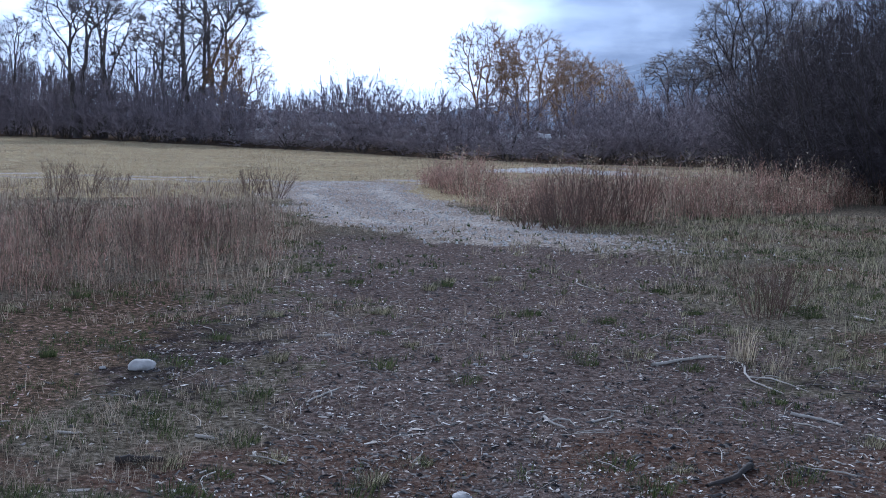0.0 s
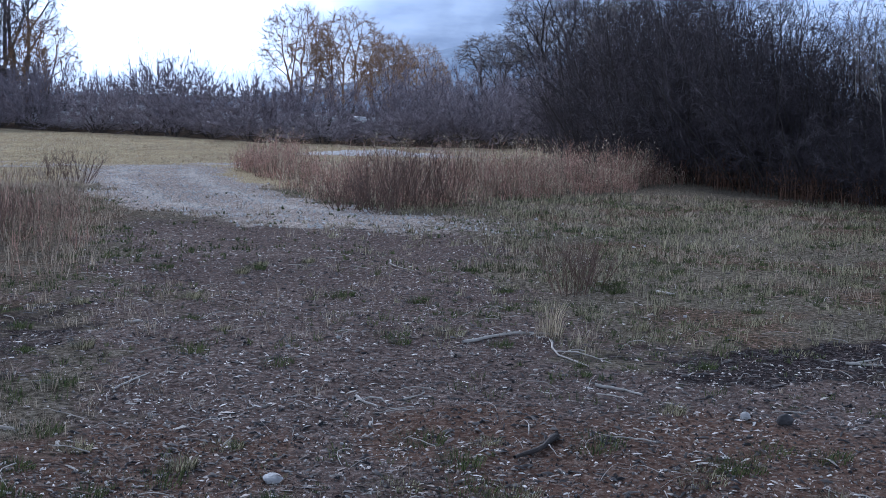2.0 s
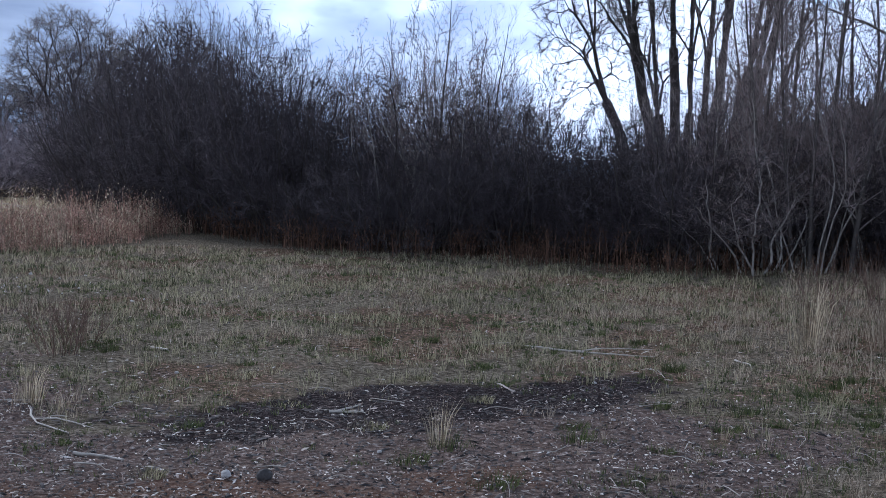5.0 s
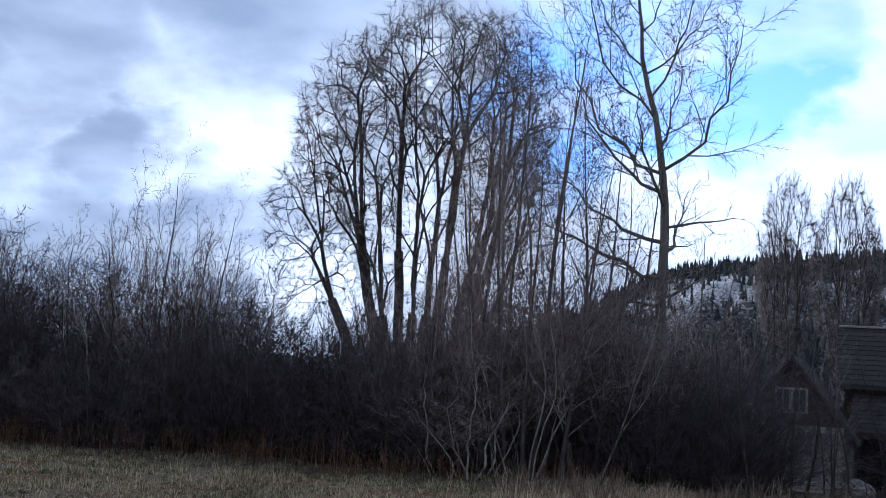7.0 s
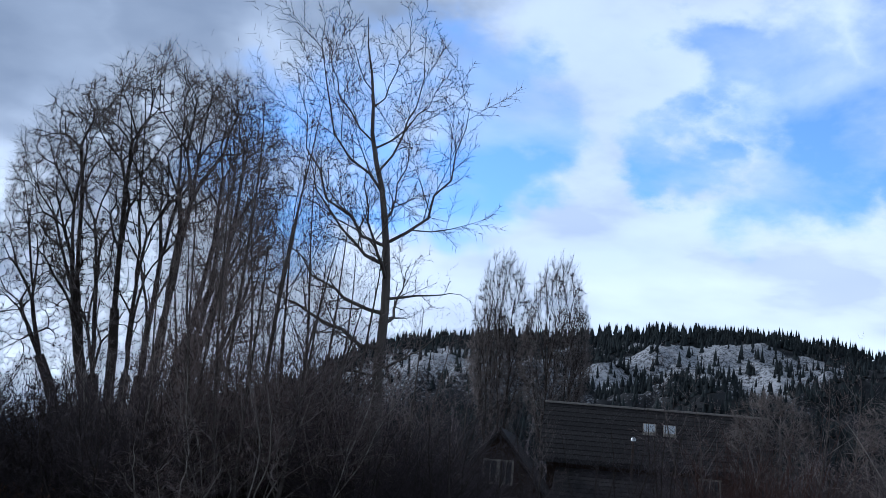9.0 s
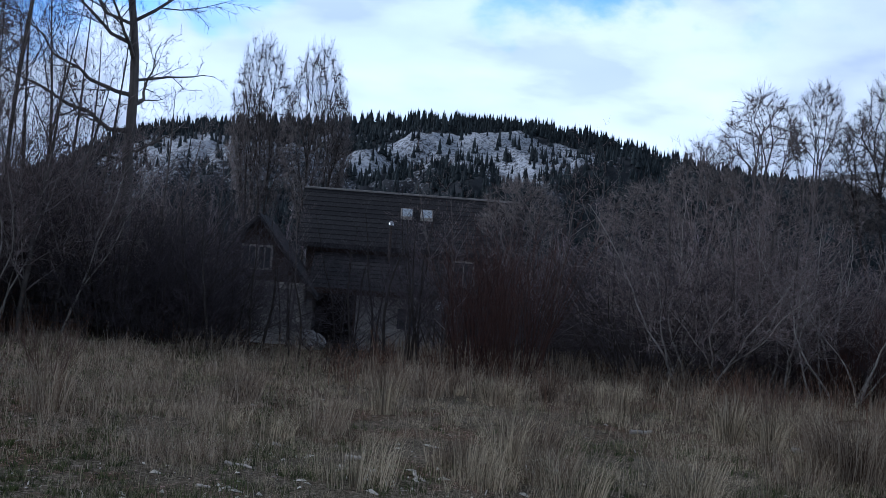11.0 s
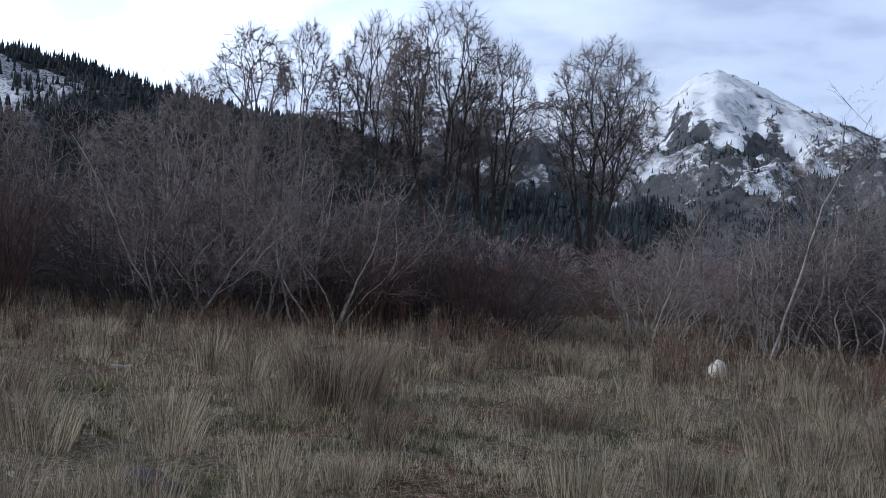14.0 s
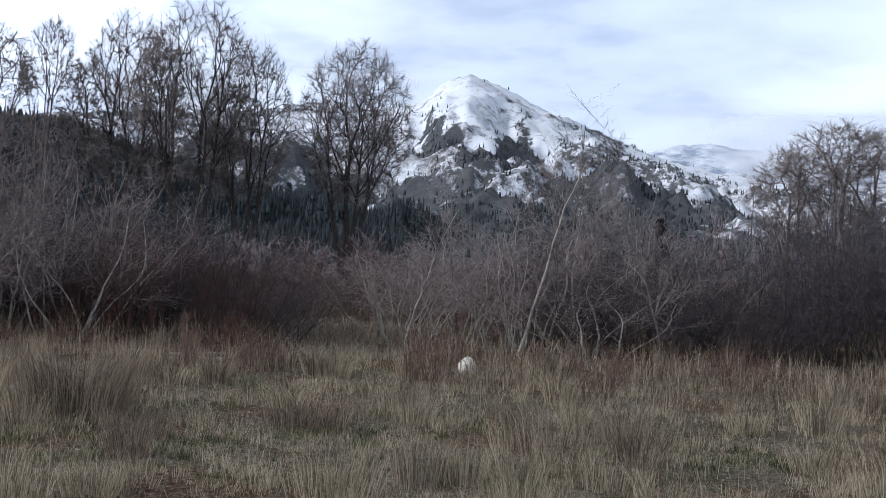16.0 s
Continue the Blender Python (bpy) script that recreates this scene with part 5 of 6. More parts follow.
# ---------------------------------------------------------------- the house
def shingled(name, parent, u0, u1, eave, ridge, rows):
    """A roof slope laid in overlapping courses; eave and ridge are (depth, height)."""
    slab = prism([(eave[0], eave[1]), (ridge[0], ridge[1]), (ridge[0], ridge[1] - 0.16), (eave[0], eave[1] - 0.16)], u0, u1)
    roof = part(name, slab, SHINGLE, parent, "grey weathered shingle roof")
    for k in range(rows):
        f0, f1 = k / rows, (k + 1.15) / rows
        p0 = (eave[0] + (ridge[0] - eave[0]) * f0, eave[1] + (ridge[1] - eave[1]) * f0)
        f1 = min(f1, 1.0)
        p1 = (eave[0] + (ridge[0] - eave[0]) * f1, eave[1] + (ridge[1] - eave[1]) * f1)
        part("shingle_course", prism([(p0[0], p0[1] + 0.045), (p1[0], p1[1] + 0.012), (p1[0], p1[1] + 0.002), (p0[0], p0[1] + 0.002)], u0 - 0.02, u1 + 0.02), SHINGLE, roof)
    return roof


def house_window(parent, u, v, z, w, h):
    win = part("window", boxed((u - w / 2, v - 0.05, z), (u + w / 2, v - 0.02, z + h)), PANE, parent)
    for lo, hi in (((u - w / 2 - 0.09, v - 0.09, z - 0.09), (u - w / 2, v, z + h + 0.09)), ((u + w / 2, v - 0.09, z - 0.09), (u + w / 2 + 0.09, v, z + h + 0.09)),
                   ((u - w / 2, v - 0.09, z + h), (u + w / 2, v, z + h + 0.09)), ((u - w / 2, v - 0.12, z - 0.09), (u + w / 2, v, z)), ((u - 0.025, v - 0.07, z), (u + 0.025, v - 0.052, z + h))):
        part("window_frame", boxed(lo, hi, 0.008), TRIM, win)
    return win


def make_house():
    at = P(63.0, 54)
    h = thing("house", Matrix.Translation(at) @ Matrix.Rotation(radians(-63.0), 4, "Z"), "weathered two-storey wooden house with a shingle roof behind the brush", "house")
    # x runs along the front, y into depth, z up from its ground; front of the low part at y = -2
    part("upper_wall", boxed((-2.6, 2.0, -0.4), (6.6, 8.0, 4.6)), SIDING_BROWN, h, "dark brown upper wall")
    part("wall", boxed((-2.24, -1.8, -0.4), (-2.0, 1.98, 2.6)), SIDING, h)
    part("wall", boxed((-0.2, -1.8, -0.4), (3.4, 1.996, 2.6)), SIDING, h, "pale grey board wall")
    part("gable", prism([(2.0, 4.55), (8.0, 4.55), (5.0, 6.75)], -2.6, -2.45), SIDING_BROWN, h)
    part("gable", prism([(2.0, 4.55), (8.0, 4.55), (5.0, 6.75)], 6.45, 6.6), SIDING_BROWN, h)
    shingled("roof", h, -3.0, 7.05, (1.4, 4.30), (5.0, 6.92), 12)
    shingled("roof", h, -3.0, 7.05, (8.6, 4.30), (5.0, 6.92), 8)
    part("ridge_cap", boxed((-3.05, 4.88, 6.90), (7.1, 5.12, 7.00), 0.02), SIDING, h, "pale ridge board")
    shingled("roof", h, -2.2, 3.7, (-2.3, 2.42), (1.98, 3.95), 9)
    part("fascia", boxed((-2.2, -2.36, 2.24), (3.7, -2.305, 2.46)), SIDING_BROWN, h)
    part("porch_back", boxed((-1.99, 1.7, -0.4), (-0.21, 1.99, 2.6)), PORCH_SHADE, h, "dark recessed porch")
    part("porch_post", boxed((-0.32, -1.95, -0.3), (-0.2, -1.81, 2.35)), SIDING_BROWN, h)
    # gabled wing
    part("wing_wall", boxed((-6.15, -4.0, -0.4), (-2.25, 1.99, 2.45)), SIDING, h, "pale grey board wall")
    g = bmesh.new()
    vs = [g.verts.new(c) for c in ((-6.15, -4.0, 2.45), (-2.25, -4.0, 2.45), (-4.2, -4.0, 5.0), (-6.15, 1.99, 2.45), (-2.25, 1.99, 2.45), (-4.2, 1.99, 5.0))]
    for f in ((0, 1, 2), (5, 4, 3), (0, 2, 5, 3), (1, 4, 5, 2), (0, 3, 4, 1)):
        g.faces.new([vs[i] for i in f])
    part("wing_gable", g, SIDING_BROWN, h, "dark brown gable")
    for sgn in (-1, 1):
        r = bmesh.new()
        q = [(-4.2, 5.24), (-4.2 + sgn * 2.5, 2.10), (-4.2 + sgn * 2.5, 1.95), (-4.2, 5.08)]
        aa = [r.verts.new((x, -4.5, z)) for x, z in q]
        bb = [r.verts.new((x, 2.4, z)) for x, z in q]
        r.faces.new(aa)
        r.faces.new(bb[::-1])
        for i in range(4):
            r.faces.new((aa[i], bb[i], bb[(i + 1) % 4], aa[(i + 1) % 4]))
        bmesh.ops.recalc_face_normals(r, faces=r.faces)
        part("wing_roof", r, SHINGLE, h, "grey weathered shingle roof")
    part("trim_board", boxed((-6.17, -4.06, 2.36), (-2.23, -4.003, 2.58)), TRIM, h, "pale trim board")
    for u in (-6.1, -4.3, -2.4):
        part("corner_board", boxed((u - 0.1, -4.05, -0.3), (u + 0.1, -4.003, 2.36)), TRIM, h)
    d = part("garage_door", boxed((-4.05, -4.04, -0.3), (-2.65, -4.004, 2.1)), SIDING, h)
    for k in range(4):
        part("door_panel", boxed((-4.0, -4.065, -0.2 + k * 0.57), (-2.7, -4.041, 0.3 + k * 0.57), 0.01), SIDING, d)
    for u in (-4.5, -3.9):
        house_window(h, u, -4.0, 3.1, 0.45, 0.8)
    house_window(h, 1.9, -1.8, 0.95, 0.75, 0.85)
    house_window(h, 4.4, 2.0, 2.9, 0.8, 1.0)
    for u in (1.75, 2.65):
        f0, f1 = 0.52, 0.68
        y0, z0, y1, z1 = 1.4 + 3.6 * f0, 4.3 + 2.62 * f0, 1.4 + 3.6 * f1, 4.3 + 2.62 * f1
        s = part("skylight", prism([(y0, z0 + 0.16), (y1, z1 + 0.16), (y1, z1), (y0, z0)], u - 0.28, u + 0.28), TRIM, h)
        part("skylight_pane", prism([(y0 + 0.05, z0 + 0.205), (y1 - 0.05, z1 + 0.14), (y1 - 0.05, z1 + 0.12), (y0 + 0.05, z0 + 0.18)], u - 0.24, u + 0.24), SKYLIGHT, s, "bright skylight pane")
    pipe = Tubes()
    pipe.add(((1.05, 1.2, 3.4), (1.05, 1.2, 4.0), (1.05, 1.2, 5.3)), (0.06, 0.06, 0.06), 10)
    p = part("stove_pipe", pipe.mesh("stove_pipe"), RUSTED, h, "dark rusted stove pipe")
    cap = Tubes()
    cap.add(((1.05, 1.2, 5.32), (1.05, 1.2, 5.42), (1.05, 1.2, 5.5)), (0.12, 0.11, 0.03), 10)
    part("pipe_cap", cap.mesh("pipe_cap"), METAL, p)
    dish = bmesh.new()
    bmesh.ops.create_uvsphere(dish, u_segments=14, v_segments=8, radius=0.4)
    bmesh.ops.delete(dish, geom=[v for v in dish.verts if v.co.z > -0.2], context="VERTS")
    ob = part("satellite_dish", dish, WHITE_PAINT, h, "pale satellite dish", Matrix.Translation((3.2, -2.15, 2.2)) @ Euler((radians(-65), 0, radians(20))).to_matrix().to_4x4())
    sol = ob.modifiers.new("thick", "SOLIDIFY")
    sol.thickness = 0.02


make_house()


# ---------------------------------------------------------------- grasses
def blade_mesh(name, x, y, h, w, lean_a, lean, bent, seed):
    """Blades of grass at places: each a tapered strip that leans and, if bent, nods over."""
    rng = np.random.RandomState(seed)
    n = len(x)
    z = ground_z(x, y) - 0.01
    f = rng.uniform(0, math.pi, n)
    wx, wy = np.cos(f) * w / 2, np.sin(f) * w / 2
    lx, ly = np.cos(lean_a) * lean * h, np.sin(lean_a) * lean * h
    b0 = np.stack([x - wx, y - wy, z], -1)
    b1 = np.stack([x + wx, y + wy, z], -1)
    tip = np.stack([x + lx, y + ly, z + h * np.sqrt(np.clip(1 - lean ** 2, 0.1, 1))], -1)
    if not bent:
        V = np.stack([b0, b1, tip], 1).reshape(-1, 3)
        return make_mesh(name, V, None, np.arange(3 * n).reshape(-1, 3))
    m0 = np.stack([x + lx * 0.32 - wx * 0.7, y + ly * 0.32 - wy * 0.7, z + h * 0.56], -1)
    m1 = np.stack([x + lx * 0.32 + wx * 0.7, y + ly * 0.32 + wy * 0.7, z + h * 0.56], -1)
    V = np.stack([b0, b1, m1, m0, tip], 1).reshape(-1, 3)
    i = np.arange(n)[:, None] * 5
    return make_mesh(name, V, i + np.array([[0, 1, 2, 3]]), i + np.array([[3, 2, 4]]))


def meadow(name, label, mat, a_lo, a_hi, d_lo, d_hi, density, clumps, per, h_lo, h_hi, w, spread, bent, seed, power=1.0, nod=0.22, rise=None):
    """Clumps of grass over a stretch of the meadow, as one body of stuff."""
    rng = np.random.RandomState(seed)
    a = rng.uniform(a_lo, a_hi, clumps * 8)
    d = d_lo + (d_hi - d_lo) * rng.random(clumps * 8) ** power
    x, y = d * np.sin(np.radians(a)), d * np.cos(np.radians(a))
    keep = np.nonzero(rng.random(len(x)) < density(x, y, a, d))[0][:clumps]
    x, y, d = x[keep], y[keep], d[keep]
    n = len(x)
    size = rng.uniform(0.25, 1.0, n) ** 1.2 * (0.35 + 0.45 * smooth(wave(x, y, 1.9, seed + 0.5) + 0.5) + 0.35 * smooth(wave(x, y, 0.7, seed + 1.5) + 0.4))
    idx = np.repeat(np.arange(n), np.maximum(2, (per * rng.uniform(0.4, 1.5, n)).astype(int)))
    ra, rr = rng.uniform(0, 2 * math.pi, len(idx)), spread * size[idx] * np.abs(rng.normal(0, 0.6, len(idx)))
    bx, by = x[idx] + np.cos(ra) * rr, y[idx] + np.sin(ra) * rr
    h = (h_lo + (h_hi - h_lo) * size[idx]) * rng.uniform(0.45, 1.1, len(idx))
    if rise is not None:
        h = h * rise(bx, by)
    lean_a = ra + rng.normal(0, 0.8, len(idx))
    lean = np.clip(np.abs(rng.normal(nod, 0.28, len(idx))), 0, 0.9)
    me = blade_mesh(name, bx, by, h, w * rng.uniform(0.6, 1.4, len(idx)) * np.clip(d[idx] / 9, 0.65, 2.6), lean_a, lean, bent, seed + 1)
    me.materials.append(mat)
    return tagged(new(name, me), label, "grass", kind="stuff")


def stalks(name, label, mat, a_lo, a_hi, d_lo, d_hi, density, count, h_lo, h_hi, w, twigs, plume, seed, rise=None, sprawl=0.2, power=1.0):
    """Branching dry stalks with side twigs and small plumes, in loose clumps, as one body of stuff."""
    rng = np.random.RandomState(seed + 500)
    nc = count // 6
    a = rng.uniform(a_lo, a_hi, nc * 10)
    d = d_lo + (d_hi - d_lo) * rng.random(nc * 10) ** power
    x, y = d * np.sin(np.radians(a)), d * np.cos(np.radians(a))
    keep = np.nonzero(rng.random(len(x)) < density(x, y, a, d))[0][:nc]
    idx = np.repeat(keep, rng.poisson(6, len(keep)) + 1)
    n = len(idx)
    x, y = x[idx] + rng.normal(0, 0.16, n), y[idx] + rng.normal(0, 0.16, n)
    size = np.repeat(rng.uniform(0, 1, len(keep)) ** 1.3, np.bincount(np.searchsorted(keep, idx), minlength=len(keep)))
    hh = (h_lo + (h_hi - h_lo) * size) * rng.uniform(0.5, 1.15, n)
    if rise is not None:
        hh = hh * rise(x, y)
    w = w * np.clip(np.hypot(x, y) / 10, 0.7, 3)
    base = np.stack([x, y, ground_z(x, y) - 0.01], -1)
    la = rng.uniform(0, 2 * math.pi, n)
    ll = np.abs(rng.normal(0, sprawl, n))
    out = np.stack([np.cos(la), np.sin(la), 0 * la], -1)
    mid = base + out * (ll * hh * 0.3)[:, None] + np.array((0, 0, 1.0)) * (hh * 0.55)[:, None]
    tip = base + out * (ll * hh)[:, None] + np.array((0, 0, 1.0)) * (hh * np.sqrt(np.clip(1 - ll ** 2, 0.2, 1)))[:, None]
    f = rng.uniform(0, math.pi, n)
    side = np.stack([np.cos(f), np.sin(f), 0 * f], -1) * (w / 2)[:, None]
    V = [np.stack([base - side, base + side, mid + side * 0.8, mid - side * 0.8, tip], 1).reshape(-1, 3)]
    i = np.arange(n)[:, None] * 5
    Q, T = i + np.array([[0, 1, 2, 3]]), [i + np.array([[3, 2, 4]])]
    at = n * 5
    for k in range(twigs):
        g = rng.uniform(0.3, 1.0, n)
        q = np.where((g < 0.55)[:, None], base + (mid - base) * (g / 0.55)[:, None], mid + (tip - mid) * ((g - 0.55) / 0.45)[:, None])
        ta = rng.uniform(0, 2 * math.pi, n)
        up = rng.uniform(0.5, 1.5, n)
        v = np.stack([np.cos(ta), np.sin(ta), up], -1)
        v /= np.linalg.norm(v, axis=1, keepdims=True)
        e = q + v * (hh * rng.uniform(0.10, 0.30, n) * (1.25 - 0.7 * g))[:, None]
        s = np.stack([-np.sin(ta), np.cos(ta), 0 * ta], -1) * (w * 0.4)[:, None]
        V.append(np.stack([q - s, q + s, e], 1).reshape(-1, 3))
        T.append(np.arange(n)[:, None] * 3 + at + np.array([[0, 1, 2]]))
        at += n * 3
        if plume and k % 2 == 0:
            s = rng.normal(0, 1, (n, 3)) * (w * plume)[:, None]
            V.append(np.stack([e - s * 0.5, e + s * 0.5, e + v * (w * plume * 3)[:, None]], 1).reshape(-1, 3))
            T.append(np.arange(n)[:, None] * 3 + at + np.array([[0, 1, 2]]))
            at += n * 3
    me = make_mesh(name, np.concatenate(V), Q, np.concatenate(T))
    me.materials.append(mat)
    return tagged(new(name, me), label, "weeds", kind="stuff")


def open_ground(x, y, a, d):
    lane, dirt, char, red, green, litter, rut, field = zones(x, y)
    return np.clip(1 - 0.86 * dirt - lane - 0.8 * char - 0.6 * red - litter, 0, 1)


def patchy(s, seed, cut=0.0):
    return lambda x, y: smooth((wave(x, y, s, seed) - cut) / 0.5 + 0.5)


pd = patchy(0.75, 14, 0.25)
pa, pb, pc = patchy(1.6, 11), patchy(2.4, 12), patchy(0.9, 13, 0.1)
reed_edge = lambda a: np.interp(a, (-0.5, 0.5, 3, 6.3, 10, 15.5, 19), (31, 28.5, 20.8, 20.6, 21.5, 25.5, 30))
wall_edge = lambda a: np.interp(a, (13.5, 15, 19.6, 23.8, 28, 36, 41, 44, 50, 57), (50, 41, 31, 26.6, 24.6, 24, 22.8, 23.5, 25, 25.5))

meadow("short_grass", "short winter grass turning green between the wood chips", GRASS_GREEN, -26, 62, 3.5, 24,
       lambda x, y, a, d: (0.12 + 0.88 * open_ground(x, y, a, d)) * pa(x, y), 8600, 11, 0.03, 0.11, 0.0056, 0.10, True, 1, 1.25, 0.6)
meadow("dry_short_grass", "short dry grass over the meadow", GRASS_TAN, -26, 64, 3.8, 26,
       lambda x, y, a, d: (0.04 + 0.96 * open_ground(x, y, a, d)) * pb(x, y), 5000, 12, 0.04, 0.20, 0.0040, 0.16, True, 2, 1.0, 0.6)
meadow("olive_grass", "faded olive grass across the meadow before the brush", GRASS_OLIVE, 2, 62, 8, 25,
       lambda x, y, a, d: (0.02 + 0.98 * open_ground(x, y, a, d)) * (0.25 + 0.75 * pc(x, y)), 5200, 12, 0.05, 0.22, 0.0042, 0.16, True, 22, 0.8, 0.55)
meadow("tan_weeds", "tan dry grass among the weeds", GRASS_TAN, -28, -5.5, 12, 31,
       lambda x, y, a, d: smooth((-6.2 - a - 0.2 * np.abs(d - 18)) / 2 + 0.5) * (0.25 + 0.75 * pa(x, y)), 1700, 11, 0.08, 0.36, 0.0042, 0.35, True, 4, nod=0.4)
reed_rise = lambda x, y: 0.42 + 0.58 * smooth((np.hypot(x, y) - reed_edge(bearing(x, y))) / 3.0)
in_reeds = lambda x, y, a, d: ((d > reed_edge(a) + 0.35 * wave(x, y, 0.9, 4)) & (d < reed_edge(a) + 8)) * (0.25 + 0.75 * pb(x, y)) * smooth((19.5 - a) / 3)
weed_place = lambda x, y, a, d: smooth((-7.2 - a - 0.35 * np.abs(d - 15) + 0.8 * wave(x, y, 1.2, 3)) / 2.5 + 0.5) * (0.2 + 0.8 * pb(x, y))
weed_rise = lambda x, y: 0.55 + 0.45 * smooth((np.hypot(x, y) - 11.5) / 2.5)
stalks("dry_weeds", "tall brown branching dry weeds beside the dirt clearing", GRASS_BROWN, -28, -6, 11, 19, weed_place, 2400, 0.2, 0.80, 0.0042, 10, 0.8, 1, weed_rise, 0.4)
stalks("rosy_weeds", "pinkish-tan dry weeds beside the dirt clearing", GRASS_ROSE, -28, -6, 11.5, 20, weed_place, 2000, 0.2, 0.72, 0.0042, 9, 0.9, 2, weed_rise, 0.45)
stalks("reed_patch", "patch of tall pinkish-tan dry reeds beside the gravel track", GRASS_ROSE, -1, 20, 20, 36, in_reeds, 3800, 0.25, 1.05, 0.0040, 10, 1.3, 3, reed_rise, 0.5)
stalks("brown_reeds", "brown dry stalks among the reeds", GRASS_BROWN, -1, 20, 20, 36, in_reeds, 1500, 0.3, 1.1, 0.0045, 8, 0.8, 4, reed_rise, 0.4)
stalks("reed_plumes", "pale seed plumes over the reeds", GRASS_DRY, 0, 20, 21, 36, in_reeds, 1300, 0.5, 1.2, 0.0036, 5, 1.8, 5, reed_rise, 0.3)
stalks("edge_weeds", "rusty dry weeds at the foot of the brush", GRASS_RUST, 13, 58, 19, 46, lambda x, y, a, d: smooth(1 - np.abs(d - wall_edge(a) - 0.1) / 1.5), 2600, 0.25, 0.85, 0.006, 6, 1.2, 6, None, 0.25)
meadow("tall_grass", "pale tall dry grass before the brush", GRASS_TAN, 38, 60, 10.5, 24,
       lambda x, y, a, d: smooth((a - 41 - 0.5 * np.abs(d - 14)) / 10) * pd(x, y), 560, 22, 0.10, 0.46, 0.0034, 0.3, True, 8, 1.0, 0.5)
stalks("tall_weeds", "tan branching weeds before the brush", GRASS_TAN, 40, 60, 12, 23,
       lambda x, y, a, d: smooth((a - 42) / 8) * pa(x, y), 700, 0.2, 0.6, 0.004, 6, 1.0, 12, None, 0.35)
meadow("meadow_grass", "dry winter meadow grass", GRASS_DRY, 52, 128, 3.2, 22,
       lambda x, y, a, d: (0.06 + 0.94 * pd(x, y)) * smooth((a - 60) / 14 + 0.2 + 0.06 * (d - 8)), 3600, 30, 0.05, 0.30, 0.0028, 0.30, True, 9, 1.0, 0.6)
meadow("olive_meadow", "faded olive grass low in the meadow", GRASS_OLIVE, 54, 128, 3.2, 21,
       lambda x, y, a, d: 0.1 + 0.9 * pa(x, y) * pc(x, y), 3800, 14, 0.05, 0.20, 0.0040, 0.30, True, 23, 0.9, 0.65)
stalks("bank_weeds", "rusty brown weeds along the foot of the shrubs", GRASS_RUST, 62, 126, 16.5, 22,
       lambda x, y, a, d: smooth((d - 16.5) / 2.5) * (0.1 + 0.9 * pa(x, y)) * (np.abs(a - 96.8) > 2.3), 1500, 0.25, 0.75, 0.005, 7, 1.2, 16, None, 0.3)
stalks("brown_grass", "tan-brown dry stalks standing in the meadow", GRASS_TAN, 55, 128, 4.5, 24,
       lambda x, y, a, d: (0.08 + 0.92 * pa(x, y)) * smooth((a - 57) / 10 + 0.2) * np.clip(0.25 + d / 20, 0, 1), 1900, 0.12, 0.42, 0.0035, 6, 1.0, 7, None, 0.35)
stalks("meadow_weeds", "tall brown weeds before the brush", GRASS_BROWN, 60, 128, 13, 22.5,
       lambda x, y, a, d: (0.1 + 0.9 * pb(x, y)) * smooth((d - 13) / 3) * (np.abs(a - 96.8) > 2.3), 1700, 0.25, 0.75, 0.005, 6, 1.2, 8, None, 0.28)
stalks("tan_stalks", "tan dry stalks in the meadow", GRASS_TAN, 56, 128, 7, 22,
       lambda x, y, a, d: (0.05 + 0.95 * pd(x, y)), 1800, 0.2, 0.55, 0.0035, 5, 1.4, 9, None, 0.4)
meadow("green_grass", "green grass low in the meadow", GRASS_GREEN, 52, 128, 3.2, 14,
       lambda x, y, a, d: pc(x, y), 4200, 13, 0.04, 0.14, 0.007, 0.16, False, 11, 1.1)
meadow("bank_grass", "rusty grass under the brush", GRASS_TAN, 64, 126, 17, 31,
       lambda x, y, a, d: (0.3 + 0.7 * pa(x, y)) * (np.abs(a - 96.8) > 2.3), 1100, 15, 0.25, 0.65, 0.006, 0.25, True, 12)
meadow("clearing_grass", "tan and orange grass in a small clearing between the shrubs", GRASS_TAN, 94.2, 99.2, 20, 31,
       lambda x, y, a, d: 0.6 + 0.4 * pa(x, y), 420, 14, 0.12, 0.42, 0.005, 0.3, True, 14, 1.0, 0.45)
meadow("field_grass", "pale dry grass of the far field", GRASS_DRY, -27, 16, 31, 80,
       lambda x, y, a, d: np.clip(1 - zones(x, y)[0] - 2 * zones(x, y)[5], 0, 1) * (0.35 + 0.65 * pb(x, y)), 4200, 10, 0.06, 0.22, 0.0045, 0.6, False, 13, 1.1, 0.5)


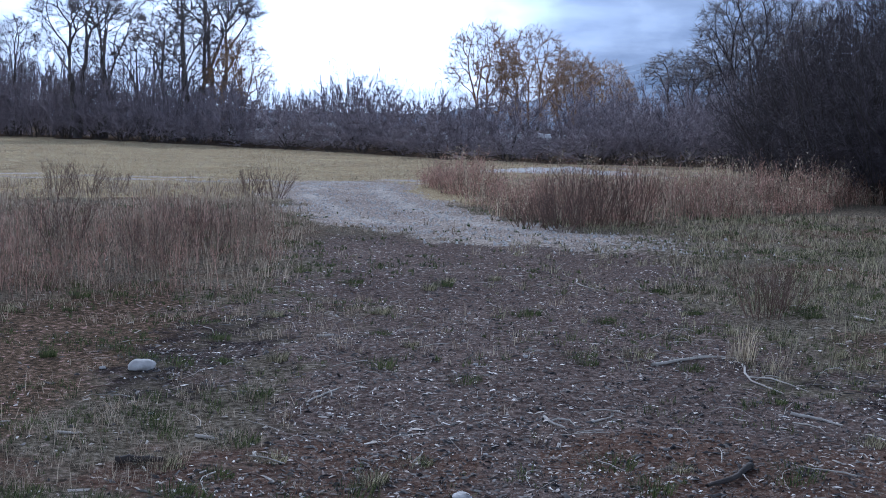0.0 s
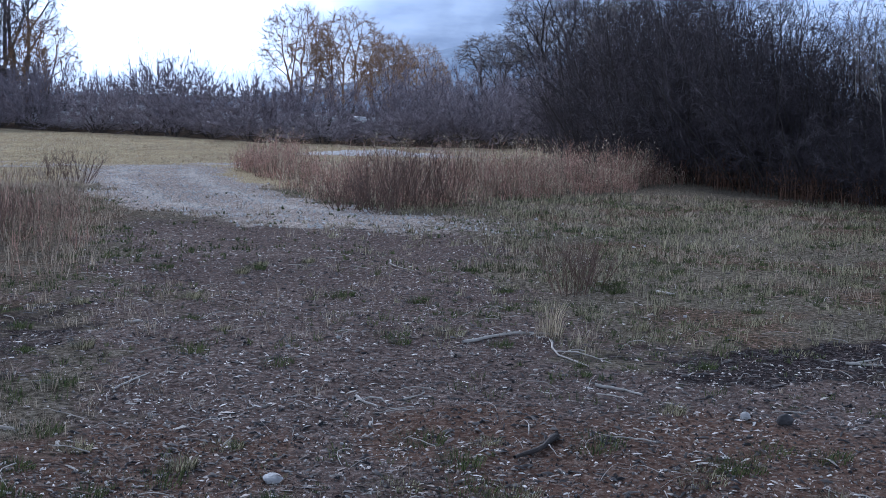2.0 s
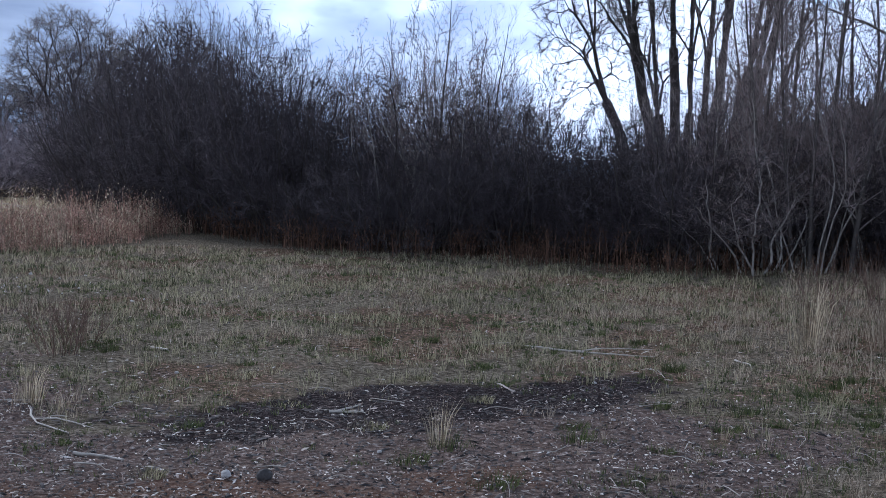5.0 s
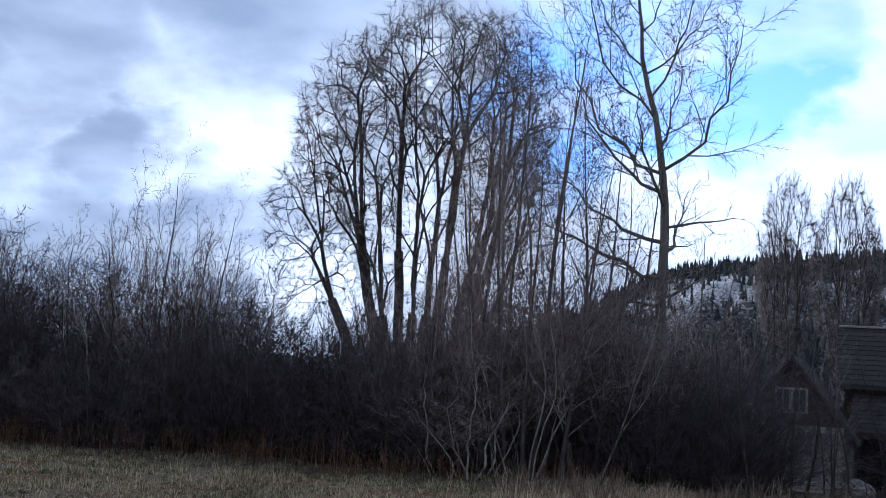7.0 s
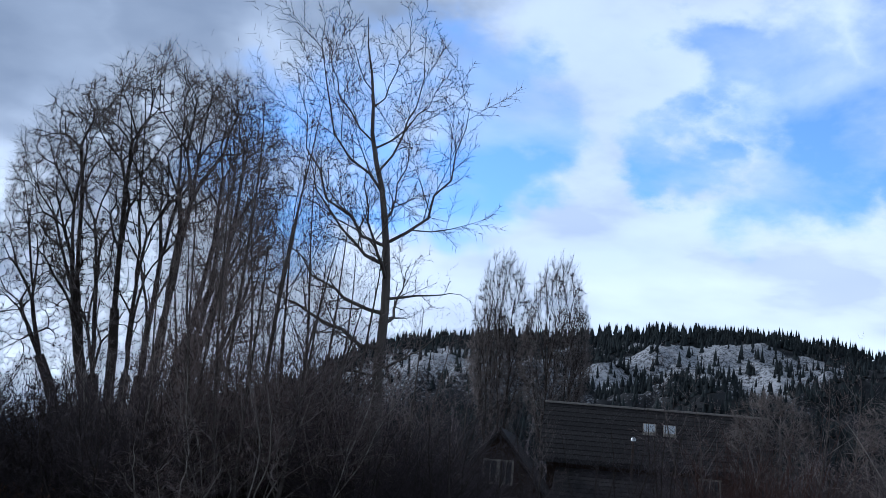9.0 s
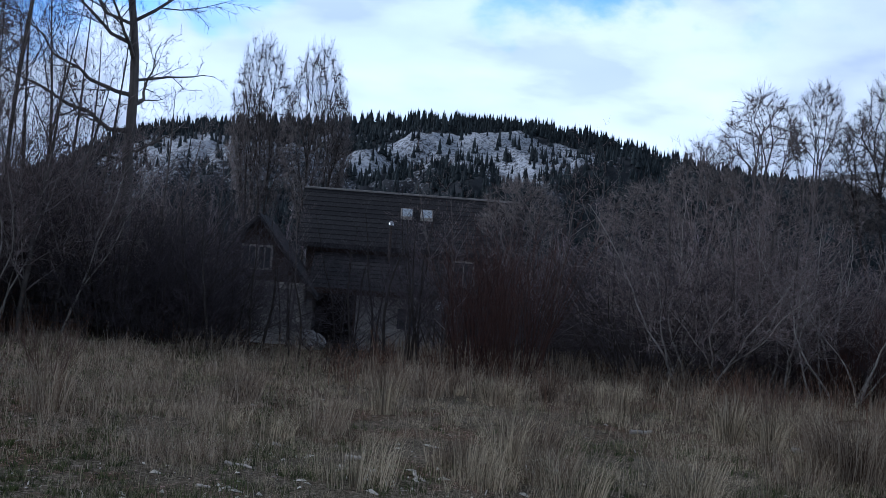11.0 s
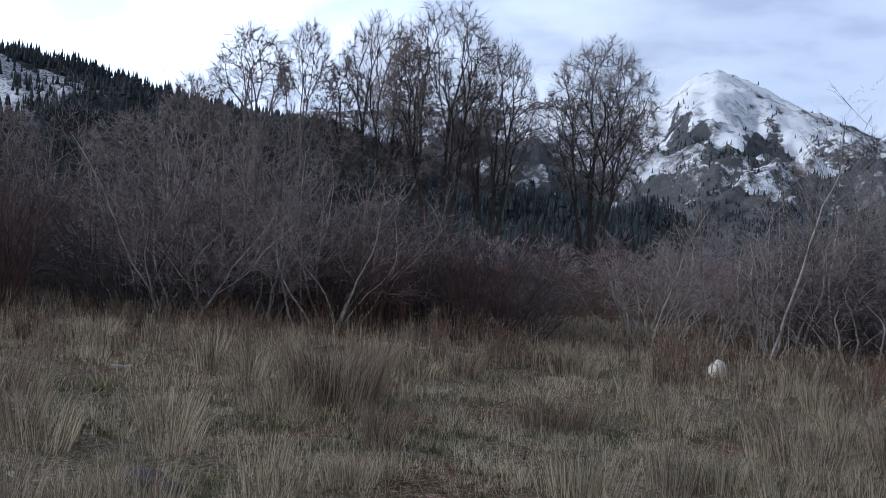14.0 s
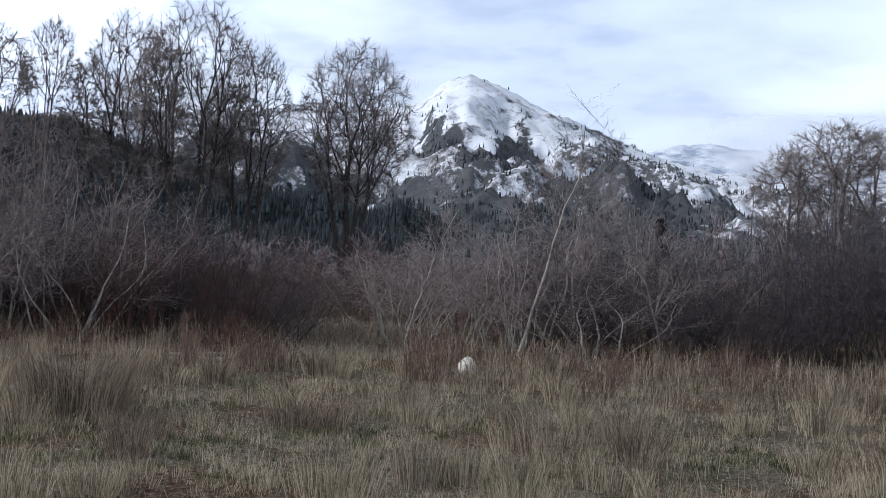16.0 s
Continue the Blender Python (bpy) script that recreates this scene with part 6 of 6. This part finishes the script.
def tuft(name, label, mat, place, n, h, r, seed, flare=0.35):
    """A single tussock of grass."""
    rng = np.random.RandomState(seed)
    ra, rr = rng.uniform(0, 2 * math.pi, n), r * 0.35 * np.sqrt(rng.random(n))
    x, y = place[0] + np.cos(ra) * rr, place[1] + np.sin(ra) * rr
    lean = np.clip(rng.normal(flare, 0.16, n), 0, 0.85)
    me = blade_mesh(name, x, y, h * rng.uniform(0.5, 1.05, n), 0.0036 * rng.uniform(0.7, 1.5, n) * max(1, math.hypot(*place[:2]) / 9), ra + rng.normal(0, 0.4, n), lean, True, seed)
    c = Vector((place[0], place[1], float(ground_z(place[0], place[1]))))
    co = np.empty(len(me.vertices) * 3, np.float32)
    me.vertices.foreach_get("co", co)
    me.vertices.foreach_set("co", (co.reshape(-1, 3) - np.array(c, np.float32)).ravel())
    me.materials.append(mat)
    ob = new(name, me)
    ob.matrix_basis = Matrix.Translation(c)
    return tagged(ob, label, "grass", "tussocks in the meadow", "stuff")


tuft("grass_tussock", "pale dry grass tussock beside brown weeds", GRASS_DRY, (2.10, 8.66), 90, 0.36, 0.28, 1, 0.28)
tuft("grass_tussock", "yellowish dry grass tussock in charred chips", GRASS_DRY, (4.03, 6.42), 70, 0.34, 0.2, 2, 0.25)
tuft("grass_tussock", "green grass tussock in charred chips", GRASS_GREEN, (4.05, 6.36), 90, 0.14, 0.35, 3, 0.5)
tuft("grass_tussock", "green grass tussock in charred chips", GRASS_GREEN, (4.85, 6.15), 90, 0.15, 0.35, 4, 0.5)
tuft("grass_tussock", "large brown tussock with a flaring crown", GRASS_BROWN, (12.9, 0.85), 900, 0.82, 1.3, 5, 0.5)
tuft("grass_tussock", "large tan tussock with a flaring crown", GRASS_TAN, (12.7, 0.95), 700, 0.88, 1.2, 6, 0.45)
tuft("grass_tussock", "pale feathery grass tussock", GRASS_DRY, (13.4, 6.15), 160, 0.55, 0.4, 7, 0.25)
tuft("grass_tussock", "tall yellow grass tussock before the brush", GRASS_DRY, (10.0, 9.2), 150, 0.85, 0.5, 8, 0.25)
tuft("grass_tussock", "tall yellow grass tussock before the brush", GRASS_TAN, (10.6, 8.6), 170, 0.7, 0.7, 9, 0.35)
rng = random.Random(77)
for k in range(95):
    a, d = rng.uniform(57, 122), rng.uniform(6.0, 19)
    q = P(a, d)
    tuft("grass_tussock", "dry tan tussock in the meadow", rng.choice((GRASS_DRY, GRASS_DRY, GRASS_TAN, GRASS_BROWN)), (q.x, q.y), 240, rng.uniform(0.28, 0.66), rng.uniform(0.4, 1.0), 300 + k, rng.uniform(0.3, 0.6))
for k in range(36):
    q = P(rng.uniform(76, 122), rng.uniform(5.6, 9.5))
    tuft("grass_tussock", "pale feathery grass tussock", GRASS_DRY, (q.x, q.y), 170, rng.uniform(0.26, 0.46), rng.uniform(0.3, 0.7), 600 + k, rng.uniform(0.25, 0.45))
for k in range(150):
    q = P(rng.uniform(-20, 52), 4.4 + 9 * rng.random() ** 1.3)
    tuft("grass_tussock", "small green tussock between wood chips", rng.choice((GRASS_GREEN, GRASS_GREEN, GRASS_OLIVE)), (q.x, q.y), 150, rng.uniform(0.05, 0.11), rng.uniform(0.2, 0.45), 400 + k, 0.6)

weed = [bare_tree("dry_weed", 95 + k, H_WAND, 16, 0.45, 1.0, 0.008, (TWIG_BROWN, TWIG_BROWN, TWIG_BROWN), "brown branching dry weed standing in the grass", "weed", 0.18) for k in range(2)]
plant(weed, [(14.6, 11.2, 0.7, 0.55), (15.4, 11.8, 0.6, 0.45), (-17.2, 27, 0.9, 0.8), (-16, 27.5, 1.1, 0.75), (-14.6, 28, 0.9, 0.5), (-7.8, 26, 1.1, 0.75), (-8.8, 27, 0.8, 0.6), (5.4, 20.6, 1.1, 1.0),
             (6.6, 20.4, 1.3, 1.1), (7.6, 20.8, 1.1, 1.05), (8.6, 21.2, 1.0, 0.95), (3.9, 20.2, 1.1, 0.6), (5.2, 19.8, 1.1, 0.6), (-13.4, 14, 0.8, 0.7), (-10.8, 15, 0.8, 0.7), (-17, 16, 0.9, 0.8),
             (90.5, 17.4, 0.8, 0.9), (93, 18, 0.8, 0.8), (101, 17.5, 0.9, 0.9), (108, 16, 0.9, 0.8), (114, 18, 0.9, 0.9), (82, 17, 0.9, 0.8), (48, 15.5, 0.9, 0.8), (50.6, 16.5, 0.9, 0.9)], 5, "dry weeds in the grass")


# ---------------------------------------------------------------- litter on the ground
def scraps(name, label, mat, a_lo, a_hi, d_lo, d_hi, density, count, l_lo, l_hi, w, t, seed, power=1.0):
    """Loose chips and splinters lying about, as one body of stuff."""
    rng = np.random.RandomState(seed)
    a = rng.uniform(a_lo, a_hi, count * 8)
    d = d_lo + (d_hi - d_lo) * rng.random(count * 8) ** power
    x, y = d * np.sin(np.radians(a)), d * np.cos(np.radians(a))
    keep = np.nonzero(rng.random(len(x)) < density(x, y))[0][:count]
    x, y = x[keep], y[keep]
    n = len(x)
    ln = l_lo * (l_hi / l_lo) ** (rng.random(n) ** 1.8)
    wd = w * rng.uniform(0.4, 1.5, n) * (ln / l_lo) ** 0.35
    th = t * rng.uniform(0.5, 1.6, n)
    f, p = rng.uniform(0, 2 * math.pi, n), rng.normal(0, 0.16, n)
    u = np.stack([np.cos(f) * np.cos(p), np.sin(f) * np.cos(p), np.sin(p)], -1)
    v = np.stack([-np.sin(f), np.cos(f), rng.normal(0, 0.25, n)], -1)
    k = np.cross(u, v)
    c = np.stack([x, y, ground_z(x, y) + th * 0.45 + np.abs(np.sin(p)) * ln * 0.3], -1)
    V = []
    for su, sv, sk in ((-1, -0.8, -1), (0.9, -1, -1), (1, 0.7, -1), (-0.8, 1, -1), (0.1, 0.1, 1)):
        jag = rng.uniform(0.6, 1.0, n)[:, None]
        V.append(c + su * u * (ln / 2)[:, None] * jag + sv * v * (wd / 2)[:, None] * jag + sk * k * (th / 2)[:, None])
    V = np.stack(V, 1).reshape(-1, 3)
    q = np.array([[0, 1, 4], [1, 2, 4], [2, 3, 4], [3, 0, 4]])
    me = make_mesh(name, V, None, (np.arange(n)[:, None, None] * 5 + q[None]).reshape(-1, 3))
    me.materials.append(mat)
    return tagged(new(name, me), label, "wood chips", kind="stuff")


on_dirt = lambda x, y: np.clip(zones(x, y)[1] + 0.10, 0, 1) * (1 - zones(x, y)[0])
on_char = lambda x, y: zones(x, y)[2]
scraps("wood_chips", "grey and pale wood chips scattered over the dirt", CHIP, -22, 62, 3.6, 20, on_dirt, 46000, 0.008, 0.075, 0.0065, 0.006, 1, 1.35)
scraps("bark_shreds", "dark bark shreds over the dirt", CHIP_DARK, -22, 62, 3.6, 18, on_dirt, 12000, 0.012, 0.10, 0.009, 0.009, 2, 1.3)
scraps("charred_scraps", "charred black wood scraps", CHIP_DARK, -16, 45, 5, 12, on_char, 1500, 0.012, 0.12, 0.009, 0.007, 3)
scraps("pale_splinters", "bleached wood splinters in the grass", BLEACHED, -24, 90, 4.2, 17, lambda x, y: 0.4 + 0 * x, 2200, 0.014, 0.13, 0.009, 0.007, 4, 1.2)
scraps("bleached_scraps", "bleached bark and wood scraps lying in the green grass", PALE_ROCK, 55, 74, 6.2, 12.5, lambda x, y: 0.3 + 0.7 * pc(x, y), 170, 0.05, 0.30, 0.022, 0.02, 6, 0.9)
scraps("track_gravel", "pale gravel on the track", STONE, -16, 22, 15, 36, lambda x, y: zones(x, y)[0], 1500, 0.03, 0.09, 0.035, 0.03, 5, 1.2)


def ground_twigs(name, label, mat, count, seed):
    """Thin curved twigs strewn over the clearing, as one body of stuff."""
    rng = random.Random(seed)
    t = Tubes()
    while count:
        q = P(rng.uniform(-16, 58), rng.uniform(4.3, 13) ** 1.0)
        if rng.random() > float(on_dirt(np.array([q.x]), np.array([q.y]))[0]) + 0.15:
            continue
        count -= 1
        f, bend, ln, r = rng.uniform(0, 6.283), rng.uniform(-1.2, 1.2), rng.uniform(0.08, 0.34), rng.uniform(0.0016, 0.0042)
        pts = []
        x, y = q.x, q.y
        for i in range(6):
            pts.append((x, y, float(ground_z(x, y)) + r + 0.012 + 0.02 * math.sin(i * rng.uniform(0.4, 0.8))))
            x, y = x + math.cos(f) * ln / 5, y + math.sin(f) * ln / 5
            f += bend / 5 + rng.uniform(-0.15, 0.15)
        t.add(pts, [r * (1 - 0.1 * i) for i in range(6)], 4)
    me = t.mesh(name)
    me.materials.append(mat)
    tagged(new(name, me), label, "twigs", kind="stuff")


ground_twigs("pale_twigs", "thin bleached twigs strewn over the dirt", BLEACHED, 190, 3)
ground_twigs("dark_twigs", "thin dark twigs strewn over the dirt", TWIG_BROWN, 260, 4)


def stick(name, label, p0, p1, r, mat, seed, bow=0.06, fork=False, category="stick"):
    """A fallen stick or log that lies on the ground between two places."""
    rng = random.Random(seed)
    a, b = Vector((*p0, 0)), Vector((*p1, 0))
    mid = (a + b) / 2
    axis = b - a
    side = Vector((-axis.y, axis.x, 0))
    root = thing(name, Vector((mid.x, mid.y, float(ground_z(mid.x, mid.y)))), label, category)
    t = Tubes()
    n = 7
    pts = []
    for i in range(n + 1):
        f = i / n
        q = a + axis * f + side * (bow * math.sin(f * math.pi) + rng.uniform(-0.015, 0.015))
        q.z = float(ground_z(q.x, q.y)) + r * 0.8 + rng.uniform(0, r * 0.5)
        pts.append(q - root.location)
    t.add(pts, [r * (1.0 - 0.5 * i / n) * rng.uniform(0.88, 1.1) for i in range(n + 1)], 7)
    me = t.mesh(name)
    part("shaft", me, mat, root)
    if fork:
        t = Tubes()
        s = pts[3]
        q = [s + (axis * 0.5 + side * rng.uniform(0.25, 0.4)) * f + Vector((0, 0, 0.03 * math.sin(f * 3))) for f in (0, 0.35, 0.7, 1.0)]
        t.add(q, [r * 0.7, r * 0.55, r * 0.45, r * 0.3], 6)
        part("side_branch", t.mesh("side_branch"), mat, root)
    return root


for k, (p0, p1, r, fork) in enumerate((
        ((1.44, 8.40), (2.19, 8.70), 0.016, False), ((2.07, 8.44), (2.10, 7.55), 0.012, True), ((2.00, 7.01), (2.22, 6.77), 0.014, False),
        ((0.58, 6.76), (0.67, 6.51), 0.014, True), ((0.83, 6.72), (0.97, 6.86), 0.009, False), ((-0.76, 7.03), (-0.59, 7.43), 0.010, False),
        ((-1.24, 6.26), (-1.12, 6.22), 0.014, False), ((-1.92, 6.14), (-1.80, 6.21), 0.012, False), ((-0.92, 9.20), (-0.80, 9.21), 0.02, False),
        ((3.64, 10.92), (3.70, 10.62), 0.022, False), ((3.88, 7.66), (4.07, 7.52), 0.016, False), ((3.33, 5.17), (3.50, 5.08), 0.013, False),
        ((3.44, 4.79), (3.46, 4.65), 0.014, False), ((6.99, 9.98), (7.83, 9.00), 0.014, True), ((1.44, 13.27), (1.56, 12.33), 0.012, False),
        ((8.51, 8.67), (8.30, 8.22), 0.012, False), ((3.91, 7.64), (4.21, 7.84), 0.013, False), ((5.56, 8.16), (5.48, 7.81), 0.012, False),
        ((14.60, 3.57), (14.84, 3.38), 0.04, False), ((14.67, 1.77), (14.56, 1.53), 0.045, False), ((10.16, 4.90), (10.15, 4.72), 0.035, False),
        ((9.81, 4.08), (9.57, 3.87), 0.018, False), ((7.57, 3.85), (7.55, 3.68), 0.02, False), ((9.23, 5.52), (9.05, 5.14), 0.024, False),
        ((10.46, 5.82), (10.44, 5.72), 0.022, False), ((9.90, 4.13), (9.61, 3.89), 0.016, False), ((8.16, 5.05), (8.14, 4.92), 0.02, False),
        ((20.2, 1.0), (19.6, -0.7), 0.03, True))):
    stick("fallen_stick", "bleached forked stick lying on the ground" if fork else "bleached stick lying on the ground", p0, p1, r * 0.72, BLEACHED, k, random.Random(k).uniform(-0.12, 0.12), fork)
stick("fallen_stick", "dark weathered branch lying in the dirt", (-1.50, 5.70), (-1.28, 5.72), 0.022, BARK_DARK, 50)
stick("fallen_stick", "dark weathered branch lying in the dirt", (1.50, 5.87), (1.22, 5.56), 0.018, BARK_DARK, 51)


def stone(name, label, place, r, squash, mat, seed, category="stone"):
    bm = bmesh.new()
    bmesh.ops.create_icosphere(bm, subdivisions=3, radius=1.0)
    rng = random.Random(seed)
    off = Vector((rng.uniform(-9, 9), rng.uniform(-9, 9), rng.uniform(-9, 9)))
    for v in bm.verts:
        k = 1 + 0.22 * noise.noise(v.co * 1.1 + off) + 0.08 * noise.noise(v.co * 3.1 + off)
        v.co = Vector((v.co.x * k * r, v.co.y * k * r * rng.uniform(0.79, 0.81), v.co.z * k * r * squash))
    for f in bm.faces:
        f.smooth = True
    ob = part(name, bm, mat)
    ob.matrix_basis = Matrix.Translation((place[0], place[1], float(ground_z(place[0], place[1])) + r * squash * 0.55)) @ Matrix.Rotation(rng.uniform(0, 6), 4, "Z")
    return tagged(ob, label, category)


stone("river_stone", "smooth pale round stone lying in green grass", (-1.89, 7.83), 0.088, 0.5, STONE, 1)
stone("river_stone", "smooth pale flat stone lying in the dirt", (0.11, 5.30), 0.055, 0.4, STONE, 2)
stone("river_stone", "small pale stone among wood chips", (2.61, 6.22), 0.035, 0.75, STONE, 3)
stone("charred_stone", "small black stone among wood chips", (2.78, 6.10), 0.045, 0.8, STONE_DARK, 4)
stone("boulder", "pale boulder at the edge of the lawn", P(61.2, 25.5)[:2], 0.32, 0.75, STONE, 5, "boulder")
stone("boulder", "cream-coloured square boulder in dry grass", (19.0, -4.1), 0.17, 0.95, PALE_ROCK, 6, "boulder")
stone("earth_clod", "dark clod of earth and rotten wood", (8.5, 1.65), 0.16, 0.5, STONE_DARK, 7, "clod")
stone("earth_clod", "dark clod of earth and rotten wood", (8.3, 1.45), 0.12, 0.5, STONE_DARK, 8, "clod")
rng = random.Random(5)
for k in range(26):
    q = P(rng.uniform(-17, 42), rng.uniform(4.7, 12))
    stone("pebble", "small pale pebble on the dirt", (q.x, q.y), rng.uniform(0.010, 0.022), 0.6, STONE, 20 + k, "pebble")


def gravel_mound():
    bm = bmesh.new()
    bmesh.ops.create_grid(bm, x_segments=40, y_segments=16, size=1.0)
    for v in bm.verts:
        q = max(0.0, 1 - math.hypot(v.co.x, v.co.y))
        v.co = Vector((v.co.x * 3.4, v.co.y * 1.3, -0.06 + 0.26 * q ** 0.8 * (1 + 0.3 * noise.noise(v.co * 4)) + 0.06 * noise.noise(v.co * 14)))
    for f in bm.faces:
        f.smooth = True
    ob = part("gravel_mound", bm, STONE)
    ob.matrix_basis = Matrix.Translation(P(5.4, 45)) @ Matrix.Rotation(radians(-5), 4, "Z")
    tagged(ob, "long pale mound of gravel behind the reeds", "gravel mound")


gravel_mound()


# ---------------------------------------------------------------- parked campers beyond the field
def camper(place, turn):
    c = thing("camper_van", Matrix.Translation(place) @ Matrix.Rotation(radians(turn), 4, "Z"), "white camper van parked behind the far brush", "vehicle", "parked campers")
    body = part("body", prism([(-2.9, 0.45), (-2.9, 2.6), (1.7, 2.75), (2.2, 1.75), (3.0, 1.35), (3.0, 0.45)], -1.05, 1.05), WHITE_PAINT, c)
    body.modifiers.new("round", "BEVEL").width = 0.08
    for y0, y1 in ((-2.4, -1.2), (-0.8, 0.6)):
        for x in (-1.06, 1.06):
            part("window", boxed((x - 0.012, y0, 1.5), (x + 0.012, y1, 2.15)), PANE, c)
    part("windscreen", prism([(1.80, 2.45), (2.14, 1.82), (2.17, 1.84), (1.83, 2.47)], -0.9, 0.9), PANE, c)
    for y in (-1.9, 2.0):
        for x in (-1.0, 1.0):
            t = Tubes()
            t.add(((x - 0.12, y, 0.36), (x - 0.1, y, 0.36), (x + 0.1, y, 0.36), (x + 0.12, y, 0.36)), (0.26, 0.36, 0.36, 0.26), 16)
            w = part("wheel", t.mesh("wheel"), RUBBER, c)
            t = Tubes()
            t.add(((x - 0.13, y, 0.36), (x, y, 0.36), (x + 0.13, y, 0.36)), (0.2, 0.2, 0.2), 12)
            part("rim", t.mesh("rim"), METAL, w)


for a, d, turn in ((-8.4, 128, 75), (-5.9, 134, 95), (-1.1, 143, 80), (1.7, 142, 92), (3.6, 143, 85), (4.9, 144, 100)):
    camper(P(a, d), turn)


# ---------------------------------------------------------------- a young spruce
def spruce(place, height, seed):
    rng = random.Random(seed)
    root = thing("young_spruce", Matrix.Translation(place), "young dark green spruce among leafless trees", "tree")
    t = Tubes()
    t.add(((0, 0, -0.1), (0, 0, height * 0.5), (0, 0, height)), (0.07, 0.045, 0.01), 7)
    part("trunk", t.mesh("trunk"), BARK_DARK, root)
    V, T = [], []
    for k in range(340):
        f = rng.random() ** 0.8
        z = height * (0.06 + 0.92 * f)
        r = height * 0.24 * (1 - f) * rng.uniform(0.7, 1.15) + 0.06
        a = rng.uniform(0, 6.283)
        for j in range(5):
            q = (j + 0.6) / 5 * r
            w = 0.09 * (1.2 - q / r) + 0.03
            x, y = math.cos(a) * q, math.sin(a) * q
            i = len(V)
            V += [(x - math.sin(a) * w, y + math.cos(a) * w, z - q * 0.35), (x + math.sin(a) * w, y - math.cos(a) * w, z - q * 0.35), (math.cos(a) * (q + 0.16), math.sin(a) * (q + 0.16), z - q * 0.35 - 0.05 + rng.uniform(-0.04, 0.05))]
            T.append((i, i + 1, i + 2))
    tagged(part("crown", make_mesh("crown", V, None, T), CONIFER, root), kind="stuff")


spruce(P(110.1, 44), 3.6, 1)
spruce(P(13.2, 66), 3.0, 2)

for protos in (shrub_dark, shrub_grey, shrub_red, thicket, brush_far, brush_mid, willow_gold, poplar_far, cotton_far, birch, sapling, weed):
    drop_protos(protos)


# ---------------------------------------------------------------- low cloud on the mountain
def low_cloud(name, a_lo, a_hi, dist, el_lo, el_hi, seed, dense):
    """A bank of thin cloud: a sheet bowed round the slope, its thickness set by noise."""
    m = bpy.data.materials.new(name)
    m.use_nodes = True
    nt = m.node_tree
    N, L = nt.nodes.new, nt.links.new
    bsdf = nt.nodes["Principled BSDF"]
    bsdf.inputs["Base Color"].default_value = (0.9, 0.91, 0.93, 1)
    bsdf.inputs["Roughness"].default_value = 1.0
    bsdf.inputs["Specular IOR Level"].default_value = 0.0
    bsdf.inputs["Transmission Weight"].default_value = 0.0
    tc = N("ShaderNodeTexCoord")
    n = N("ShaderNodeTexNoise")
    n.inputs["Scale"].default_value, n.inputs["Detail"].default_value = 0.0035, 7
    L(tc.outputs["Object"], n.inputs["Vector"])
    at = N("ShaderNodeAttribute")
    at.attribute_name = "thick"
    mul = N("ShaderNodeMath")
    mul.operation = "MULTIPLY_ADD"
    L(n.outputs["Fac"], mul.inputs[0])
    mul.inputs[1].default_value = 1.8
    mul.inputs[2].default_value = -0.2
    add = N("ShaderNodeMath")
    add.operation = "MULTIPLY"
    L(mul.outputs[0], add.inputs[0])
    L(at.outputs["Fac"], add.inputs[1])
    mr = N("ShaderNodeMapRange")
    mr.inputs["From Min"].default_value, mr.inputs["From Max"].default_value = 0.05, 0.95
    mr.inputs["To Max"].default_value = dense
    L(add.outputs[0], mr.inputs["Value"])
    thin = N("ShaderNodeBsdfTranslucent")
    thin.inputs["Color"].default_value = (0.95, 0.96, 0.98, 1)
    body = N("ShaderNodeMixShader")
    body.inputs[0].default_value = 0.6
    clear = N("ShaderNodeBsdfTransparent")
    veil = N("ShaderNodeMixShader")
    L(bsdf.outputs[0], body.inputs[1])
    L(thin.outputs[0], body.inputs[2])
    L(mr.outputs[0], veil.inputs[0])
    L(clear.outputs[0], veil.inputs[1])
    L(body.outputs[0], veil.inputs[2])
    L(veil.outputs[0], nt.nodes["Material Output"].inputs["Surface"])
    na, ne = 60, 24
    a, e = np.meshgrid(np.linspace(a_lo, a_hi, na), np.linspace(el_lo, el_hi, ne), indexing="ij")
    x, y = dist * np.sin(np.radians(a)), dist * np.cos(np.radians(a))
    z = dist * np.tan(np.radians(e))
    V = np.stack([x, y, z], -1).reshape(-1, 3)
    i, j = np.meshgrid(np.arange(na - 1), np.arange(ne - 1), indexing="ij")
    Q = np.stack([i * ne + j, i * ne + j + 1, (i + 1) * ne + j + 1, (i + 1) * ne + j], -1).reshape(-1, 4)
    me = make_mesh(name, V, Q, flat=False)
    fa, fe = (a - a_lo) / (a_hi - a_lo), (e - el_lo) / (el_hi - el_lo)
    t = smooth(fa / 0.25) * smooth((1 - fa) / 0.25) * smooth(fe / 0.5) * smooth((1 - fe) / 0.3)
    att = me.attributes.new("thick", "FLOAT", "POINT")
    att.data.foreach_set("value", t.ravel().astype(np.float32))
    me.materials.append(m)
    ob = new(name, me)
    ob.visible_shadow = False
    tagged(ob, "low white cloud drifting over the mountain", "cloud", kind="structure")


low_cloud("cloud_on_peak", 91, 100.0, 2600, 6.9, 8.9, 1, 0.5)
low_cloud("cloud_on_hills", 107, 136, 2950, 3.0, 8.0, 2, 0.7)
